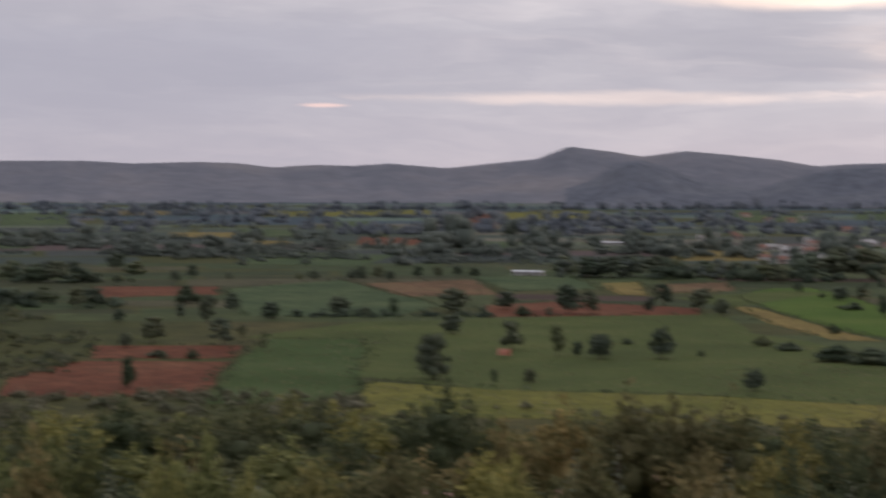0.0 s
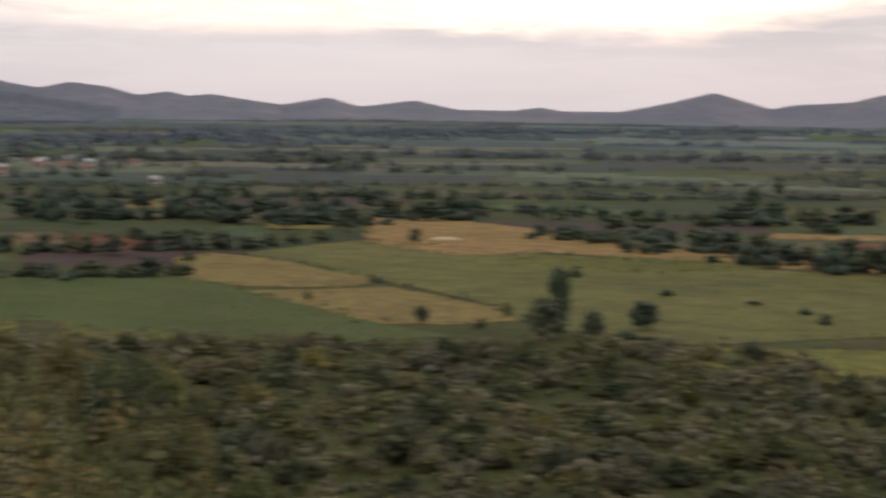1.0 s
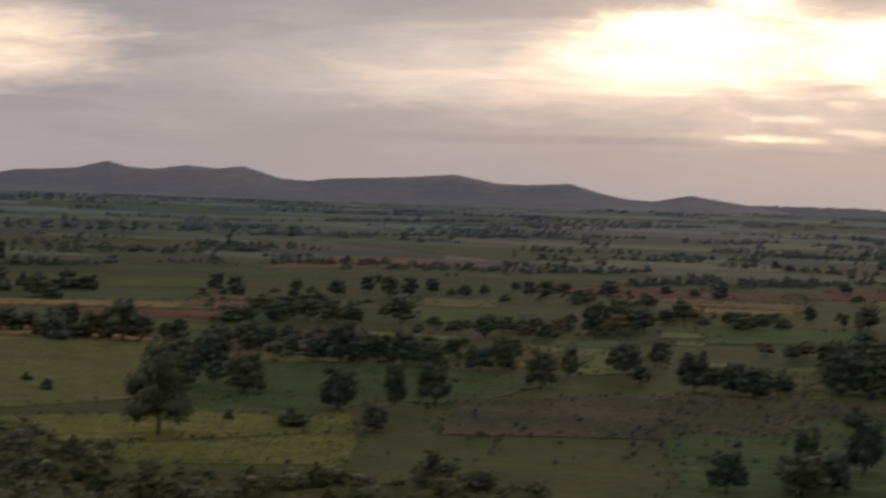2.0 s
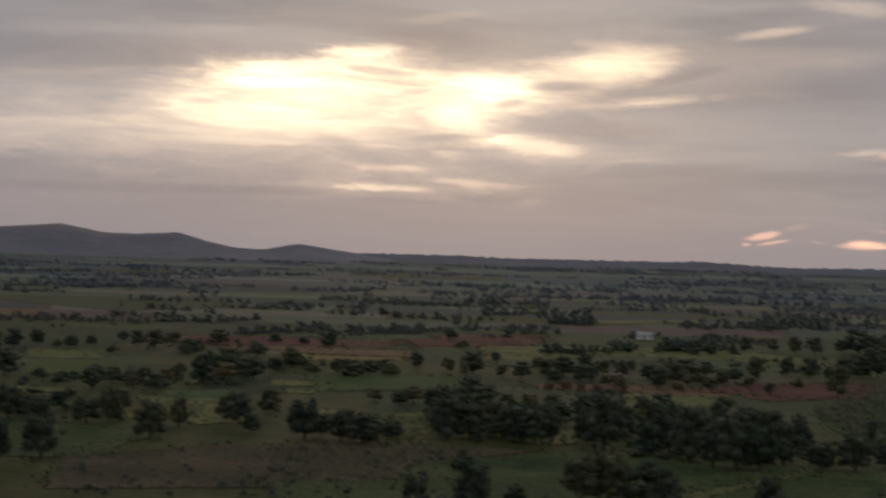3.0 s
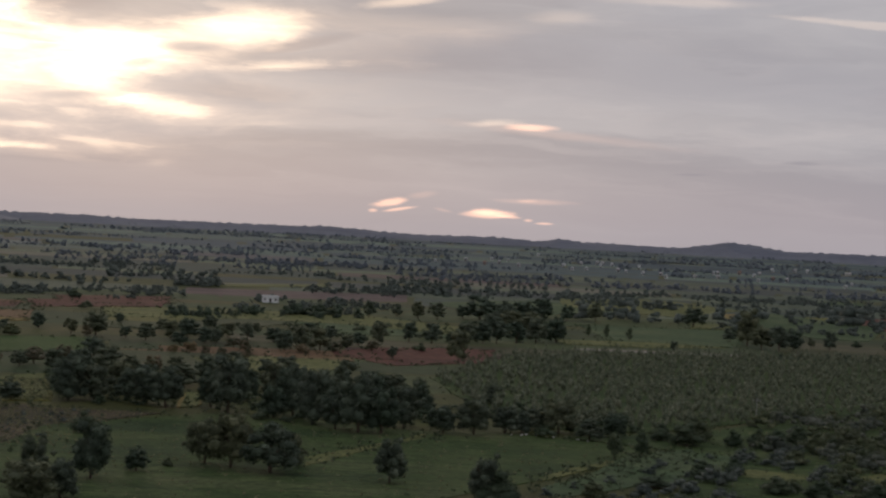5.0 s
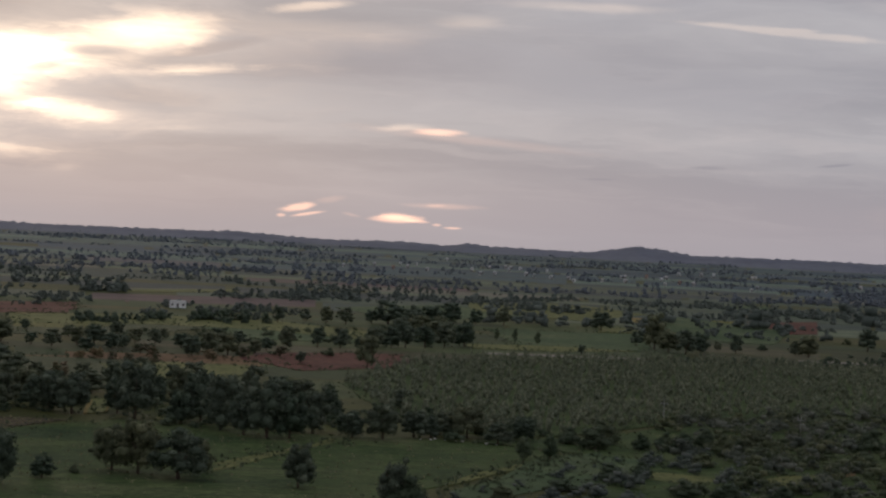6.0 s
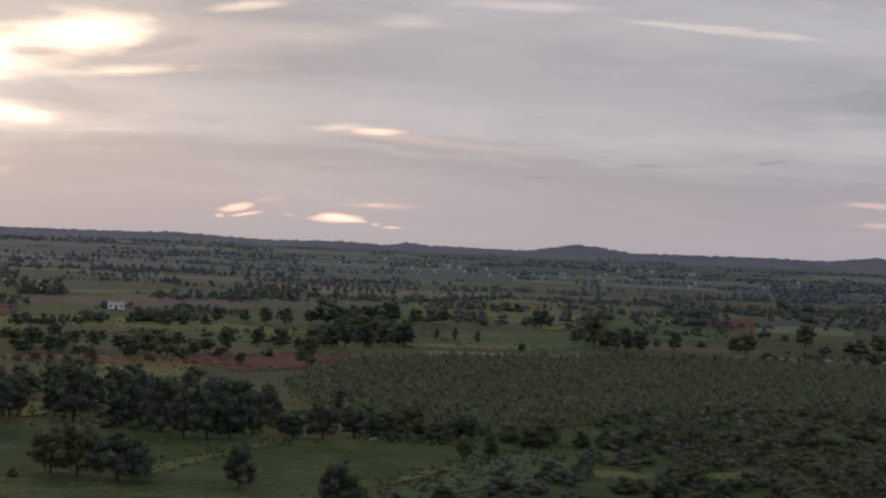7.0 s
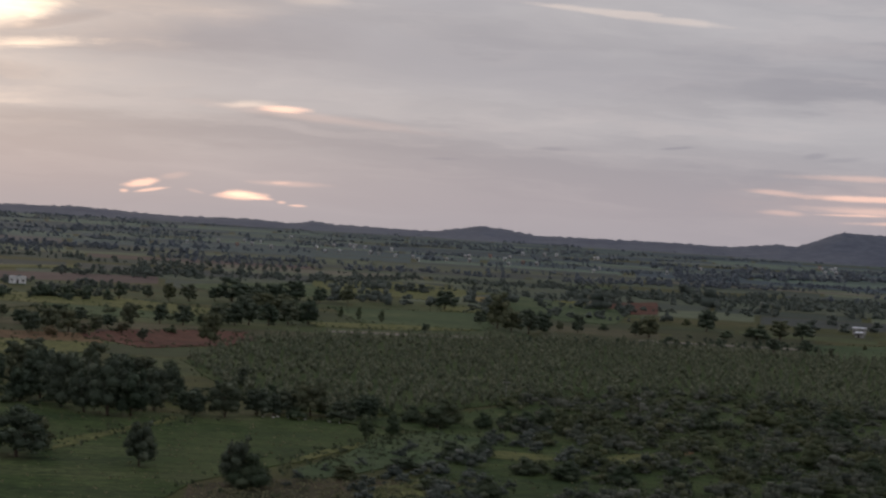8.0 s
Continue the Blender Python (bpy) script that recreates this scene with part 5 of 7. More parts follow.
def tarp_hut(x, y):
    """A small shelter under a faded tarpaulin."""
    root = tagged(new("field_hut"), "small field hut under a faded orange tarpaulin", "hut")
    root.matrix_basis = Matrix.Translation((x, y, 0.1)) @ Matrix.Rotation(1.0, 4, "Z")
    for sx in (-1, 1):
        for sy in (-1, 1):
            bm = bmesh.new()
            limb(bm, (sx * 1.0, sy * 0.8, 0), (sx * 1.0, sy * 0.8, 1.5), 0.05, 0.045, 6)
            part("post", bm, BARK, root)
    bm = bmesh.new()
    rows = [[bm.verts.new((px, py, 1.5 + 0.75 * (1 - abs(py) / 1.1) - 0.06 * math.sin(px * 3.1) - (0.5 if abs(py) > 1.2 else 0))) for py in (-1.3, -1.0, -0.5, 0, 0.5, 1.0, 1.3)] for px in (-1.3, -0.65, 0, 0.65, 1.3)]
    for a, b in zip(rows, rows[1:]):
        for j in range(6):
            bm.faces.new((a[j], a[j + 1], b[j + 1], b[j]))
    bmesh.ops.solidify(bm, geom=bm.faces[:], thickness=0.03)
    part("tarpaulin", bm, TARP, root)


def haystack(x, y, w, turn):
    """A long low rick of pale hay."""
    bm = bmesh.new()
    rows = []
    for i in range(13):
        u = -1 + i / 6
        s = (1 - abs(u) ** 4) * 0.9 + 0.1
        rows.append([bm.verts.new((u * w / 2, 1.5 * s * math.cos(a), 0.95 * s * math.sin(a) + 0.08 * math.sin(i * 2.2 + a * 3))) for a in np.linspace(0, math.pi, 9)])
    for a, b in zip(rows, rows[1:]):
        for j in range(8):
            bm.faces.new((a[j], a[j + 1], b[j + 1], b[j]))
    bm.faces.new(rows[0])
    bm.faces.new(rows[-1][::-1])
    me = bpy.data.meshes.new("hay_rick")
    bm.to_mesh(me)
    bm.free()
    me.materials.append(HAY)
    ob = tagged(new("hay_rick", me), "long low rick of pale dry hay on a harvested field", "haystack")
    ob.matrix_basis = Matrix.Translation((x, y, 0.15)) @ Matrix.Rotation(radians(turn), 4, "Z")


def power_pole(x, y, h):
    root = tagged(new("power_pole"), "thin grey concrete power pole rising from scrub", "power pole", "power poles")
    root.matrix_basis = Matrix.Translation((x, y, ground_z(x, y)))
    bm = bmesh.new()
    limb(bm, (0, 0, -0.3), (0, 0, h), 0.085, 0.06, 8)
    part("post", bm, POLE_MAT, root)
    bm = bmesh.new()
    box(bm, -0.9, 0.9, -0.16, -0.11, h - 0.7, h - 0.6)
    part("crossarm", bm, POLE_MAT, root)
    for px in (-0.8, 0, 0.8):
        bm = bmesh.new()
        limb(bm, (px, -0.135, h - 0.598), (px, -0.135, h - 0.4), 0.05, 0.03, 6)
        part("insulator", bm, WHITEWASH, root)


def boundary_stone(x, y, r):
    """A pale weathered stone on a field's edge."""
    bm = bmesh.new()
    bmesh.ops.create_icosphere(bm, subdivisions=2, radius=r)
    for v in bm.verts:
        v.co *= 1 + 0.25 * noise.noise(v.co * 4 + Vector((x, y, 0)))
        v.co.z *= 0.75
    me = bpy.data.meshes.new("boundary_stone")
    bm.to_mesh(me)
    bm.free()
    me.materials.append(STONE)
    ob = tagged(new("boundary_stone", me), "pale weathered stone on the field's edge", "stone", "stones along the field")
    ob.location = (x, y, ground_z(x, y) + r * 0.45)


tarp_hut(-411, 194)
haystack(-379, 444, 9.0, 41)
power_pole(99, 446, 5.2)
power_pole(124, 422, 4.8)
power_pole(128, 438, 3.9)
boundary_stone(38.0, 387.6, 0.22)
boundary_stone(40.0, 387.5, 0.32)
boundary_stone(41.0, 389.0, 0.32)
boundary_stone(42.9, 387.7, 0.22)
boundary_stone(44.9, 386.6, 0.27)
boundary_stone(46.0, 386.0, 0.32)
boundary_stone(50.6, 384.0, 0.32)
boundary_stone(52.4, 382.8, 0.22)

# ---- trees among the fields ----
tree(-138.9, 279.1, 13.5, 10.6, "round")
tree(-166.5, 343.7, 7.0, 7.0, "round")
tree(-226.5, 434.1, 10.4, 9.9, "round")
tree(-211.8, 434.3, 6.4, 5.9, "round")
tree(-40.9, 357.2, 4.0, 5.5, "bush")
tree(-32.9, 296.5, 8.6, 6.6, "round")
tree(-38.3, 270.9, 5.6, 8.5, "round")
tree(-40.8, 294.9, 6.5, 4.9, "round")
tree(-34.7, 275.9, 5.4, 4.9, "round")
tree(-47.7, 266.7, 5.7, 5.9, "round")
tree(-27.3, 307.9, 3.8, 3.8, "round")
tree(-23.1, 315.2, 1.5, 2.0, "bush")
tree(-17.6, 321.0, 7.2, 6.1, "round")
tree(-13.3, 317.5, 8.6, 7.6, "round")
tree(-6.9, 312.7, 8.0, 9.7, "round")
tree(-4.0, 323.9, 5.3, 5.4, "round")
tree(11.6, 307.1, 6.9, 5.3, "round")
tree(25.0, 289.3, 7.3, 5.2, "round")
tree(26.9, 287.6, 5.1, 7.1, "bush")
tree(53.4, 354.1, 4.8, 3.0, "tall")
tree(59.2, 359.7, 4.7, 2.8, "tall")
tree(103.1, 382.1, 5.0, 4.7, "round")
tree(123.5, 399.6, 3.5, 3.4, "bush")
far_belt(-1224, 580, -1105, 563, 5, 14.7)
far_belt(-1132, 487, -1079, 480, 3, 22.6)
far_belt(-1329, 273, -1204, 278, 5, 11.0)
far_belt(-1807, 443, -1688, 469, 6, 13.3)
far_belt(-1416, 454, -1149, 437, 9, 9.2)
far_belt(-1464, 567, -1449, 613, 6, 9.8)
far_belt(-1104, 271, -1044, 309, 7, 8.2)
far_belt(-1895, 561, -1861, 672, 7, 11.2)
far_belt(-1675, 865, -1655, 927, 6, 12.9)
far_belt(-1086, 616, -917, 664, 14, 11.5)
far_belt(-1549, 902, -1262, 913, 12, 10.4)
belt(-246, 434, -216, 435, 5, 6.2, "round")
belt(-172, 339, -132, 287, 3, 2.0, "bush")
belt(-183, 372, -181, 396, 4, 7.3, "round")
belt(69, 386, 106, 382, 10, 4.5, "bush")
far_belt(-1031, 540, -803, 635, 26, 8.7)
far_belt(-1180, 635, -1002, 756, 24, 8.1)
far_belt(-1058, 434, -941, 487, 14, 8.1)
far_belt(-1124, 838, -879, 954, 24, 9.2)
far_belt(-833, 856, -744, 984, 14, 8.3)
far_belt(-1044, 783, -903, 1004, 20, 7.5)
far_belt(-1030, 1146, -751, 1266, 24, 8.5)
far_belt(-1334, 258, -1185, 333, 12, 11.0)
far_belt(-1091, 306, -1022, 369, 10, 8.2)
far_belt(-1514, 697, -1399, 763, 12, 14.8)
far_belt(-2369, 526, -2103, 855, 20, 12.0)
far_belt(-2103, 855, -1715, 1131, 24, 12.3)
# broken hedge lines over the far plain beyond the village
PLAIN_RNG = np.random.default_rng(61)
for i in range(34):
    az, d = math.radians(28.5 + 27.5 * ((i * 0.618) % 1)), 1480 + 1500 * ((i * 0.387) % 1)
    span = PLAIN_RNG.uniform(0.03, 0.075)
    d_end = d * PLAIN_RNG.uniform(0.97, 1.04)
    far_belt(-d * math.sin(az + span), d * math.cos(az + span), -d_end * math.sin(az - span), d_end * math.cos(az - span),
             int(span * d / 14) + 3, PLAIN_RNG.uniform(6.5, 9.5))

tree(-112.1, 302.9, 4.9, 4.9, "round")
tree(-125.4, 301.1, 3.2, 5.8, "bush")
tree(-128.0, 327.2, 7.8, 7.7, "round")
tree(-121.7, 339.3, 7.5, 4.8, "round")
tree(-115.9, 344.9, 8.5, 7.5, "round")
tree(-153.4, 343.6, 7.8, 8.2, "round")
tree(7.9, 379.2, 11.5, 9.7, "round")
tree(12.2, 379.1, 10.0, 7.7, "round")
tree(3.6, 382.4, 8.4, 6.9, "round")
tree(24.4, 384.5, 5.3, 5.9, "round")
tree(30.4, 385.1, 7.0, 7.0, "round")
tree(52.8, 383.8, 4.3, 6.0, "round")
tree(-0.8, 391.0, 10.8, 9.0, "round")
tree(36.9, 390.1, 5.4, 6.0, "round")
tree(17.0, 391.7, 9.2, 7.0, "round")
tree(40.4, 391.6, 4.4, 5.0, "round")
tree(-166.0, 357.2, 4.4, 4.0, "round")
tree(58.8, 391.4, 5.0, 5.6, "round")
tree(48.1, 395.0, 6.8, 7.1, "round")
tree(-8.8, 398.4, 6.6, 6.1, "round")
tree(44.5, 398.7, 4.9, 6.2, "round")
tree(-66.4, 396.8, 6.9, 9.2, "round")
tree(-107.8, 387.9, 8.1, 7.2, "round")
tree(-18.2, 405.5, 11.7, 9.9, "round")
tree(-5.0, 406.1, 10.1, 8.3, "round")
tree(-78.9, 400.2, 8.4, 7.8, "round")
tree(-71.9, 403.5, 6.2, 6.2, "round")
tree(-31.2, 411.2, 8.5, 8.4, "round")
tree(-62.6, 411.4, 4.2, 4.9, "round")
tree(-22.2, 415.8, 8.1, 6.4, "round")
tree(-36.2, 414.9, 8.1, 8.5, "round")
tree(-77.2, 409.3, 4.6, 4.2, "round")
tree(21.5, 416.5, 6.9, 5.4, "round")
tree(-51.7, 417.1, 8.7, 9.2, "round")
tree(-92.5, 410.2, 4.1, 4.3, "round")
tree(-46.8, 419.8, 8.1, 8.6, "round")
tree(-40.6, 423.1, 5.2, 5.5, "round")
tree(-109.5, 416.1, 6.5, 4.4, "round")
tree(-139.0, 410.8, 6.0, 5.0, "round")
tree(-130.1, 417.0, 5.4, 6.7, "round")
tree(-43.0, 435.5, 7.3, 7.8, "round")
tree(-99.1, 427.8, 7.3, 6.7, "round")
tree(-15.5, 439.2, 7.3, 5.6, "round")
tree(-147.3, 416.0, 8.0, 7.9, "round")
tree(-10.0, 442.1, 8.5, 6.8, "round")
tree(-127.1, 424.0, 7.4, 5.6, "round")
tree(-3.8, 445.4, 6.1, 5.7, "round")
tree(-162.2, 415.2, 9.2, 8.5, "round")
tree(-167.8, 414.4, 5.5, 6.9, "round")
tree(2.6, 448.8, 6.2, 6.9, "round")
tree(-155.9, 423.1, 6.2, 6.3, "round")
tree(-147.9, 428.9, 5.0, 4.7, "round")
tree(11.6, 453.6, 6.3, 7.0, "round")
tree(-105.8, 442.3, 5.0, 4.7, "round")
tree(39.4, 454.0, 4.6, 5.8, "round")
tree(16.8, 456.5, 5.6, 7.0, "round")
tree(-161.6, 427.5, 4.4, 4.7, "round")
tree(-178.0, 424.2, 6.3, 8.2, "round")
tree(-30.9, 463.3, 5.1, 7.1, "round")
tree(-189.3, 424.7, 7.7, 7.1, "round")
tree(-98.0, 454.7, 6.4, 5.9, "round")
tree(-145.7, 444.7, 4.6, 4.8, "round")
tree(-196.4, 424.9, 6.5, 7.1, "round")
tree(-132.0, 449.4, 5.1, 4.8, "round")
tree(6.0, 473.2, 7.2, 6.6, "round")
tree(-56.8, 477.6, 6.6, 7.4, "round")
tree(-191.4, 442.2, 5.3, 6.2, "round")
tree(-27.7, 486.7, 6.0, 6.2, "round")
tree(-64.6, 490.6, 5.4, 6.3, "round")
tree(-52.4, 498.4, 6.2, 7.7, "round")
tree(-47.1, 501.8, 3.9, 5.1, "round")
tree(-8.1, 504.0, 5.5, 7.7, "round")
tree(-74.3, 499.4, 3.9, 5.2, "round")
tree(-41.7, 505.3, 3.9, 4.7, "pale")
tree(-36.2, 508.8, 3.7, 5.2, "round")
tree(-14.1, 513.3, 3.7, 4.0, "round")
tree(-72.1, 508.7, 4.3, 5.9, "pale")
tree(-82.0, 508.1, 3.6, 5.3, "pale")
tree(-21.6, 518.2, 5.0, 6.6, "round")
tree(-66.3, 525.0, 4.1, 5.4, "pale")
tree(-156.9, 506.8, 6.7, 7.5, "round")
tree(-143.0, 518.2, 4.5, 4.8, "round")
tree(-149.2, 517.9, 3.7, 4.1, "pale")
tree(-61.2, 544.0, 5.2, 7.0, "round")
tree(-159.8, 534.5, 4.7, 5.7, "round")
tree(-20.4, 561.3, 3.9, 2.9, "pale")
tree(-137.4, 545.6, 8.5, 6.4, "round")
tree(-234.0, 513.0, 4.7, 8.6, "bush")
tree(-230.5, 516.3, 4.7, 5.7, "round")
tree(-147.8, 547.4, 3.8, 4.3, "pale")
tree(-224.4, 521.7, 5.6, 5.8, "round")
tree(-155.0, 549.4, 4.0, 5.8, "pale")
tree(-32.9, 571.3, 2.8, 3.6, "pale")
tree(-211.4, 533.5, 7.1, 7.3, "round")
tree(-177.7, 546.3, 2.3, 5.9, "bush")
tree(-28.2, 574.6, 2.2, 3.5, "pale")
tree(-42.0, 574.4, 2.2, 3.8, "pale")
tree(-206.4, 538.1, 4.8, 5.9, "round")
tree(-219.7, 534.8, 8.0, 8.8, "round")
tree(-186.0, 550.6, 2.4, 5.9, "bush")
tree(-195.4, 548.0, 7.7, 8.9, "round")
tree(-135.8, 566.0, 4.8, 6.7, "pale")
tree(-37.7, 582.5, 2.9, 4.5, "pale")
tree(40.5, 584.5, 9.7, 6.9, "round")
tree(-128.7, 572.2, 6.5, 9.0, "round")
tree(-229.3, 541.1, 6.5, 9.0, "round")
tree(21.5, 595.4, 3.5, 4.2, "round")
tree(-5.7, 595.9, 2.9, 6.1, "pale")
tree(-22.6, 596.3, 3.3, 3.8, "pale")
tree(-207.8, 567.5, 4.4, 4.6, "round")
tree(-154.5, 585.0, 3.3, 6.2, "bush")
tree(-11.0, 604.9, 6.3, 6.2, "round")
tree(-26.4, 606.6, 3.3, 6.2, "pale")
tree(4.5, 608.5, 3.4, 4.7, "pale")
tree(-104.1, 600.8, 5.3, 8.5, "bush")
tree(-145.1, 593.5, 6.0, 6.2, "round")
tree(-43.0, 610.3, 4.1, 5.6, "round")
tree(-0.4, 612.8, 7.1, 7.8, "round")
tree(-138.5, 599.4, 4.4, 5.6, "pale")
tree(-100.5, 609.7, 4.8, 6.3, "round")
tree(-248.5, 568.8, 5.1, 9.5, "bush")
tree(-129.6, 607.5, 4.5, 6.3, "round")
tree(-94.4, 614.8, 3.8, 6.3, "bush")
tree(-6.0, 622.1, 6.9, 6.7, "round")
tree(16.0, 622.3, 3.4, 4.8, "pale")
tree(-35.9, 621.5, 5.1, 6.3, "round")
tree(-54.2, 621.4, 5.5, 6.1, "round")
tree(-111.7, 617.3, 4.5, 6.4, "round")
tree(-119.7, 616.5, 2.8, 6.4, "bush")
tree(-61.1, 627.6, 3.8, 4.5, "round")
tree(-32.9, 629.7, 4.2, 4.8, "round")
tree(-73.0, 626.8, 3.5, 3.5, "pale")
tree(8.2, 633.0, 4.4, 4.8, "round")
tree(31.6, 633.8, 2.8, 4.8, "bush")
tree(-47.4, 632.9, 6.1, 6.4, "round")
tree(-71.1, 634.6, 7.4, 8.4, "round")
tree(-79.1, 637.2, 4.9, 4.9, "round")
tree(-15.4, 643.6, 4.9, 5.7, "round")
tree(-129.7, 634.0, 6.8, 11.5, "bush")
tree(-42.9, 645.7, 6.4, 7.0, "round")
tree(12.0, 647.4, 4.3, 4.9, "round")
tree(-23.8, 649.0, 5.3, 5.8, "round")
tree(-244.0, 602.9, 4.7, 6.6, "round")
tree(18.6, 652.5, 8.1, 6.7, "round")
tree(-150.7, 635.3, 5.4, 8.3, "bush")
tree(-30.6, 655.9, 5.0, 5.9, "round")
tree(-92.4, 658.6, 5.1, 5.1, "round")
tree(2.9, 673.9, 4.8, 5.2, "round")
tree(-262.0, 624.8, 3.7, 6.2, "bush")
tree(-53.6, 676.0, 4.1, 5.2, "round")
tree(29.9, 679.7, 7.1, 5.5, "round")
tree(37.6, 679.6, 7.1, 7.0, "round")
tree(-22.4, 685.9, 3.8, 4.6, "round")
tree(49.9, 689.3, 7.6, 7.0, "round")
tree(45.1, 691.9, 3.8, 4.4, "round")
tree(-262.1, 642.3, 4.2, 6.3, "bush")
tree(56.2, 694.2, 7.7, 7.8, "round")
tree(61.5, 698.4, 8.7, 8.9, "round")
tree(-289.8, 639.0, 6.8, 7.1, "round")
tree(-4.1, 701.7, 3.9, 5.4, "round")
tree(-39.3, 703.0, 4.8, 5.4, "round")
tree(-153.0, 687.6, 4.8, 7.2, "round")
tree(69.0, 704.4, 7.8, 9.0, "round")
tree(-242.8, 668.0, 7.9, 7.2, "round")
tree(-274.3, 656.5, 5.9, 5.5, "round")
tree(-260.7, 662.3, 5.9, 7.2, "round")
tree(-300.5, 646.0, 6.9, 6.3, "round")
tree(-71.5, 711.2, 3.5, 4.0, "round")
tree(-205.4, 685.5, 2.3, 5.5, "bush")
tree(125.8, 706.6, 3.6, 4.0, "round")
tree(77.4, 717.7, 8.9, 9.2, "round")
tree(-181.4, 701.9, 4.9, 9.2, "bush")
tree(-241.1, 684.1, 7.0, 7.4, "round")
tree(268.3, 676.6, 4.0, 3.7, "round")
tree(85.3, 723.9, 9.0, 8.4, "round")
tree(-224.3, 698.1, 4.5, 6.5, "round")
tree(-197.3, 713.1, 7.1, 7.6, "round")
tree(-231.8, 704.5, 2.8, 4.6, "bush")
tree(254.4, 697.2, 5.1, 6.6, "round")
tree(-261.8, 695.9, 6.1, 5.7, "round")
tree(-206.6, 722.7, 6.2, 5.7, "round")
tree(-242.4, 713.0, 5.8, 5.7, "round")
tree(269.0, 703.9, 5.1, 5.4, "round")
tree(170.8, 736.6, 9.6, 9.6, "round")
tree(166.3, 746.3, 8.4, 9.8, "round")
tree(-227.0, 730.9, 3.4, 5.1, "bush")
tree(117.2, 756.4, 5.2, 2.7, "tall")
tree(-198.6, 742.0, 5.0, 7.0, "round")
tree(179.4, 749.8, 8.4, 7.8, "round")
tree(-182.6, 749.6, 6.4, 7.8, "round")
tree(110.3, 769.0, 5.5, 2.7, "tall")
tree(164.9, 765.7, 14.3, 10.4, "round")
tree(66.3, 781.8, 7.4, 8.8, "round")
tree(196.8, 763.4, 7.6, 6.0, "round")
tree(-144.3, 776.4, 5.6, 8.9, "bush")
tree(224.2, 757.5, 8.7, 9.1, "round")
tree(-222.6, 758.1, 3.9, 5.2, "round")
tree(105.2, 783.7, 4.8, 2.4, "tall")
tree(221.1, 765.1, 6.1, 5.1, "round")
tree(193.0, 777.7, 4.0, 3.3, "round")
tree(75.6, 798.2, 8.0, 10.2, "round")
tree(-157.1, 789.0, 3.1, 5.4, "bush")
tree(162.9, 789.4, 6.7, 6.2, "round")
tree(309.2, 744.9, 2.6, 2.0, "bush")
tree(-280.9, 759.0, 4.0, 4.9, "round")
tree(-94.7, 804.3, 3.1, 6.2, "bush")
tree(84.4, 806.0, 7.6, 10.3, "round")
tree(-170.3, 796.3, 3.1, 6.2, "bush")
tree(263.7, 780.2, 3.4, 6.2, "bush")
tree(216.2, 796.3, 2.7, 5.3, "bush")
tree(278.5, 784.2, 6.4, 12.7, "bush")
tree(19.5, 839.7, 7.7, 6.0, "round")
tree(291.9, 794.0, 8.1, 10.7, "round")
tree(49.2, 854.5, 7.6, 8.7, "round")
tree(40.8, 856.0, 7.6, 6.1, "round")
tree(305.6, 804.1, 7.1, 9.9, "round")
tree(78.8, 859.1, 9.5, 11.0, "round")
tree(32.2, 867.5, 5.7, 5.3, "round")
tree(86.9, 866.9, 9.6, 13.3, "round")
tree(271.0, 828.6, 9.6, 9.9, "round")
tree(68.9, 874.0, 10.9, 15.6, "round")
tree(61.7, 876.9, 6.0, 6.7, "round")
tree(-110.1, 890.3, 4.5, 6.9, "bush")
tree(111.4, 905.5, 7.6, 7.0, "round")
tree(100.9, 916.0, 9.6, 10.6, "round")
tree(279.2, 883.3, 3.1, 4.8, "bush")
tree(170.8, 911.5, 8.9, 11.8, "round")
tree(126.3, 920.0, 8.9, 8.3, "round")
far_tree(FAR_RNG, 120, 925, 9.3, 9.4)
far_tree(FAR_RNG, 145, 923, 8.5, 6.8)
far_tree(FAR_RNG, -340, 875, 7.5, 6.0)
far_tree(FAR_RNG, 275, 902, 5.3, 6.8)
far_tree(FAR_RNG, 195, 926, 7.0, 9.3)
far_tree(FAR_RNG, 156, 933, 5.9, 7.1)
far_tree(FAR_RNG, 136, 940, 8.1, 8.2)
far_belt(-35, 950, -26, 958, 4, 3.4)
far_tree(FAR_RNG, 169, 941, 5.4, 7.2)
far_tree(FAR_RNG, 144, 948, 12.2, 11.1)
far_tree(FAR_RNG, 359, 890, 4.9, 7.2)
far_tree(FAR_RNG, 348, 902, 5.5, 8.4)
far_belt(-34, 969, -18, 977, 4, 3.1)
far_tree(FAR_RNG, 265, 938, 6.1, 7.9)
far_tree(FAR_RNG, -416, 891, 6.7, 4.0)
far_tree(FAR_RNG, 382, 908, 5.6, 8.5)
far_tree(FAR_RNG, 185, 967, 4.5, 6.8)
far_tree(FAR_RNG, 235, 992, 8.7, 7.1)
far_tree(FAR_RNG, 202, 1008, 5.8, 6.5)
far_tree(FAR_RNG, 223, 1015, 7.4, 12.0)
far_tree(FAR_RNG, 204, 1019, 7.4, 6.6)
far_tree(FAR_RNG, 384, 971, 5.9, 7.5)
far_tree(FAR_RNG, 272, 1012, 10.7, 17.6)
far_tree(FAR_RNG, 344, 1016, 6.1, 4.7)
far_tree(FAR_RNG, 225, 1059, 4.9, 7.5)
far_tree(FAR_RNG, 358, 1029, 4.9, 7.6)
far_tree(FAR_RNG, 277, 1064, 8.1, 11.4)
far_tree(FAR_RNG, 380, 1044, 8.8, 9.0)
far_belt(-84, 1109, -72, 1117, 4, 5.5)
far_tree(FAR_RNG, 180, 1097, 4.7, 9.0)
far_belt(-69, 1113, -57, 1121, 4, 5.1)
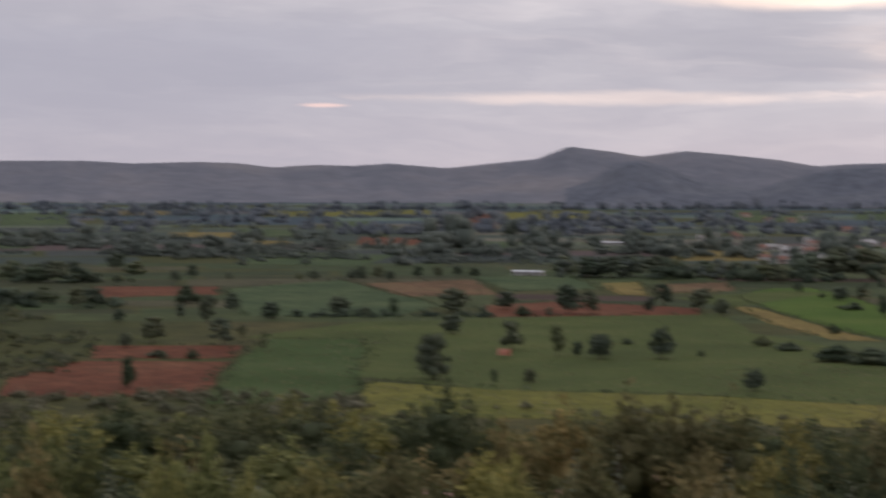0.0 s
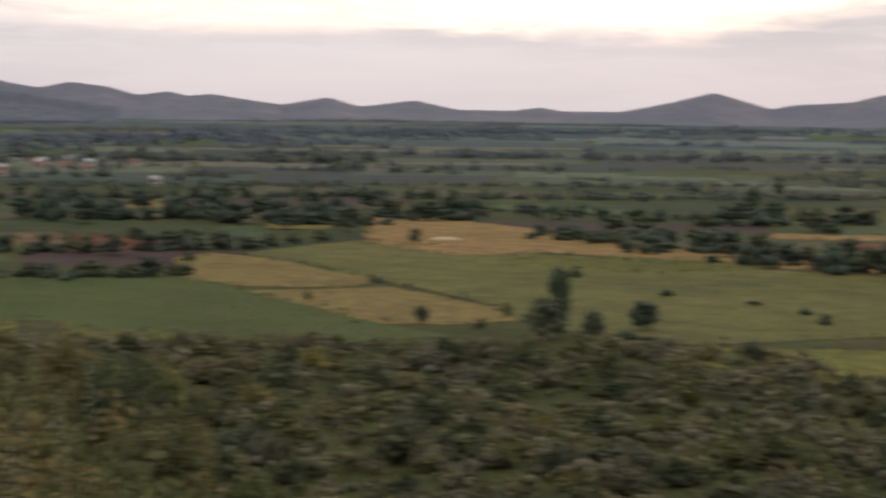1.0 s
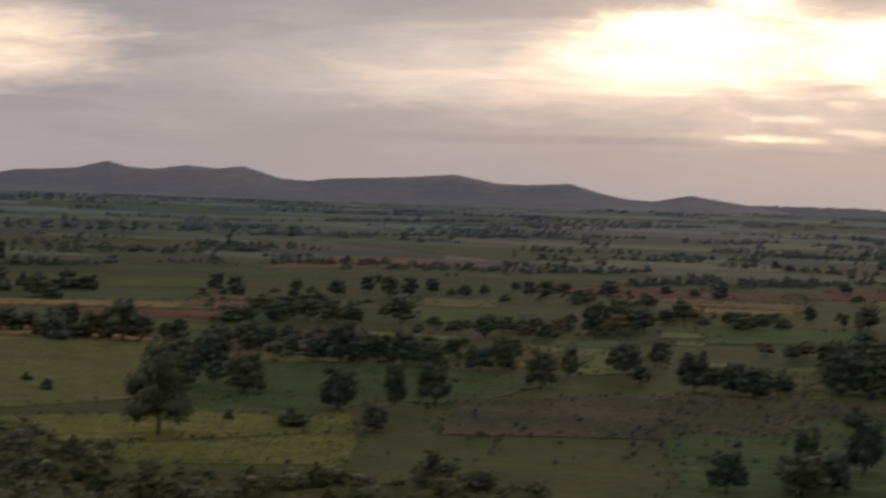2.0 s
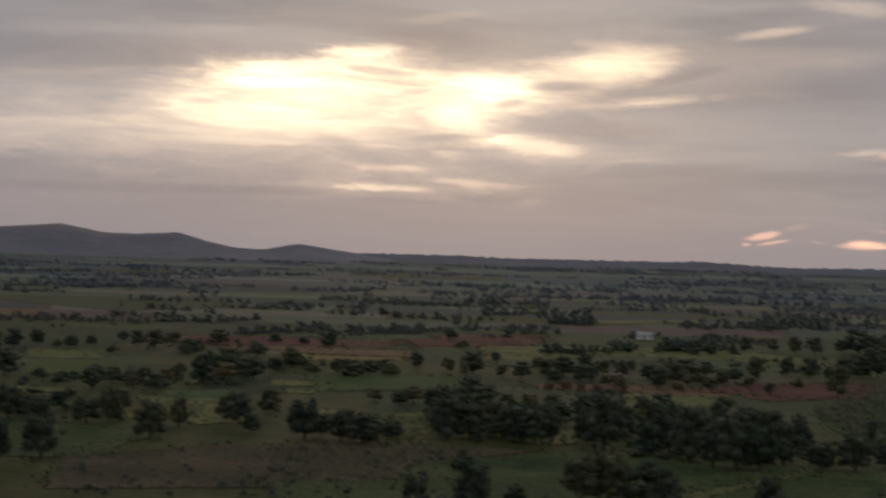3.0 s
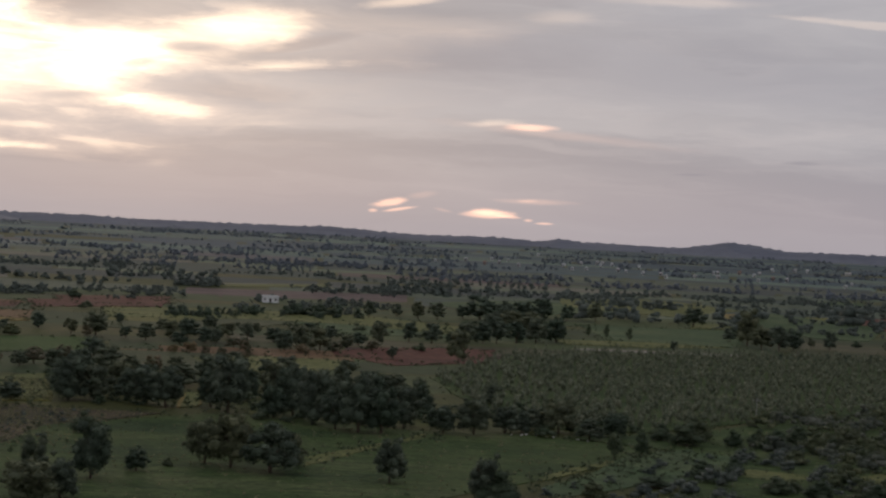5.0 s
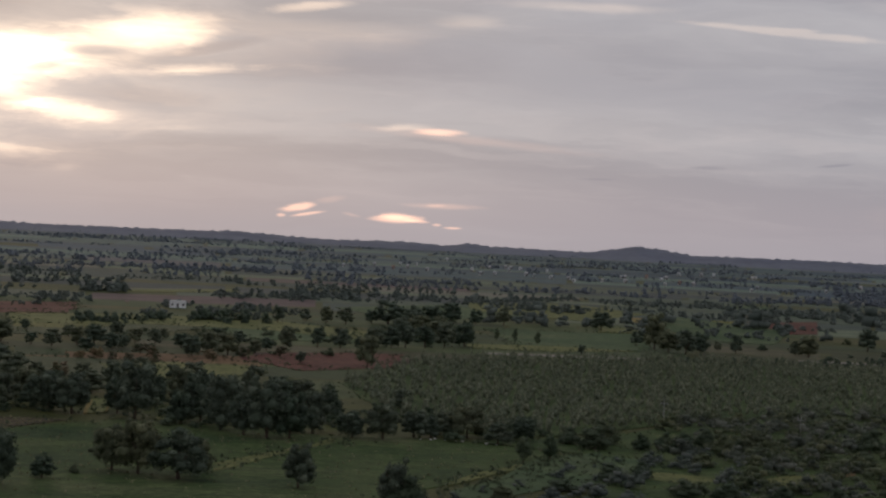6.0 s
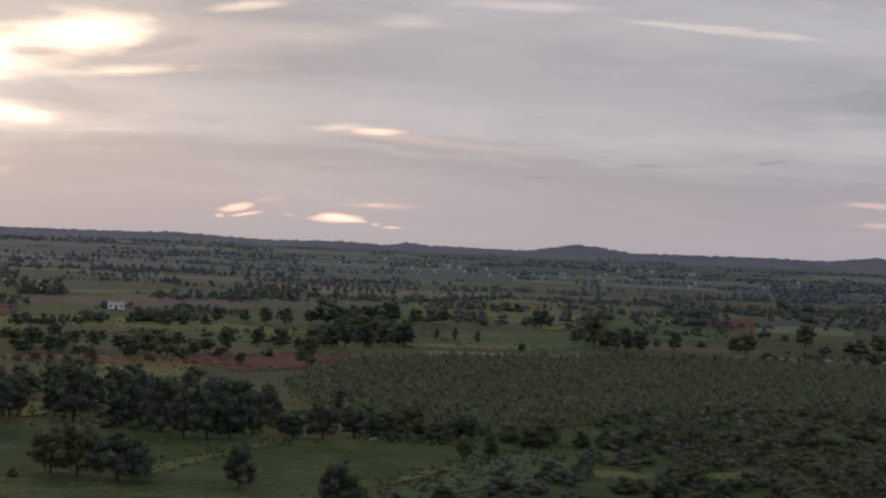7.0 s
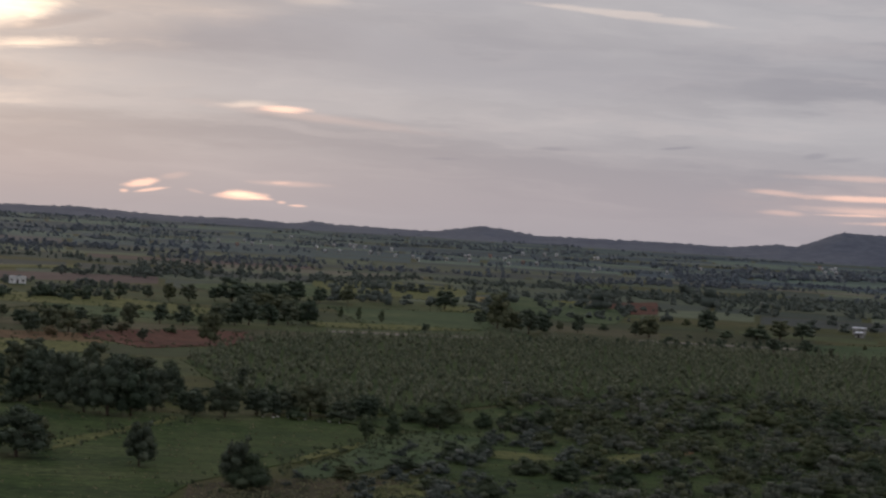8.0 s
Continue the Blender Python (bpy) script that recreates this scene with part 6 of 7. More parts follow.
far_belt(-80, 1119, -62, 1127, 4, 8.0)
far_tree(FAR_RNG, 300, 1087, 6.4, 9.8)
far_tree(FAR_RNG, 197, 1116, 5.1, 13.1)
far_tree(FAR_RNG, 191, 1123, 3.9, 8.6)
far_tree(FAR_RNG, 384, 1075, 7.1, 11.6)
far_tree(FAR_RNG, -471, 1055, 3.9, 6.7)
far_tree(FAR_RNG, 363, 1108, 13.0, 18.2)
far_tree(FAR_RNG, -336, 1137, 5.4, 2.7)
far_tree(FAR_RNG, 351, 1140, 4.7, 8.3)
far_tree(FAR_RNG, -466, 1101, 4.7, 3.5)
far_tree(FAR_RNG, 238, 1176, 8.5, 6.2)
far_tree(FAR_RNG, 298, 1179, 6.9, 10.5)
far_tree(FAR_RNG, 393, 1151, 6.2, 9.8)
far_tree(FAR_RNG, 374, 1164, 8.3, 10.6)
far_tree(FAR_RNG, -510, 1113, 9.7, 5.7)
far_tree(FAR_RNG, -319, 1201, 4.9, 3.6)
far_tree(FAR_RNG, 362, 1207, 7.1, 7.3)
far_tree(FAR_RNG, 429, 1361, 8.1, 16.5)
far_tree(FAR_RNG, -469, 1351, 7.3, 4.5)
far_tree(FAR_RNG, -353, 1394, 4.9, 4.2)
far_tree(FAR_RNG, -569, 1353, 9.1, 9.3)
far_tree(FAR_RNG, -496, 1389, 6.7, 8.5)
far_tree(FAR_RNG, -482, 1458, 6.1, 8.0)
far_belt(-165, 864, -127, 938, 32, 2.8)
far_belt(-61, 781, -27, 826, 17, 3.6)
far_belt(-29, 814, 16, 846, 13, 4.7)
far_belt(-39, 867, 6, 929, 28, 3.1)
far_belt(-134, 1214, -93, 1262, 17, 4.2)
far_belt(-139, 935, -76, 1039, 54, 2.5)
far_belt(-12, 1112, 74, 1175, 26, 4.5)
far_belt(28, 1216, 150, 1257, 29, 4.9)
far_belt(145, 1214, 243, 1400, 60, 3.7)
far_belt(-123, 648, -97, 651, 11, 2.6)
far_belt(143, 1145, 252, 1191, 43, 3.0)
far_belt(83, 1634, 203, 1707, 41, 3.8)
far_belt(6, 929, 33, 947, 15, 2.4)
far_belt(-274, 1430, -219, 1489, 27, 3.4)
far_belt(-196, 1387, -111, 1503, 55, 2.9)
far_belt(-180, 1674, -79, 1731, 33, 3.9)
far_belt(-56, 1412, 8, 1440, 19, 4.0)
far_belt(-88, 1711, 40, 1812, 40, 4.5)
far_belt(55, 1975, 171, 2024, 28, 5.1)
far_belt(-394, 907, -345, 946, 28, 2.5)
far_belt(-331, 908, -278, 940, 25, 2.8)
far_belt(-272, 921, -225, 1009, 36, 3.1)
far_belt(-201, 846, -171, 928, 31, 3.1)
far_belt(-160, 897, -133, 962, 21, 3.7)
far_belt(-182, 526, -172, 540, 10, 2.0)
far_belt(-298, 630, -284, 645, 7, 3.2)
far_belt(-605, 1370, -527, 1551, 60, 3.1)
far_belt(-503, 1553, -389, 1738, 60, 3.4)
far_belt(-775, 1890, -681, 2204, 60, 4.3)
far_belt(-266, 1223, -210, 1277, 27, 3.2)
far_belt(-486, 1024, -459, 1048, 15, 2.6)
far_belt(-635, 2056, -465, 2389, 60, 4.5)
far_belt(-351, 1680, -288, 1745, 25, 3.9)
far_belt(-705, 1485, -654, 1597, 36, 3.8)
far_belt(431, 1156, 507, 1191, 16, 5.7)
far_belt(309, 1221, 510, 1368, 60, 4.6)
far_belt(376, 1507, 555, 1629, 43, 5.6)
far_belt(599, 1935, 958, 2256, 60, 7.6)
far_belt(266, 1356, 352, 1394, 29, 3.6)
far_belt(429, 1258, 591, 1390, 60, 3.6)
far_belt(662, 2180, 1063, 2639, 60, 6.5)
far_belt(250, 723, 288, 740, 21, 2.2)
far_belt(151, 679, 251, 733, 60, 2.0)

tree(-206.4, 268.3, 6.9, 5.7, "round")
tree(-192.6, 279.6, 1.0, 4.8, "bush")
tree(-202.2, 276.4, 4.8, 4.3, "round")
tree(-197.7, 280.1, 1.4, 4.8, "bush")
tree(-226.1, 274.7, 1.6, 2.2, "bush")
tree(-203.9, 293.5, 5.3, 5.5, "round")
tree(-238.1, 272.4, 3.3, 2.8, "round")
tree(-234.3, 292.3, 2.9, 1.5, "tall")
tree(-185.3, 325.8, 2.2, 2.8, "bush")
tree(-327.6, 207.9, 4.5, 4.3, "round")
tree(-379.1, 98.2, 6.0, 3.3, "tall")
tree(-197.2, 339.0, 1.6, 2.6, "bush")
tree(-358.2, 166.9, 3.3, 1.4, "tall")
tree(-357.6, 174.4, 3.1, 2.6, "round")
tree(-279.4, 285.0, 2.7, 1.4, "tall")
tree(-373.4, 160.0, 9.4, 7.7, "round")
tree(-214.7, 348.7, 0.9, 3.5, "bush")
tree(-237.2, 350.2, 1.6, 3.0, "bush")
tree(-300.3, 328.0, 1.1, 4.0, "bush")
tree(-367.4, 263.2, 3.7, 9.2, "bush")
tree(-402.4, 214.1, 5.7, 6.0, "round")
tree(-346.7, 296.2, 3.0, 6.5, "bush")
tree(-343.8, 299.6, 4.5, 5.8, "round")
tree(-352.1, 290.0, 3.8, 7.0, "bush")
tree(-361.1, 279.5, 3.3, 5.8, "bush")
tree(-438.5, 128.4, 2.5, 3.0, "bush")
tree(-376.1, 260.2, 3.8, 10.5, "bush")
tree(-341.2, 304.9, 3.0, 4.7, "bush")
tree(-397.1, 227.3, 7.3, 6.2, "round")
tree(-411.4, 207.8, 7.6, 4.0, "tall")
tree(-409.7, 212.1, 3.8, 2.6, "round")
tree(-445.7, 122.4, 1.7, 5.9, "bush")
tree(-364.4, 286.9, 2.5, 7.0, "bush")
tree(-277.6, 371.9, 2.8, 4.2, "bush")
tree(-399.0, 238.6, 1.6, 1.7, "bush")
tree(-451.3, 149.8, 4.7, 1.7, "tall")
tree(-432.3, 205.9, 7.1, 6.3, "round")
tree(-406.1, 267.2, 2.1, 7.4, "bush")
tree(-474.7, 122.2, 3.5, 4.0, "round")
tree(-470.8, 145.7, 6.8, 7.0, "round")
tree(-235.5, 435.2, 6.8, 6.2, "round")
tree(-436.8, 240.0, 1.6, 3.1, "bush")
tree(-419.8, 268.8, 2.7, 5.5, "bush")
tree(-243.5, 438.4, 8.2, 6.3, "round")
tree(-371.6, 336.7, 2.5, 3.8, "bush")
tree(-485.6, 132.0, 6.6, 6.2, "round")
tree(-250.7, 442.8, 6.4, 6.4, "round")
tree(-264.9, 444.7, 5.7, 6.6, "round")
tree(-493.0, 157.9, 3.4, 2.6, "round")
tree(-397.7, 334.0, 5.7, 6.6, "round")
tree(-261.0, 449.4, 4.8, 6.6, "round")
tree(-483.7, 212.9, 5.8, 6.2, "round")
tree(-409.7, 334.6, 4.4, 6.7, "bush")
tree(-277.9, 452.1, 7.3, 8.1, "round")
tree(-288.2, 454.6, 7.4, 8.2, "round")
tree(-399.5, 363.0, 5.9, 6.9, "round")
tree(-396.2, 370.3, 5.0, 6.9, "round")
tree(-391.4, 376.2, 3.6, 6.3, "bush")
tree(-406.4, 361.0, 5.3, 7.0, "round")
tree(-447.7, 309.1, 2.7, 4.4, "bush")
tree(-395.2, 388.5, 3.4, 5.6, "bush")
tree(-428.5, 368.1, 4.7, 5.7, "round")
tree(-317.1, 467.7, 5.6, 7.2, "round")
tree(-399.1, 401.3, 3.1, 5.7, "bush")
tree(-374.2, 425.1, 4.6, 3.9, "round")
tree(-311.9, 474.2, 6.2, 5.8, "round")
tree(-308.8, 478.1, 6.2, 7.2, "round")
tree(-548.6, 165.3, 8.1, 6.4, "round")
tree(-402.1, 415.9, 3.2, 5.9, "bush")
tree(-336.2, 472.5, 4.8, 7.4, "bush")
tree(-562.4, 142.8, 3.8, 3.9, "round")
tree(-330.9, 479.2, 3.9, 5.9, "bush")
tree(-344.3, 469.8, 4.2, 7.4, "bush")
tree(-557.7, 187.4, 5.1, 6.6, "round")
tree(-567.4, 162.7, 4.6, 3.6, "round")
tree(-357.0, 472.9, 3.9, 7.0, "bush")
tree(-552.2, 215.2, 3.3, 3.6, "round")
tree(-556.2, 225.7, 5.6, 3.3, "tall")
tree(-542.0, 261.9, 3.3, 6.2, "bush")
tree(-567.0, 212.1, 5.8, 7.4, "round")
tree(-517.7, 316.9, 5.5, 5.3, "round")
tree(-541.4, 284.7, 7.4, 6.9, "round")
tree(-546.3, 279.4, 9.1, 7.8, "round")
tree(-497.6, 361.1, 6.8, 3.8, "tall")
tree(-377.1, 487.9, 2.7, 6.9, "bush")
tree(-423.7, 449.5, 8.1, 9.4, "round")
tree(-566.4, 250.3, 7.5, 10.7, "round")
tree(-594.1, 186.7, 5.8, 4.8, "round")
tree(-544.2, 307.0, 4.5, 4.8, "round")
tree(-444.7, 444.6, 7.3, 9.0, "round")
tree(-543.2, 324.7, 7.3, 8.0, "round")
tree(-573.2, 271.0, 5.9, 7.4, "round")
tree(-625.3, 145.1, 7.1, 6.5, "round")
tree(-318.9, 562.6, 5.3, 8.2, "bush")
tree(-530.4, 373.2, 2.5, 9.2, "bush")
tree(-379.3, 529.9, 4.7, 8.3, "bush")
tree(-505.1, 412.5, 8.9, 9.9, "round")
tree(-373.5, 537.5, 5.0, 8.4, "bush")
tree(-637.7, 153.6, 6.1, 8.4, "round")
tree(-475.5, 451.9, 7.2, 10.0, "round")
tree(-329.8, 570.9, 7.3, 10.0, "round")
tree(-457.5, 475.8, 7.3, 8.4, "round")
tree(-573.0, 328.5, 7.3, 7.7, "round")
tree(-641.5, 185.9, 6.2, 10.2, "bush")
tree(-369.1, 567.7, 4.5, 8.6, "bush")
tree(-664.6, 143.8, 5.6, 10.4, "bush")
tree(-668.3, 134.1, 4.8, 10.4, "bush")
tree(-541.4, 415.7, 7.5, 10.4, "round")
tree(-447.5, 515.5, 6.8, 9.7, "round")
tree(-523.6, 439.8, 6.8, 9.8, "round")
tree(-510.1, 458.2, 7.6, 10.5, "round")
tree(-494.0, 480.1, 7.6, 10.5, "round")
tree(-545.2, 432.9, 9.6, 10.6, "round")
tree(-465.8, 518.6, 6.5, 8.9, "round")
tree(-573.2, 398.2, 5.1, 6.1, "round")
tree(-370.7, 591.4, 7.7, 10.6, "round")
tree(-570.6, 405.0, 5.5, 5.4, "round")
tree(-514.4, 475.2, 7.7, 10.6, "round")
tree(-453.8, 534.9, 7.7, 8.9, "round")
tree(-589.8, 402.0, 2.7, 2.9, "bush")
tree(-342.9, 628.5, 4.8, 9.1, "bush")
tree(-372.4, 616.6, 7.1, 9.2, "round")
tree(-558.3, 482.2, 7.3, 9.4, "round")
tree(-617.4, 410.4, 4.5, 4.1, "round")
tree(-521.9, 533.6, 7.4, 10.6, "round")
tree(-509.4, 551.2, 7.5, 10.6, "round")
tree(-397.5, 642.0, 10.4, 5.7, "tall")
tree(-778.2, 220.8, 4.8, 4.5, "round")
tree(-790.6, 188.1, 5.3, 7.5, "round")
tree(-794.9, 176.5, 8.9, 10.4, "round")
tree(-798.1, 168.1, 7.7, 12.4, "bush")
tree(-683.6, 445.5, 8.1, 10.4, "round")
tree(-764.9, 296.0, 6.3, 5.0, "round")
tree(-760.8, 306.9, 4.5, 4.1, "round")
tree(-795.2, 202.0, 2.7, 5.5, "bush")
tree(-775.1, 296.2, 4.6, 6.3, "round")
tree(-780.9, 280.9, 4.1, 5.5, "round")
tree(-771.4, 306.1, 5.9, 5.1, "round")
tree(-783.0, 275.4, 2.7, 3.0, "bush")
tree(-793.2, 248.0, 3.2, 2.6, "round")
tree(-824.6, 164.4, 7.9, 12.8, "bush")
tree(-779.4, 327.3, 5.1, 4.3, "round")
tree(-812.8, 238.0, 6.0, 5.6, "round")
tree(-714.6, 457.3, 8.4, 12.9, "bush")
tree(-754.0, 395.0, 9.3, 13.0, "round")
tree(-750.6, 404.1, 9.4, 13.0, "round")
tree(-703.7, 486.5, 14.1, 17.4, "round")
tree(-785.9, 339.3, 4.7, 4.3, "round")
tree(-782.9, 347.2, 4.8, 5.2, "round")
tree(-698.6, 500.0, 14.2, 17.5, "round")
tree(-731.9, 454.1, 7.1, 13.1, "bush")
tree(-840.2, 193.9, 7.1, 6.6, "round")
tree(-756.4, 418.2, 9.5, 13.2, "round")
tree(-752.9, 427.4, 9.5, 13.2, "round")
tree(-789.9, 358.4, 3.8, 6.6, "bush")
tree(-745.2, 448.1, 7.2, 13.3, "bush")
tree(-758.8, 442.0, 8.7, 13.4, "bush")
tree(-729.6, 489.8, 10.7, 15.7, "round")
tree(-856.8, 225.2, 5.8, 11.3, "bush")
tree(-790.8, 402.9, 8.2, 13.6, "bush")
tree(-462.2, 769.6, 9.9, 5.0, "tall")
tree(-898.9, 227.0, 8.1, 9.4, "round")
far_tree(FAR_RNG, -1745, 405, 13.0, 19.0)
far_tree(FAR_RNG, -1886, 567, 13.0, 19.0)
far_tree(FAR_RNG, -1802, 594, 12.9, 16.1)
far_tree(FAR_RNG, -1864, 641, 11.2, 14.5)
far_tree(FAR_RNG, -2111, 797, 11.5, 12.8)
far_tree(FAR_RNG, -1705, 608, 7.2, 19.0)
far_tree(FAR_RNG, -1698, 630, 8.2, 19.0)
far_tree(FAR_RNG, -1505, 592, 8.2, 18.3)
far_tree(FAR_RNG, -1449, 599, 7.1, 19.0)
far_tree(FAR_RNG, -1751, 759, 13.0, 18.4)
far_tree(FAR_RNG, -1321, 284, 11.5, 15.3)
far_tree(FAR_RNG, -1258, 281, 7.3, 11.0)
far_tree(FAR_RNG, -1200, 280, 9.1, 7.0)
far_tree(FAR_RNG, -1192, 305, 7.0, 17.4)
far_tree(FAR_RNG, -1138, 304, 10.7, 9.3)
far_tree(FAR_RNG, -1197, 290, 5.6, 17.4)
far_tree(FAR_RNG, -1133, 320, 7.3, 13.3)
far_tree(FAR_RNG, -1599, 416, 6.6, 16.8)
far_tree(FAR_RNG, -1605, 398, 4.7, 9.4)
far_tree(FAR_RNG, -1006, 289, 10.1, 10.7)
far_tree(FAR_RNG, -927, 297, 3.9, 6.6)
far_tree(FAR_RNG, -930, 330, 2.8, 7.3)
far_tree(FAR_RNG, -901, 368, 11.0, 13.8)
far_tree(FAR_RNG, -1071, 468, 13.0, 13.2)
far_tree(FAR_RNG, -1124, 500, 10.5, 13.9)
far_tree(FAR_RNG, -1214, 597, 13.0, 19.0)
far_tree(FAR_RNG, -1104, 558, 12.6, 17.5)
far_tree(FAR_RNG, -1710, 889, 13.0, 16.4)
far_tree(FAR_RNG, -1747, 934, 11.2, 11.2)
far_tree(FAR_RNG, -1763, 965, 13.0, 17.1)
far_tree(FAR_RNG, -1805, 1004, 11.7, 14.0)
far_tree(FAR_RNG, -1690, 801, 7.4, 19.0)
far_tree(FAR_RNG, -1021, 495, 9.6, 12.9)
far_tree(FAR_RNG, -955, 549, 10.6, 18.7)
far_tree(FAR_RNG, -1094, 585, 11.9, 19.0)
far_tree(FAR_RNG, -1042, 580, 10.1, 16.9)
far_tree(FAR_RNG, -1115, 662, 5.9, 14.7)
far_tree(FAR_RNG, -1050, 647, 8.4, 14.0)

far_belt(-536, 402, -507, 451, 9, 7.6)
far_belt(-515, 457, -438, 472, 12, 7.5)
far_belt(-473, 509, -440, 537, 9, 5.9)
far_belt(-470, 574, -378, 582, 30, 3.7)
far_belt(-378, 582, -331, 623, 11, 6.7)
far_belt(-375, 482, -334, 478, 14, 3.4)
far_belt(-325, 465, -290, 461, 8, 5.4)
far_belt(-284, 451, -233, 438, 11, 5.8)
far_belt(-425, 319, -393, 374, 19, 4.0)
far_belt(-364, 273, -341, 305, 18, 2.6)
far_belt(-650, 488, -577, 642, 47, 4.3)
far_belt(-560, 623, -428, 803, 71, 3.7)
far_belt(-711, 632, -497, 932, 110, 2.8)
far_belt(-752, 564, -679, 638, 38, 3.2)
far_belt(-771, 393, -672, 489, 20, 8.2)
far_belt(-1054, 515, -976, 569, 14, 7.8)
far_belt(-831, 541, -812, 591, 8, 7.9)
far_belt(-798, 155, -785, 190, 7, 6.0)
far_belt(-667, 129, -625, 153, 13, 4.5)
far_belt(-1211, 384, -1127, 458, 31, 4.2)
far_belt(-1682, 608, -1428, 609, 53, 5.7)
far_belt(-2725, 528, -2434, 1769, 110, 11.0)
far_belt(-3558, 690, -3616, 1591, 97, 11.0)
far_belt(-3616, 1591, -3398, 2469, 97, 11.0)
far_belt(-1183, 297, -1159, 368, 18, 4.8)
far_belt(-546, 252, -540, 267, 6, 3.4)
far_belt(-568, 195, -550, 235, 26, 2.0)

tree(104.2, 386.6, 5.0, 4.2, "bush")
tree(126.1, 408.3, 2.9, 2.6, "bush")
tree(131.3, 396.6, 5.1, 6.2, "bush")
tree(148.4, 412.5, 5.0, 8.7, "bush")
tree(102.3, 370.7, 2.6, 6.7, "bush")
tree(65.2, 332.9, 3.0, 4.8, "bush")
tree(71.7, 337.9, 3.0, 4.0, "bush")
tree(54.3, 316.6, 2.0, 5.5, "bush")
tree(42.4, 299.6, 2.7, 4.4, "bush")
tree(74.0, 314.7, 3.0, 5.5, "bush")
tree(61.6, 286.7, 3.3, 5.1, "bush")
tree(120.7, 367.9, 3.2, 6.8, "bush")
tree(79.3, 309.5, 3.2, 5.5, "bush")
tree(87.5, 305.3, 3.5, 5.5, "bush")
tree(95.5, 301.1, 4.0, 4.8, "bush")
tree(119.4, 334.8, 3.9, 5.3, "bush")
tree(132.4, 338.5, 4.6, 5.5, "bush")
tree(151.0, 368.9, 4.4, 7.0, "bush")
tree(134.4, 317.6, 4.9, 6.0, "bush")
tree(152.7, 398.1, 4.2, 6.3, "bush")
tree(166.4, 413.7, 4.4, 6.7, "bush")
tree(105.7, 303.7, 3.9, 4.8, "bush")
tree(54.1, 291.8, 2.2, 4.3, "bush")
tree(87.1, 358.5, 2.6, 5.5, "bush")

tree(-207.9, 270.3, 7.3, 7.0, "round")
tree(-209.4, 276.3, 12.0, 3.9, "tall")

# ---- scrub of the hillside ----

def twig_shrub(i, twigs, per, size, leaf, upright):
    """A shrub a metre high and wide: bent twigs from the base, leaves along their outer part."""
    rng = np.random.default_rng(900 + i)
    # the twigs stand in a few sprays of unlike length
    n = 9
    sa, sz, sl = rng.uniform(0, 6.28, n), rng.uniform(0.25, 1.0, n) ** (0.6 if upright else 0.9), rng.uniform(0.62, 1.12, n)
    pick = rng.integers(0, n, twigs)
    loose = rng.random(twigs) < 0.3
    a = np.where(loose, rng.uniform(0, 6.28, twigs), sa[pick] + rng.normal(0, 0.35, twigs))
    tip_z = np.clip(np.where(loose, rng.uniform(0.2, 0.8, twigs), sz[pick] * sl[pick] + rng.normal(0, 0.10, twigs)), 0.12, 1.1)
    r = (0.54 if not upright else 0.40) * np.sqrt(np.clip(1.05 - np.minimum(tip_z, 1) ** 2, 0.06, 1)) * sl[pick] * rng.uniform(0.6, 1.1, twigs)
    tip = np.column_stack([r * np.cos(a), r * np.sin(a), tip_z])
    f = rng.uniform(0.35, 1.0, (twigs, per)) ** 0.8
    bow = f ** (1.0 + 0.7 * upright)
    P = np.stack([tip[:, None, 0] * bow, tip[:, None, 1] * bow, tip[:, None, 2] * f ** 0.75], -1)
    P += rng.normal(0, 0.022, P.shape)
    P[..., 2] = np.maximum(P[..., 2], 0.02)
    way = np.repeat(tip[:, None, :] * np.array([1, 1, 0.8]), per, 1) + np.array([0, 0, 0.15])
    way /= np.linalg.norm(way, axis=2, keepdims=True)
    P, way = P.reshape(-1, 3), way.reshape(-1, 3)
    V, F = leaf_quads(rng, P, size * rng.uniform(0.6, 1.4, len(P)), way * 0.9)
    # close inner foliage behind the outer sprays
    mid = [(t[0] * 0.55, t[1] * 0.55, max(0.16, t[2] * 0.58), rng.uniform(0.13, 0.20)) for t in tip[::max(1, twigs // 14)]]
    V, F = join_np((V, F), leaf_masses(rng, mid, 2, 1.0, 0.8))
    fol = mesh_np("foliage", V, F, [LEAF[leaf]])
    bm = bmesh.new()
    for k in range(9):
        limb(bm, (0, 0, -0.03), tuple(tip[k] * 0.8), 0.011, 0.003, 5)
    stem = bpy.data.meshes.new("stem")
    bm.to_mesh(stem)
    bm.free()
    stem.materials.append(BARK)
    return fol, stem


def shrub(x, y, h, w, shape, label, name="shrub", group="shrubs on the hillside"):
    fol, stem = shape
    ob = tagged(new(name), label, "shrub", group)
    ob.matrix_basis = Matrix.Translation((x, y, ground_z(x, y))) @ Matrix.Rotation(x * 3.7 + y, 4, "Z") @ Matrix.Diagonal((w, w, h, 1))
    for nm, me in (("foliage", fol), ("stem", stem)):
        o = new(nm, me)
        o.parent = ob


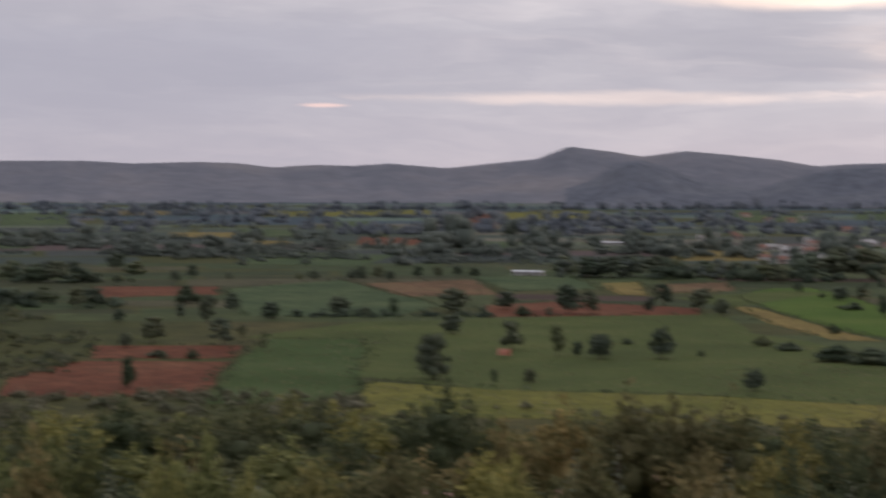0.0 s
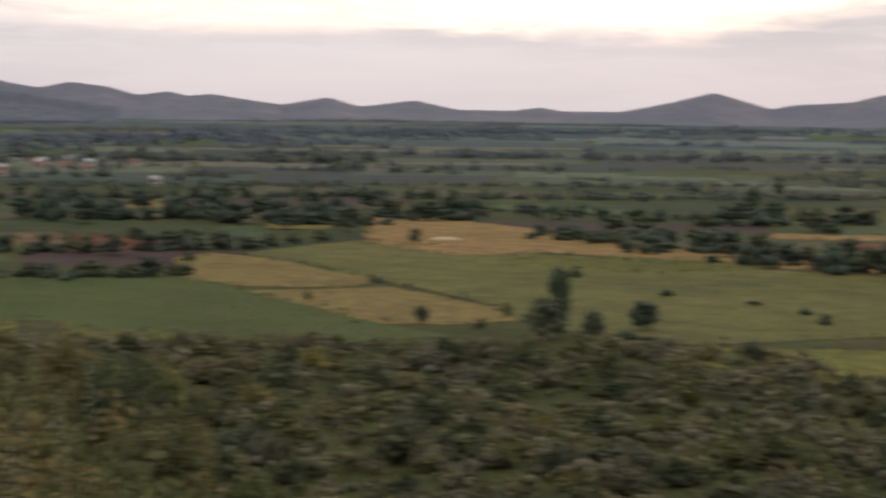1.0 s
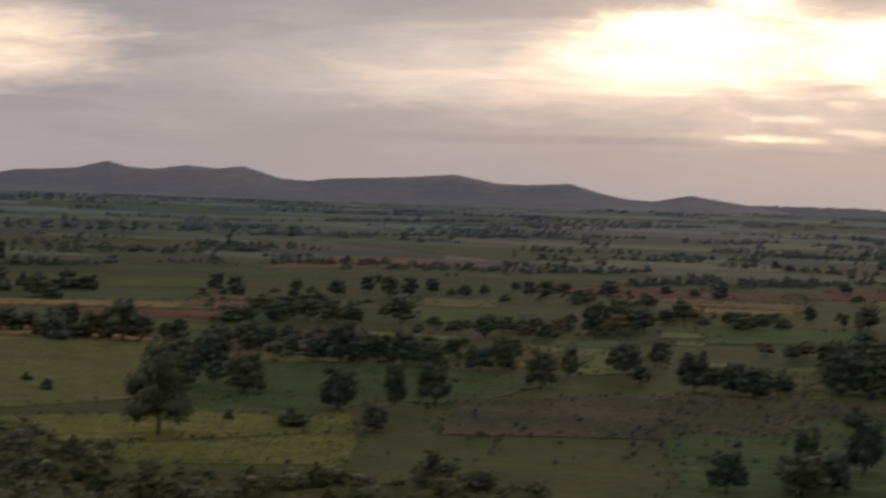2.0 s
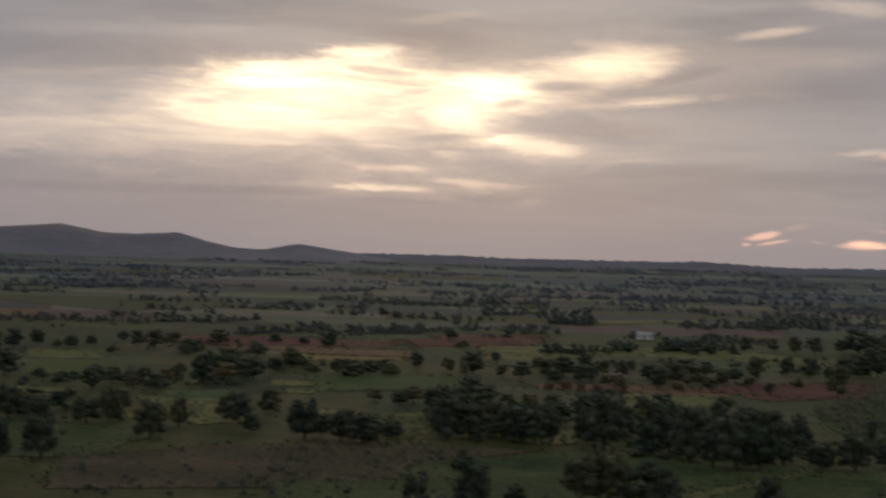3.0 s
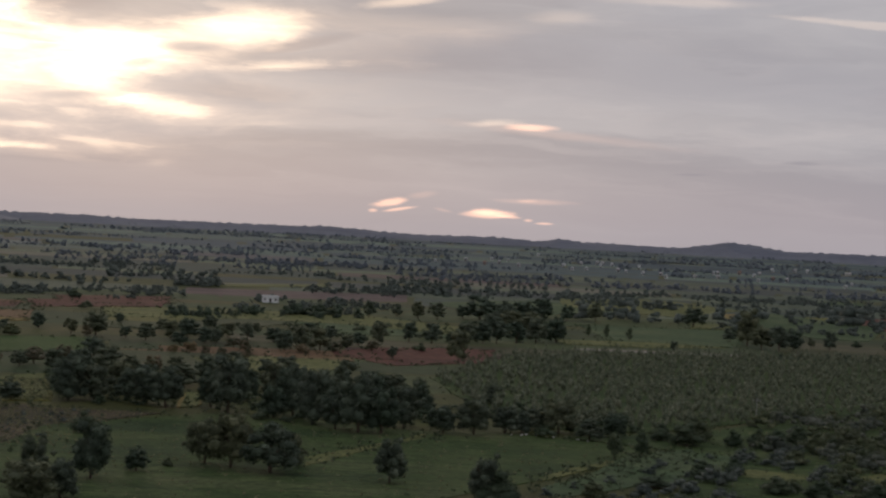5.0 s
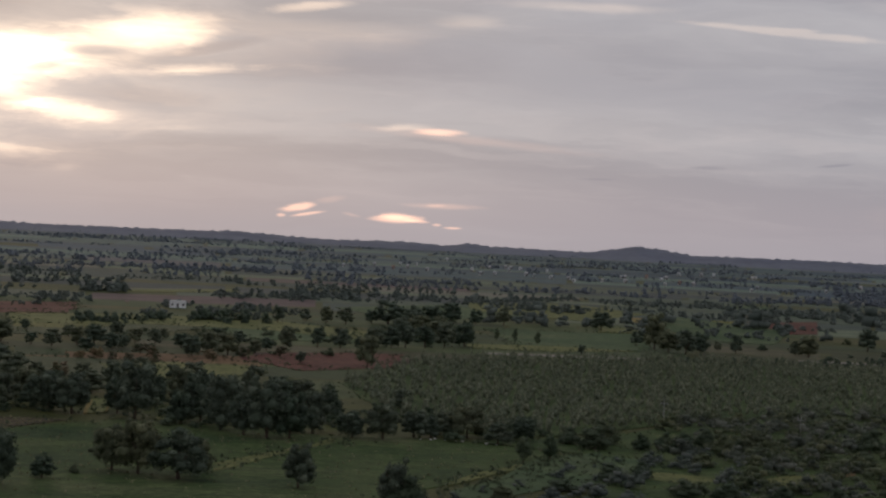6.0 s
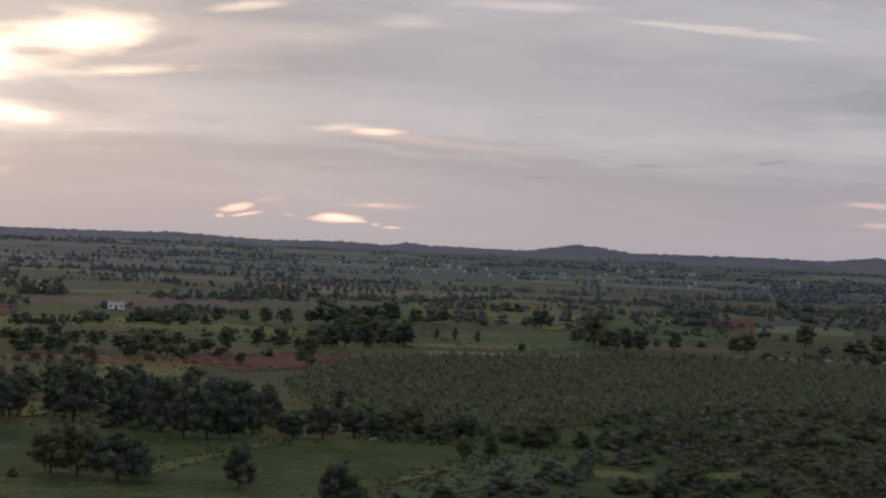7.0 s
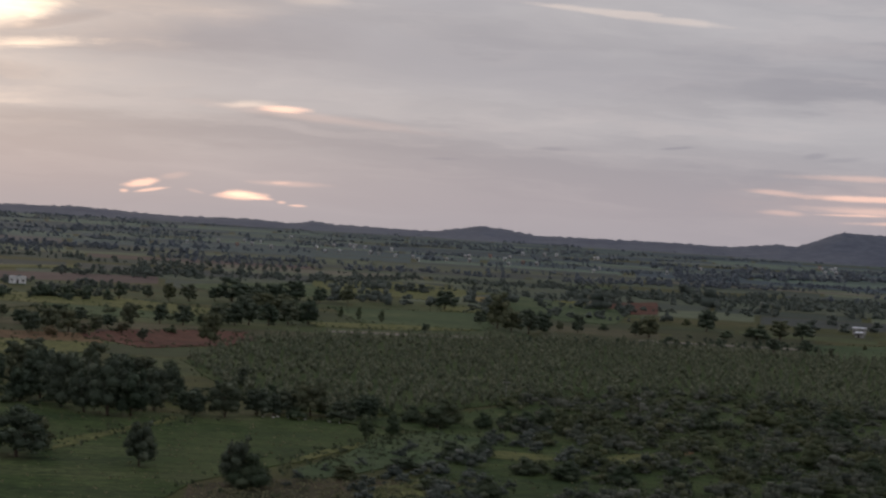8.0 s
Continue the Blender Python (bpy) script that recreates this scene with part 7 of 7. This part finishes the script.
def shoulder_scrub():
    """Leafy shrubs on the shoulder of the hill below the eye."""
    rng = np.random.default_rng(41)
    looks = (("scrub", False, "leafy olive-green shrub on the hill's shoulder"), ("deep", False, "deep green dense shrub on the hill's shoulder"),
             ("olive", True, "upright yellow-green shrub on the hill's shoulder"), ("brown", True, "brownish twiggy shrub on the hill's shoulder"))
    shapes = [[twig_shrub(10 * j + i, 130, 17, 0.030, leaf, up) for i in range(3)] for j, (leaf, up, _) in enumerate(looks)]
    for i in range(150):
        az, d = rng.uniform(46.5, 86), 33 + 44 * rng.uniform(0, 1) ** 0.8
        p = bearing(az) * d
        # like plants stand in drifts
        j = int(4 * (0.5 + 0.5 * noise.noise((az * 0.35, d * 0.09, 2.0)) + rng.uniform(-0.28, 0.28))) % 4
        h = rng.uniform(1.0, 2.25) * (0.8 if az < 51 else 1.0)
        shrub(p.x, p.y, h, h * rng.uniform(1.2, 2.1), shapes[j][i % 3], looks[j][2])
    tall_ones = [(73.5, 34.0, 2.95, 2.19, 2), (74.5, 33.5, 2.83, 1.23, 2), (72.2, 34.0, 2.65, 1.25, 2), (66.6, 52.0, 2.97, 2.79, 1), (67.9, 54.0, 2.45, 1.99, 1), (65.6, 53.0, 2.47, 1.95, 1), (75.9, 56.0, 2.39, 3.26, 1), (74.0, 57.0, 2.40, 3.32, 1), (72.1, 57.0, 2.41, 3.15, 1), (70.3, 56.0, 2.33, 2.92, 1), (69.2, 52.0, 2.30, 1.91, 1), (64.5, 47.0, 2.59, 2.45, 3), (63.0, 48.0, 2.79, 2.80, 3), (61.3, 48.0, 3.04, 2.80, 3)]
    tall_ones += [(59.8, 48.0, 3.25, 2.94, 3), (58.3, 48.0, 3.05, 2.50, 3), (56.7, 44.0, 2.67, 2.43, 0), (55.1, 44.0, 2.55, 2.43, 1), (54.2, 47.0, 2.67, 2.16, 3), (78.1, 34.0, 3.00, 1.98, 3), (77.2, 42.0, 2.88, 2.19, 0), (78.7, 46.0, 2.75, 2.12, 1), (67.9, 38.0, 2.49, 2.10, 3), (70.1, 38.0, 2.60, 1.98, 0), (64.6, 36.0, 2.51, 1.88, 2), (62.2, 37.0, 2.60, 2.27, 3), (58.9, 38.0, 2.66, 2.45, 3), (56.2, 36.0, 2.61, 1.99, 1)]
    tall_ones += [(51.2, 52, 2.3, 3.2, 3), (49.6, 47, 2.2, 3.0, 1), (52.6, 45, 2.0, 2.6, 0), (78.3, 46, 2.2, 3.6, 1)]
    for k, (az, d, h, w, j) in enumerate(tall_ones):
        p = bearing(az) * d
        shrub(p.x, p.y, h, w, shapes[j][k % 3], looks[j][2])


def weed_stalk(x, y, h):
    """A tall weed with drooping leaves up its stalk."""
    root = tagged(new("tall_weed"), "tall pale-green weed with drooping leaves", "weed", "tall weeds on the hillside")
    root.matrix_basis = Matrix.Translation((x, y, ground_z(x, y))) @ Matrix.Rotation(x * 5.1, 4, "Z")
    bm = bmesh.new()
    limb(bm, (0, 0, -0.05), (0.06, 0.03, h), 0.018, 0.006, 6)
    part("stalk", bm, BARK, root)
    rng = np.random.default_rng(int(abs(x * 91 + y * 17)))
    V, F = [], []
    for i in range(34):
        f = 0.25 + 0.75 * i / 33
        a = i * 2.4
        l = 0.30 * (1.15 - f) + 0.10
        c, s = math.cos(a), math.sin(a)
        z = f * h
        w = l * 0.16
        k = len(V)
        V += [(0.05 * f, 0, z), (c * l * 0.5 - s * w, s * l * 0.5 + c * w, z + 0.10 * l), (c * l, s * l, z - 0.25 * l), (c * l * 0.5 + s * w, s * l * 0.5 - c * w, z + 0.10 * l)]
        F.append((k, k + 1, k + 2, k + 3))
    o = new("leaves", mesh_np("leaves", V, F, [LEAF["sapling"]]))
    o.parent = root


def hillside_weeds():
    rng = np.random.default_rng(44)
    for _ in range(46):
        p = bearing(rng.uniform(50, 80)) * rng.uniform(33, 46)
        weed_stalk(p.x, p.y, rng.uniform(1.3, 2.4))
    # small pink blossoms on low plants
    C = []
    for _ in range(70):
        p = bearing(rng.uniform(58, 78)) * rng.uniform(33, 42)
        C.append((p.x, p.y, ground_z(p.x, p.y) + rng.uniform(0.9, 1.7)))
    C = np.repeat(np.array(C), 7, 0) + rng.normal(0, 0.03, (490, 3))
    V, F = leaf_quads(rng, C, np.full(490, 0.022), None, 0.8)
    tagged(new("blossoms", mesh_np("blossoms", V, F, [PETAL])), "small pale pink blossoms among the weeds", "flowers", kind="stuff")


def foot_edge(az):
    """How far out the scrub at the foot of the slope reaches."""
    return 330 - 62 * smooth(az, 33, 25)


def foot_scrub():
    """Shrubs that cover the foot of the slope."""
    rng = np.random.default_rng(43)
    shapes = [twig_shrub(60 + i, 90, 10, 0.055, ("foot", "deep", "foot", "scrub", "deep")[i], False) for i in range(5)]
    k = 0
    while k < 290:
        az, d = rng.uniform(17, 50), rng.uniform(160, 325)
        if d > foot_edge(az):
            continue
        p = bearing(az) * d
        h = rng.uniform(1.6, 2.8) if rng.random() < 0.6 else rng.uniform(2.8, 4.4)
        shrub(p.x, p.y, h, h * rng.uniform(1.4, 2.2), shapes[k % 5], "rounded dark olive shrub at the foot of the slope", "slope_shrub", "shrubs at the foot of the slope")
        k += 1


def scatter_bushes(name, label, cat, rng, places, heights, n, rel, mat, flat=1.5, cores=4, smoothness=1, up=0.4):
    """Many small bushes in one mesh: inner leaf masses and loose leaves over them."""
    VV, FF, at = [], [], 0
    shapes = []
    for _ in range(10):
        L = lobes(rng, "bush")
        C, d = crown_points(rng, "bush", n, L)
        top = sorted(L, key=lambda l: -l[3])[:cores]
        shapes.append((C, d + np.array([0, 0, up]), leaf_masses(rng, top, smoothness, 0.86, 1.3 / max(flat, 1.0)) if cores else None))
    for i, ((x, y), h) in enumerate(zip(places, heights)):
        C, d, inner = shapes[i % 10]
        a = rng.uniform(0, 6.28)
        w = h * flat * rng.uniform(0.8, 1.25)
        R = np.array([[math.cos(a) * w, -math.sin(a) * w, 0], [math.sin(a) * w, math.cos(a) * w, 0], [0, 0, h]])
        o = np.array([x, y, ground_z(x, y)])
        V, F = leaf_quads(rng, C @ R.T + o, rel * h * rng.uniform(0.6, 1.4, n), d)
        if inner:
            V, F = join_np((V, F), (inner[0] @ R.T + o, inner[1]))
        VV.append(V)
        FF.append(F + at)
        at += len(V)
    return tagged(new(name, mesh_np(name, np.concatenate(VV), np.concatenate(FF), [mat], True)), label, cat, kind="stuff")


def in_area(rng, poly, n, gaps=0.0):
    """Places inside poly; with gaps, clearings stay free."""
    xs, ys = [p[0] for p in poly], [p[1] for p in poly]
    out = []
    while len(out) < n:
        x, y = rng.uniform(min(xs), max(xs)), rng.uniform(min(ys), max(ys))
        if inside(poly, x, y) and not any(inside(c, x, y) for c in CLEARINGS) and noise.noise((x * 0.045, y * 0.03, 3.0)) + rng.normal(0, 0.12) > gaps - 0.6:
            out.append((x, y))
    return out


def scrub_patch(rng, n, hl, hh, lab, leaf, *area):
    """n bushes inside the area; large patches mix three kinds of leaf."""
    pl = in_area(rng, list(area), n, 0.38)
    hs = hl + (hh - hl) * rng.random(n) ** 1.4
    mix = ((leaf, 0, n // 2), ("deep", n // 2, n * 2 // 3), ("bush", n * 2 // 3, n)) if n > 400 else ((leaf, 0, n),)
    for lf, a, b in mix:
        kind_of = {"deep": "deep green ", "bush": "blackish green "}.get(lf, "") if len(mix) > 1 else ""
        scatter_bushes("scrub", kind_of + lab, "scrub", rng, pl[a:b], hs[a:b], 150, 0.050, LEAF[lf], 1.45, 5, 1)


def wild_scrub():
    rng = np.random.default_rng(47)
    # undergrowth between the foot-slope shrubs and on the slope itself
    places, hs = [], []
    while len(places) < 1600:
        az, d = rng.uniform(15, 54), math.sqrt(rng.uniform(105 ** 2, 330 ** 2))
        if d > foot_edge(az):
            continue
        p = bearing(az) * d
        places.append((p.x, p.y))
        hs.append(rng.uniform(1.2, 2.2) if rng.random() < 0.6 else rng.uniform(2.2, 4.0))
    for i, (leaf, label) in enumerate((("foot", "dense grey-olive undergrowth on the foot of the slope"), ("deep", "dark green undergrowth on the foot of the slope"),
                                       ("brown", "brownish dry undergrowth on the foot of the slope"))):
        pick = slice(0, 800) if i == 0 else slice(800, 1300) if i == 1 else slice(1300, 1600)
        scatter_bushes("undergrowth", label, "undergrowth", rng, places[pick], hs[pick], 72, 0.078, LEAF[leaf], 1.5, 5)
    places, hs = [], []
    while len(places) < 640:
        az, d = rng.uniform(46, 88), rng.uniform(26, 92)
        p = bearing(az) * d
        places.append((p.x, p.y))
        hs.append(rng.uniform(0.7, 1.7))
    scatter_bushes("weeds", "tall straw-coloured weeds between shrubs", "weeds", rng, places[:260], hs[:260], 150, 0.065, LEAF["grass"], 1.2, 0)
    scatter_bushes("weeds", "brownish green weeds between shrubs", "weeds", rng, places[260:460], hs[260:460], 150, 0.065, LEAF["brown"], 1.2, 0)
    scatter_bushes("weeds", "fresh green weeds between shrubs", "weeds", rng, places[460:], hs[460:], 150, 0.065, LEAF["scrub"], 1.2, 0)
    scrub_patch(rng, 640, 1.4, 5.0, "dense dark green scrub on rough ground", "thicket", (94, 438), (117, 462), (170, 492), (206, 455), (118, 259), (66, 249), (77, 317), (95, 352), (83, 375))
    scrub_patch(rng, 420, 0.8, 2.6, "brownish green scrub on a rough slope", "foot", (-610, 91), (-655, 127), (-503, 123), (-416, 95), (-406, 81), (-393, 59))
    scrub_patch(rng, 90, 0.5, 1.4, "low bushes on bare brown ground", "thicket", (-113, 349), (-94, 376), (-58, 399), (-45, 375), (-40, 301), (-92, 273))
    scrub_patch(rng, 60, 0.5, 1.4, "low bushes on bare brown earth", "thicket", (-80, 381), (-52, 395), (-32, 395), (-50, 367), (-54, 338), (-69, 329))
    scrub_patch(rng, 50, 0.9, 3.2, "scattered green bushes on rough grass", "thicket", (32, 301), (65, 361), (109, 393), (73, 261), (17, 245))
    scrub_patch(rng, 230, 1.4, 3.4, "grey-olive scrub below the ploughed field", "foot", (-395, 55), (-371, 74), (-358, 105), (-340, 132), (-283, 109), (-303, 42))
    scrub_patch(rng, 200, 1.2, 2.6, "grey-olive scrub along the field's edge", "foot", (-337, 131), (-299, 179), (-260, 211), (-235, 243), (-198, 205), (-269, 105))
    scrub_patch(rng, 90, 1.2, 3.6, "dark undergrowth beneath the belt of trees", "bush", (-73, 536), (-35, 510), (-28, 417), (-47, 407), (-60, 443))
    scrub_patch(rng, 110, 1.2, 3.6, "dark undergrowth beneath the belt of trees", "bush", (-29, 513), (-17, 521), (27, 511), (22, 388), (-3, 387), (-24, 406))
    scrub_patch(rng, 60, 1.2, 3.6, "dark undergrowth beneath the belt of trees", "bush", (24, 439), (72, 444), (63, 385), (22, 384))
    scrub_patch(rng, 90, 1.2, 3.6, "dark undergrowth beneath the belt of trees", "bush", (-55, 711), (5, 767), (66, 824), (55, 681), (5, 614), (-48, 618))
    scrub_patch(rng, 60, 1.2, 3.6, "dark undergrowth beneath the belt of trees", "bush", (67, 898), (117, 948), (89, 720), (56, 694))
    scrub_patch(rng, 90, 1.2, 3.6, "dark undergrowth beneath the belt of trees", "bush", (-227, 480), (-184, 491), (-141, 481), (-124, 422), (-156, 415), (-198, 418))
    scrub_patch(rng, 70, 1.2, 3.6, "dark undergrowth beneath the belt of trees", "bush", (-284, 601), (-237, 630), (-202, 537), (-238, 504))
    scrub_patch(rng, 60, 1.2, 3.6, "dark undergrowth beneath the belt of trees", "bush", (-169, 572), (-137, 601), (-123, 540), (-152, 516))
    scrub_patch(rng, 60, 1.2, 3.6, "dark undergrowth beneath the belt of trees", "bush", (-236, 816), (-172, 772), (-151, 677), (-200, 692))
    scrub_patch(rng, 46, 1.3, 4.2, "scattered rounded bushes on open grass", "thicket", (43, 289), (63, 342), (83, 375), (95, 352), (77, 317), (66, 249), (34, 243))


def plantation():
    """Young trees set out in rows."""
    rng = np.random.default_rng(53)
    area = [(30, 521), (62, 635), (92, 658), (153, 692), (213, 683), (314, 668), (203, 429), (171, 495), (117, 463), (67, 404), (46, 403), (35, 445)]
    xs, ys = [p[0] for p in area], [p[1] for p in area]
    places = []
    c, s = math.cos(0.35), math.sin(0.35)
    for i in range(-260, 260):
        for j in range(-260, 260):
            u, v = i * 4.2 + rng.normal(0, 0.7), j * 3.6 + rng.normal(0, 0.7)
            x, y = u * c - v * s + 60, u * s + v * c + 520
            if min(xs) < x < max(xs) and min(ys) < y < max(ys) and inside(area, x, y) and rng.random() < 0.8:
                places.append((x, y))
    scatter_bushes("plantation", "rows of young pale-green plantation trees", "plantation", rng, places, rng.uniform(2.4, 5.4, len(places)), 44, 0.066, LEAF["sapling"], 0.38, 2, 1, 1.6)


def tufts(name, label, store, n, rel, mat):
    rng = np.random.default_rng(61)
    xy, hs = np.array(store["C"]), np.array(store["s"])
    C = np.repeat(xy, n, 0) + rng.normal(0, 0.5, (len(xy) * n, 2)) * np.repeat(hs, n)[:, None]
    h = np.repeat(hs, n)
    z = ground_z(C[:, 0], C[:, 1]) + 0.15 + h * rng.uniform(0.1, 0.9, len(h))
    lean = np.tile([0, 0, 1.2], (len(h), 1))
    V, F = leaf_quads(rng, np.column_stack([C, z]), h * rel, lean)
    tagged(new(name, mesh_np(name, V, F, [mat])), label, "grass", kind="stuff")


YARD = (-25, 945)


def far_woods():
    """Trees and hedges out to the hills."""
    rng = np.random.default_rng(71)
    for d0, d1, n, run in ((900, 1500, 330, 8.0), (1500, 2300, 430, 10.0), (2300, 3000, 360, 12.0), (3000, 4150, 400, 15.0)):
        for _ in range(n):
            # lines of trees along field edges, close together
            az, d = rng.uniform(-35, 90), rng.uniform(d0, d1)
            wooded = noise.noise((az * 0.17, d * 0.0045, 5.0)) + 0.5 * noise.noise((az * 0.5, d * 0.012, 8.0))
            if az < 9 and d > 1200:
                wooded += 0.5
            elif az < 9 or (az > 50 and d > 3200):
                wooded += 0.13
            elif az > 50:
                wooded -= 0.16
            if d > 700 and wooded < (-0.05 if d < 1500 else 0.07) and rng.random() < 0.85:
                continue
            p = bearing(az) * d
            k = 2 + int(rng.exponential(run))
            dirn = bearing(az + 90 + rng.normal(0, 6))
            tall = rng.uniform(1.7, 3.9) * (1.0 if d < 1500 else 1.2)
            for i in range(k):
                q = p + dirn * ((i + rng.uniform(-0.5, 0.5)) * tall * 1.15) + bearing(az) * rng.normal(0, 0.008 * d)
                h = tall * rng.uniform(0.45, 1.4)
                if math.hypot(q.x - YARD[0], q.y - YARD[1]) < 30 or (math.hypot(q.x - YARD[0] * 0.94, q.y - YARD[1] * 0.94) < 22):
                    continue
                far_tree(rng, q.x, q.y, h, h * rng.uniform(0.9, 1.7))
    # leaf colour by distance zone; the two outer ones have haze painted in
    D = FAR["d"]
    for name, zone, leaf, label in (("field_trees_and_hedges", 0, "round", "dark green trees and hedges behind the near fields"), ("far_trees", 1, "far", "haze-greyed green trees and hedges across the middle plain"),
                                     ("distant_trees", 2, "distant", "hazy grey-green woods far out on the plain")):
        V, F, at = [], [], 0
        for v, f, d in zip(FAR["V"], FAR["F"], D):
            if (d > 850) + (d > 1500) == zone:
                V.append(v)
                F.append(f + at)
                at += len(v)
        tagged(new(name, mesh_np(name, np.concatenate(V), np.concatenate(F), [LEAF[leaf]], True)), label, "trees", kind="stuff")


shoulder_scrub()
hillside_weeds()
foot_scrub()
wild_scrub()
plantation()
tufts("field_margins", "rough grass along the field margins", MARGIN, 7, 0.6, LEAF["bush"])
tufts("crop_tufts", "tufts of crop and grass in the near fields", CROP, 5, 0.55, LEAF["sapling"])
far_woods()
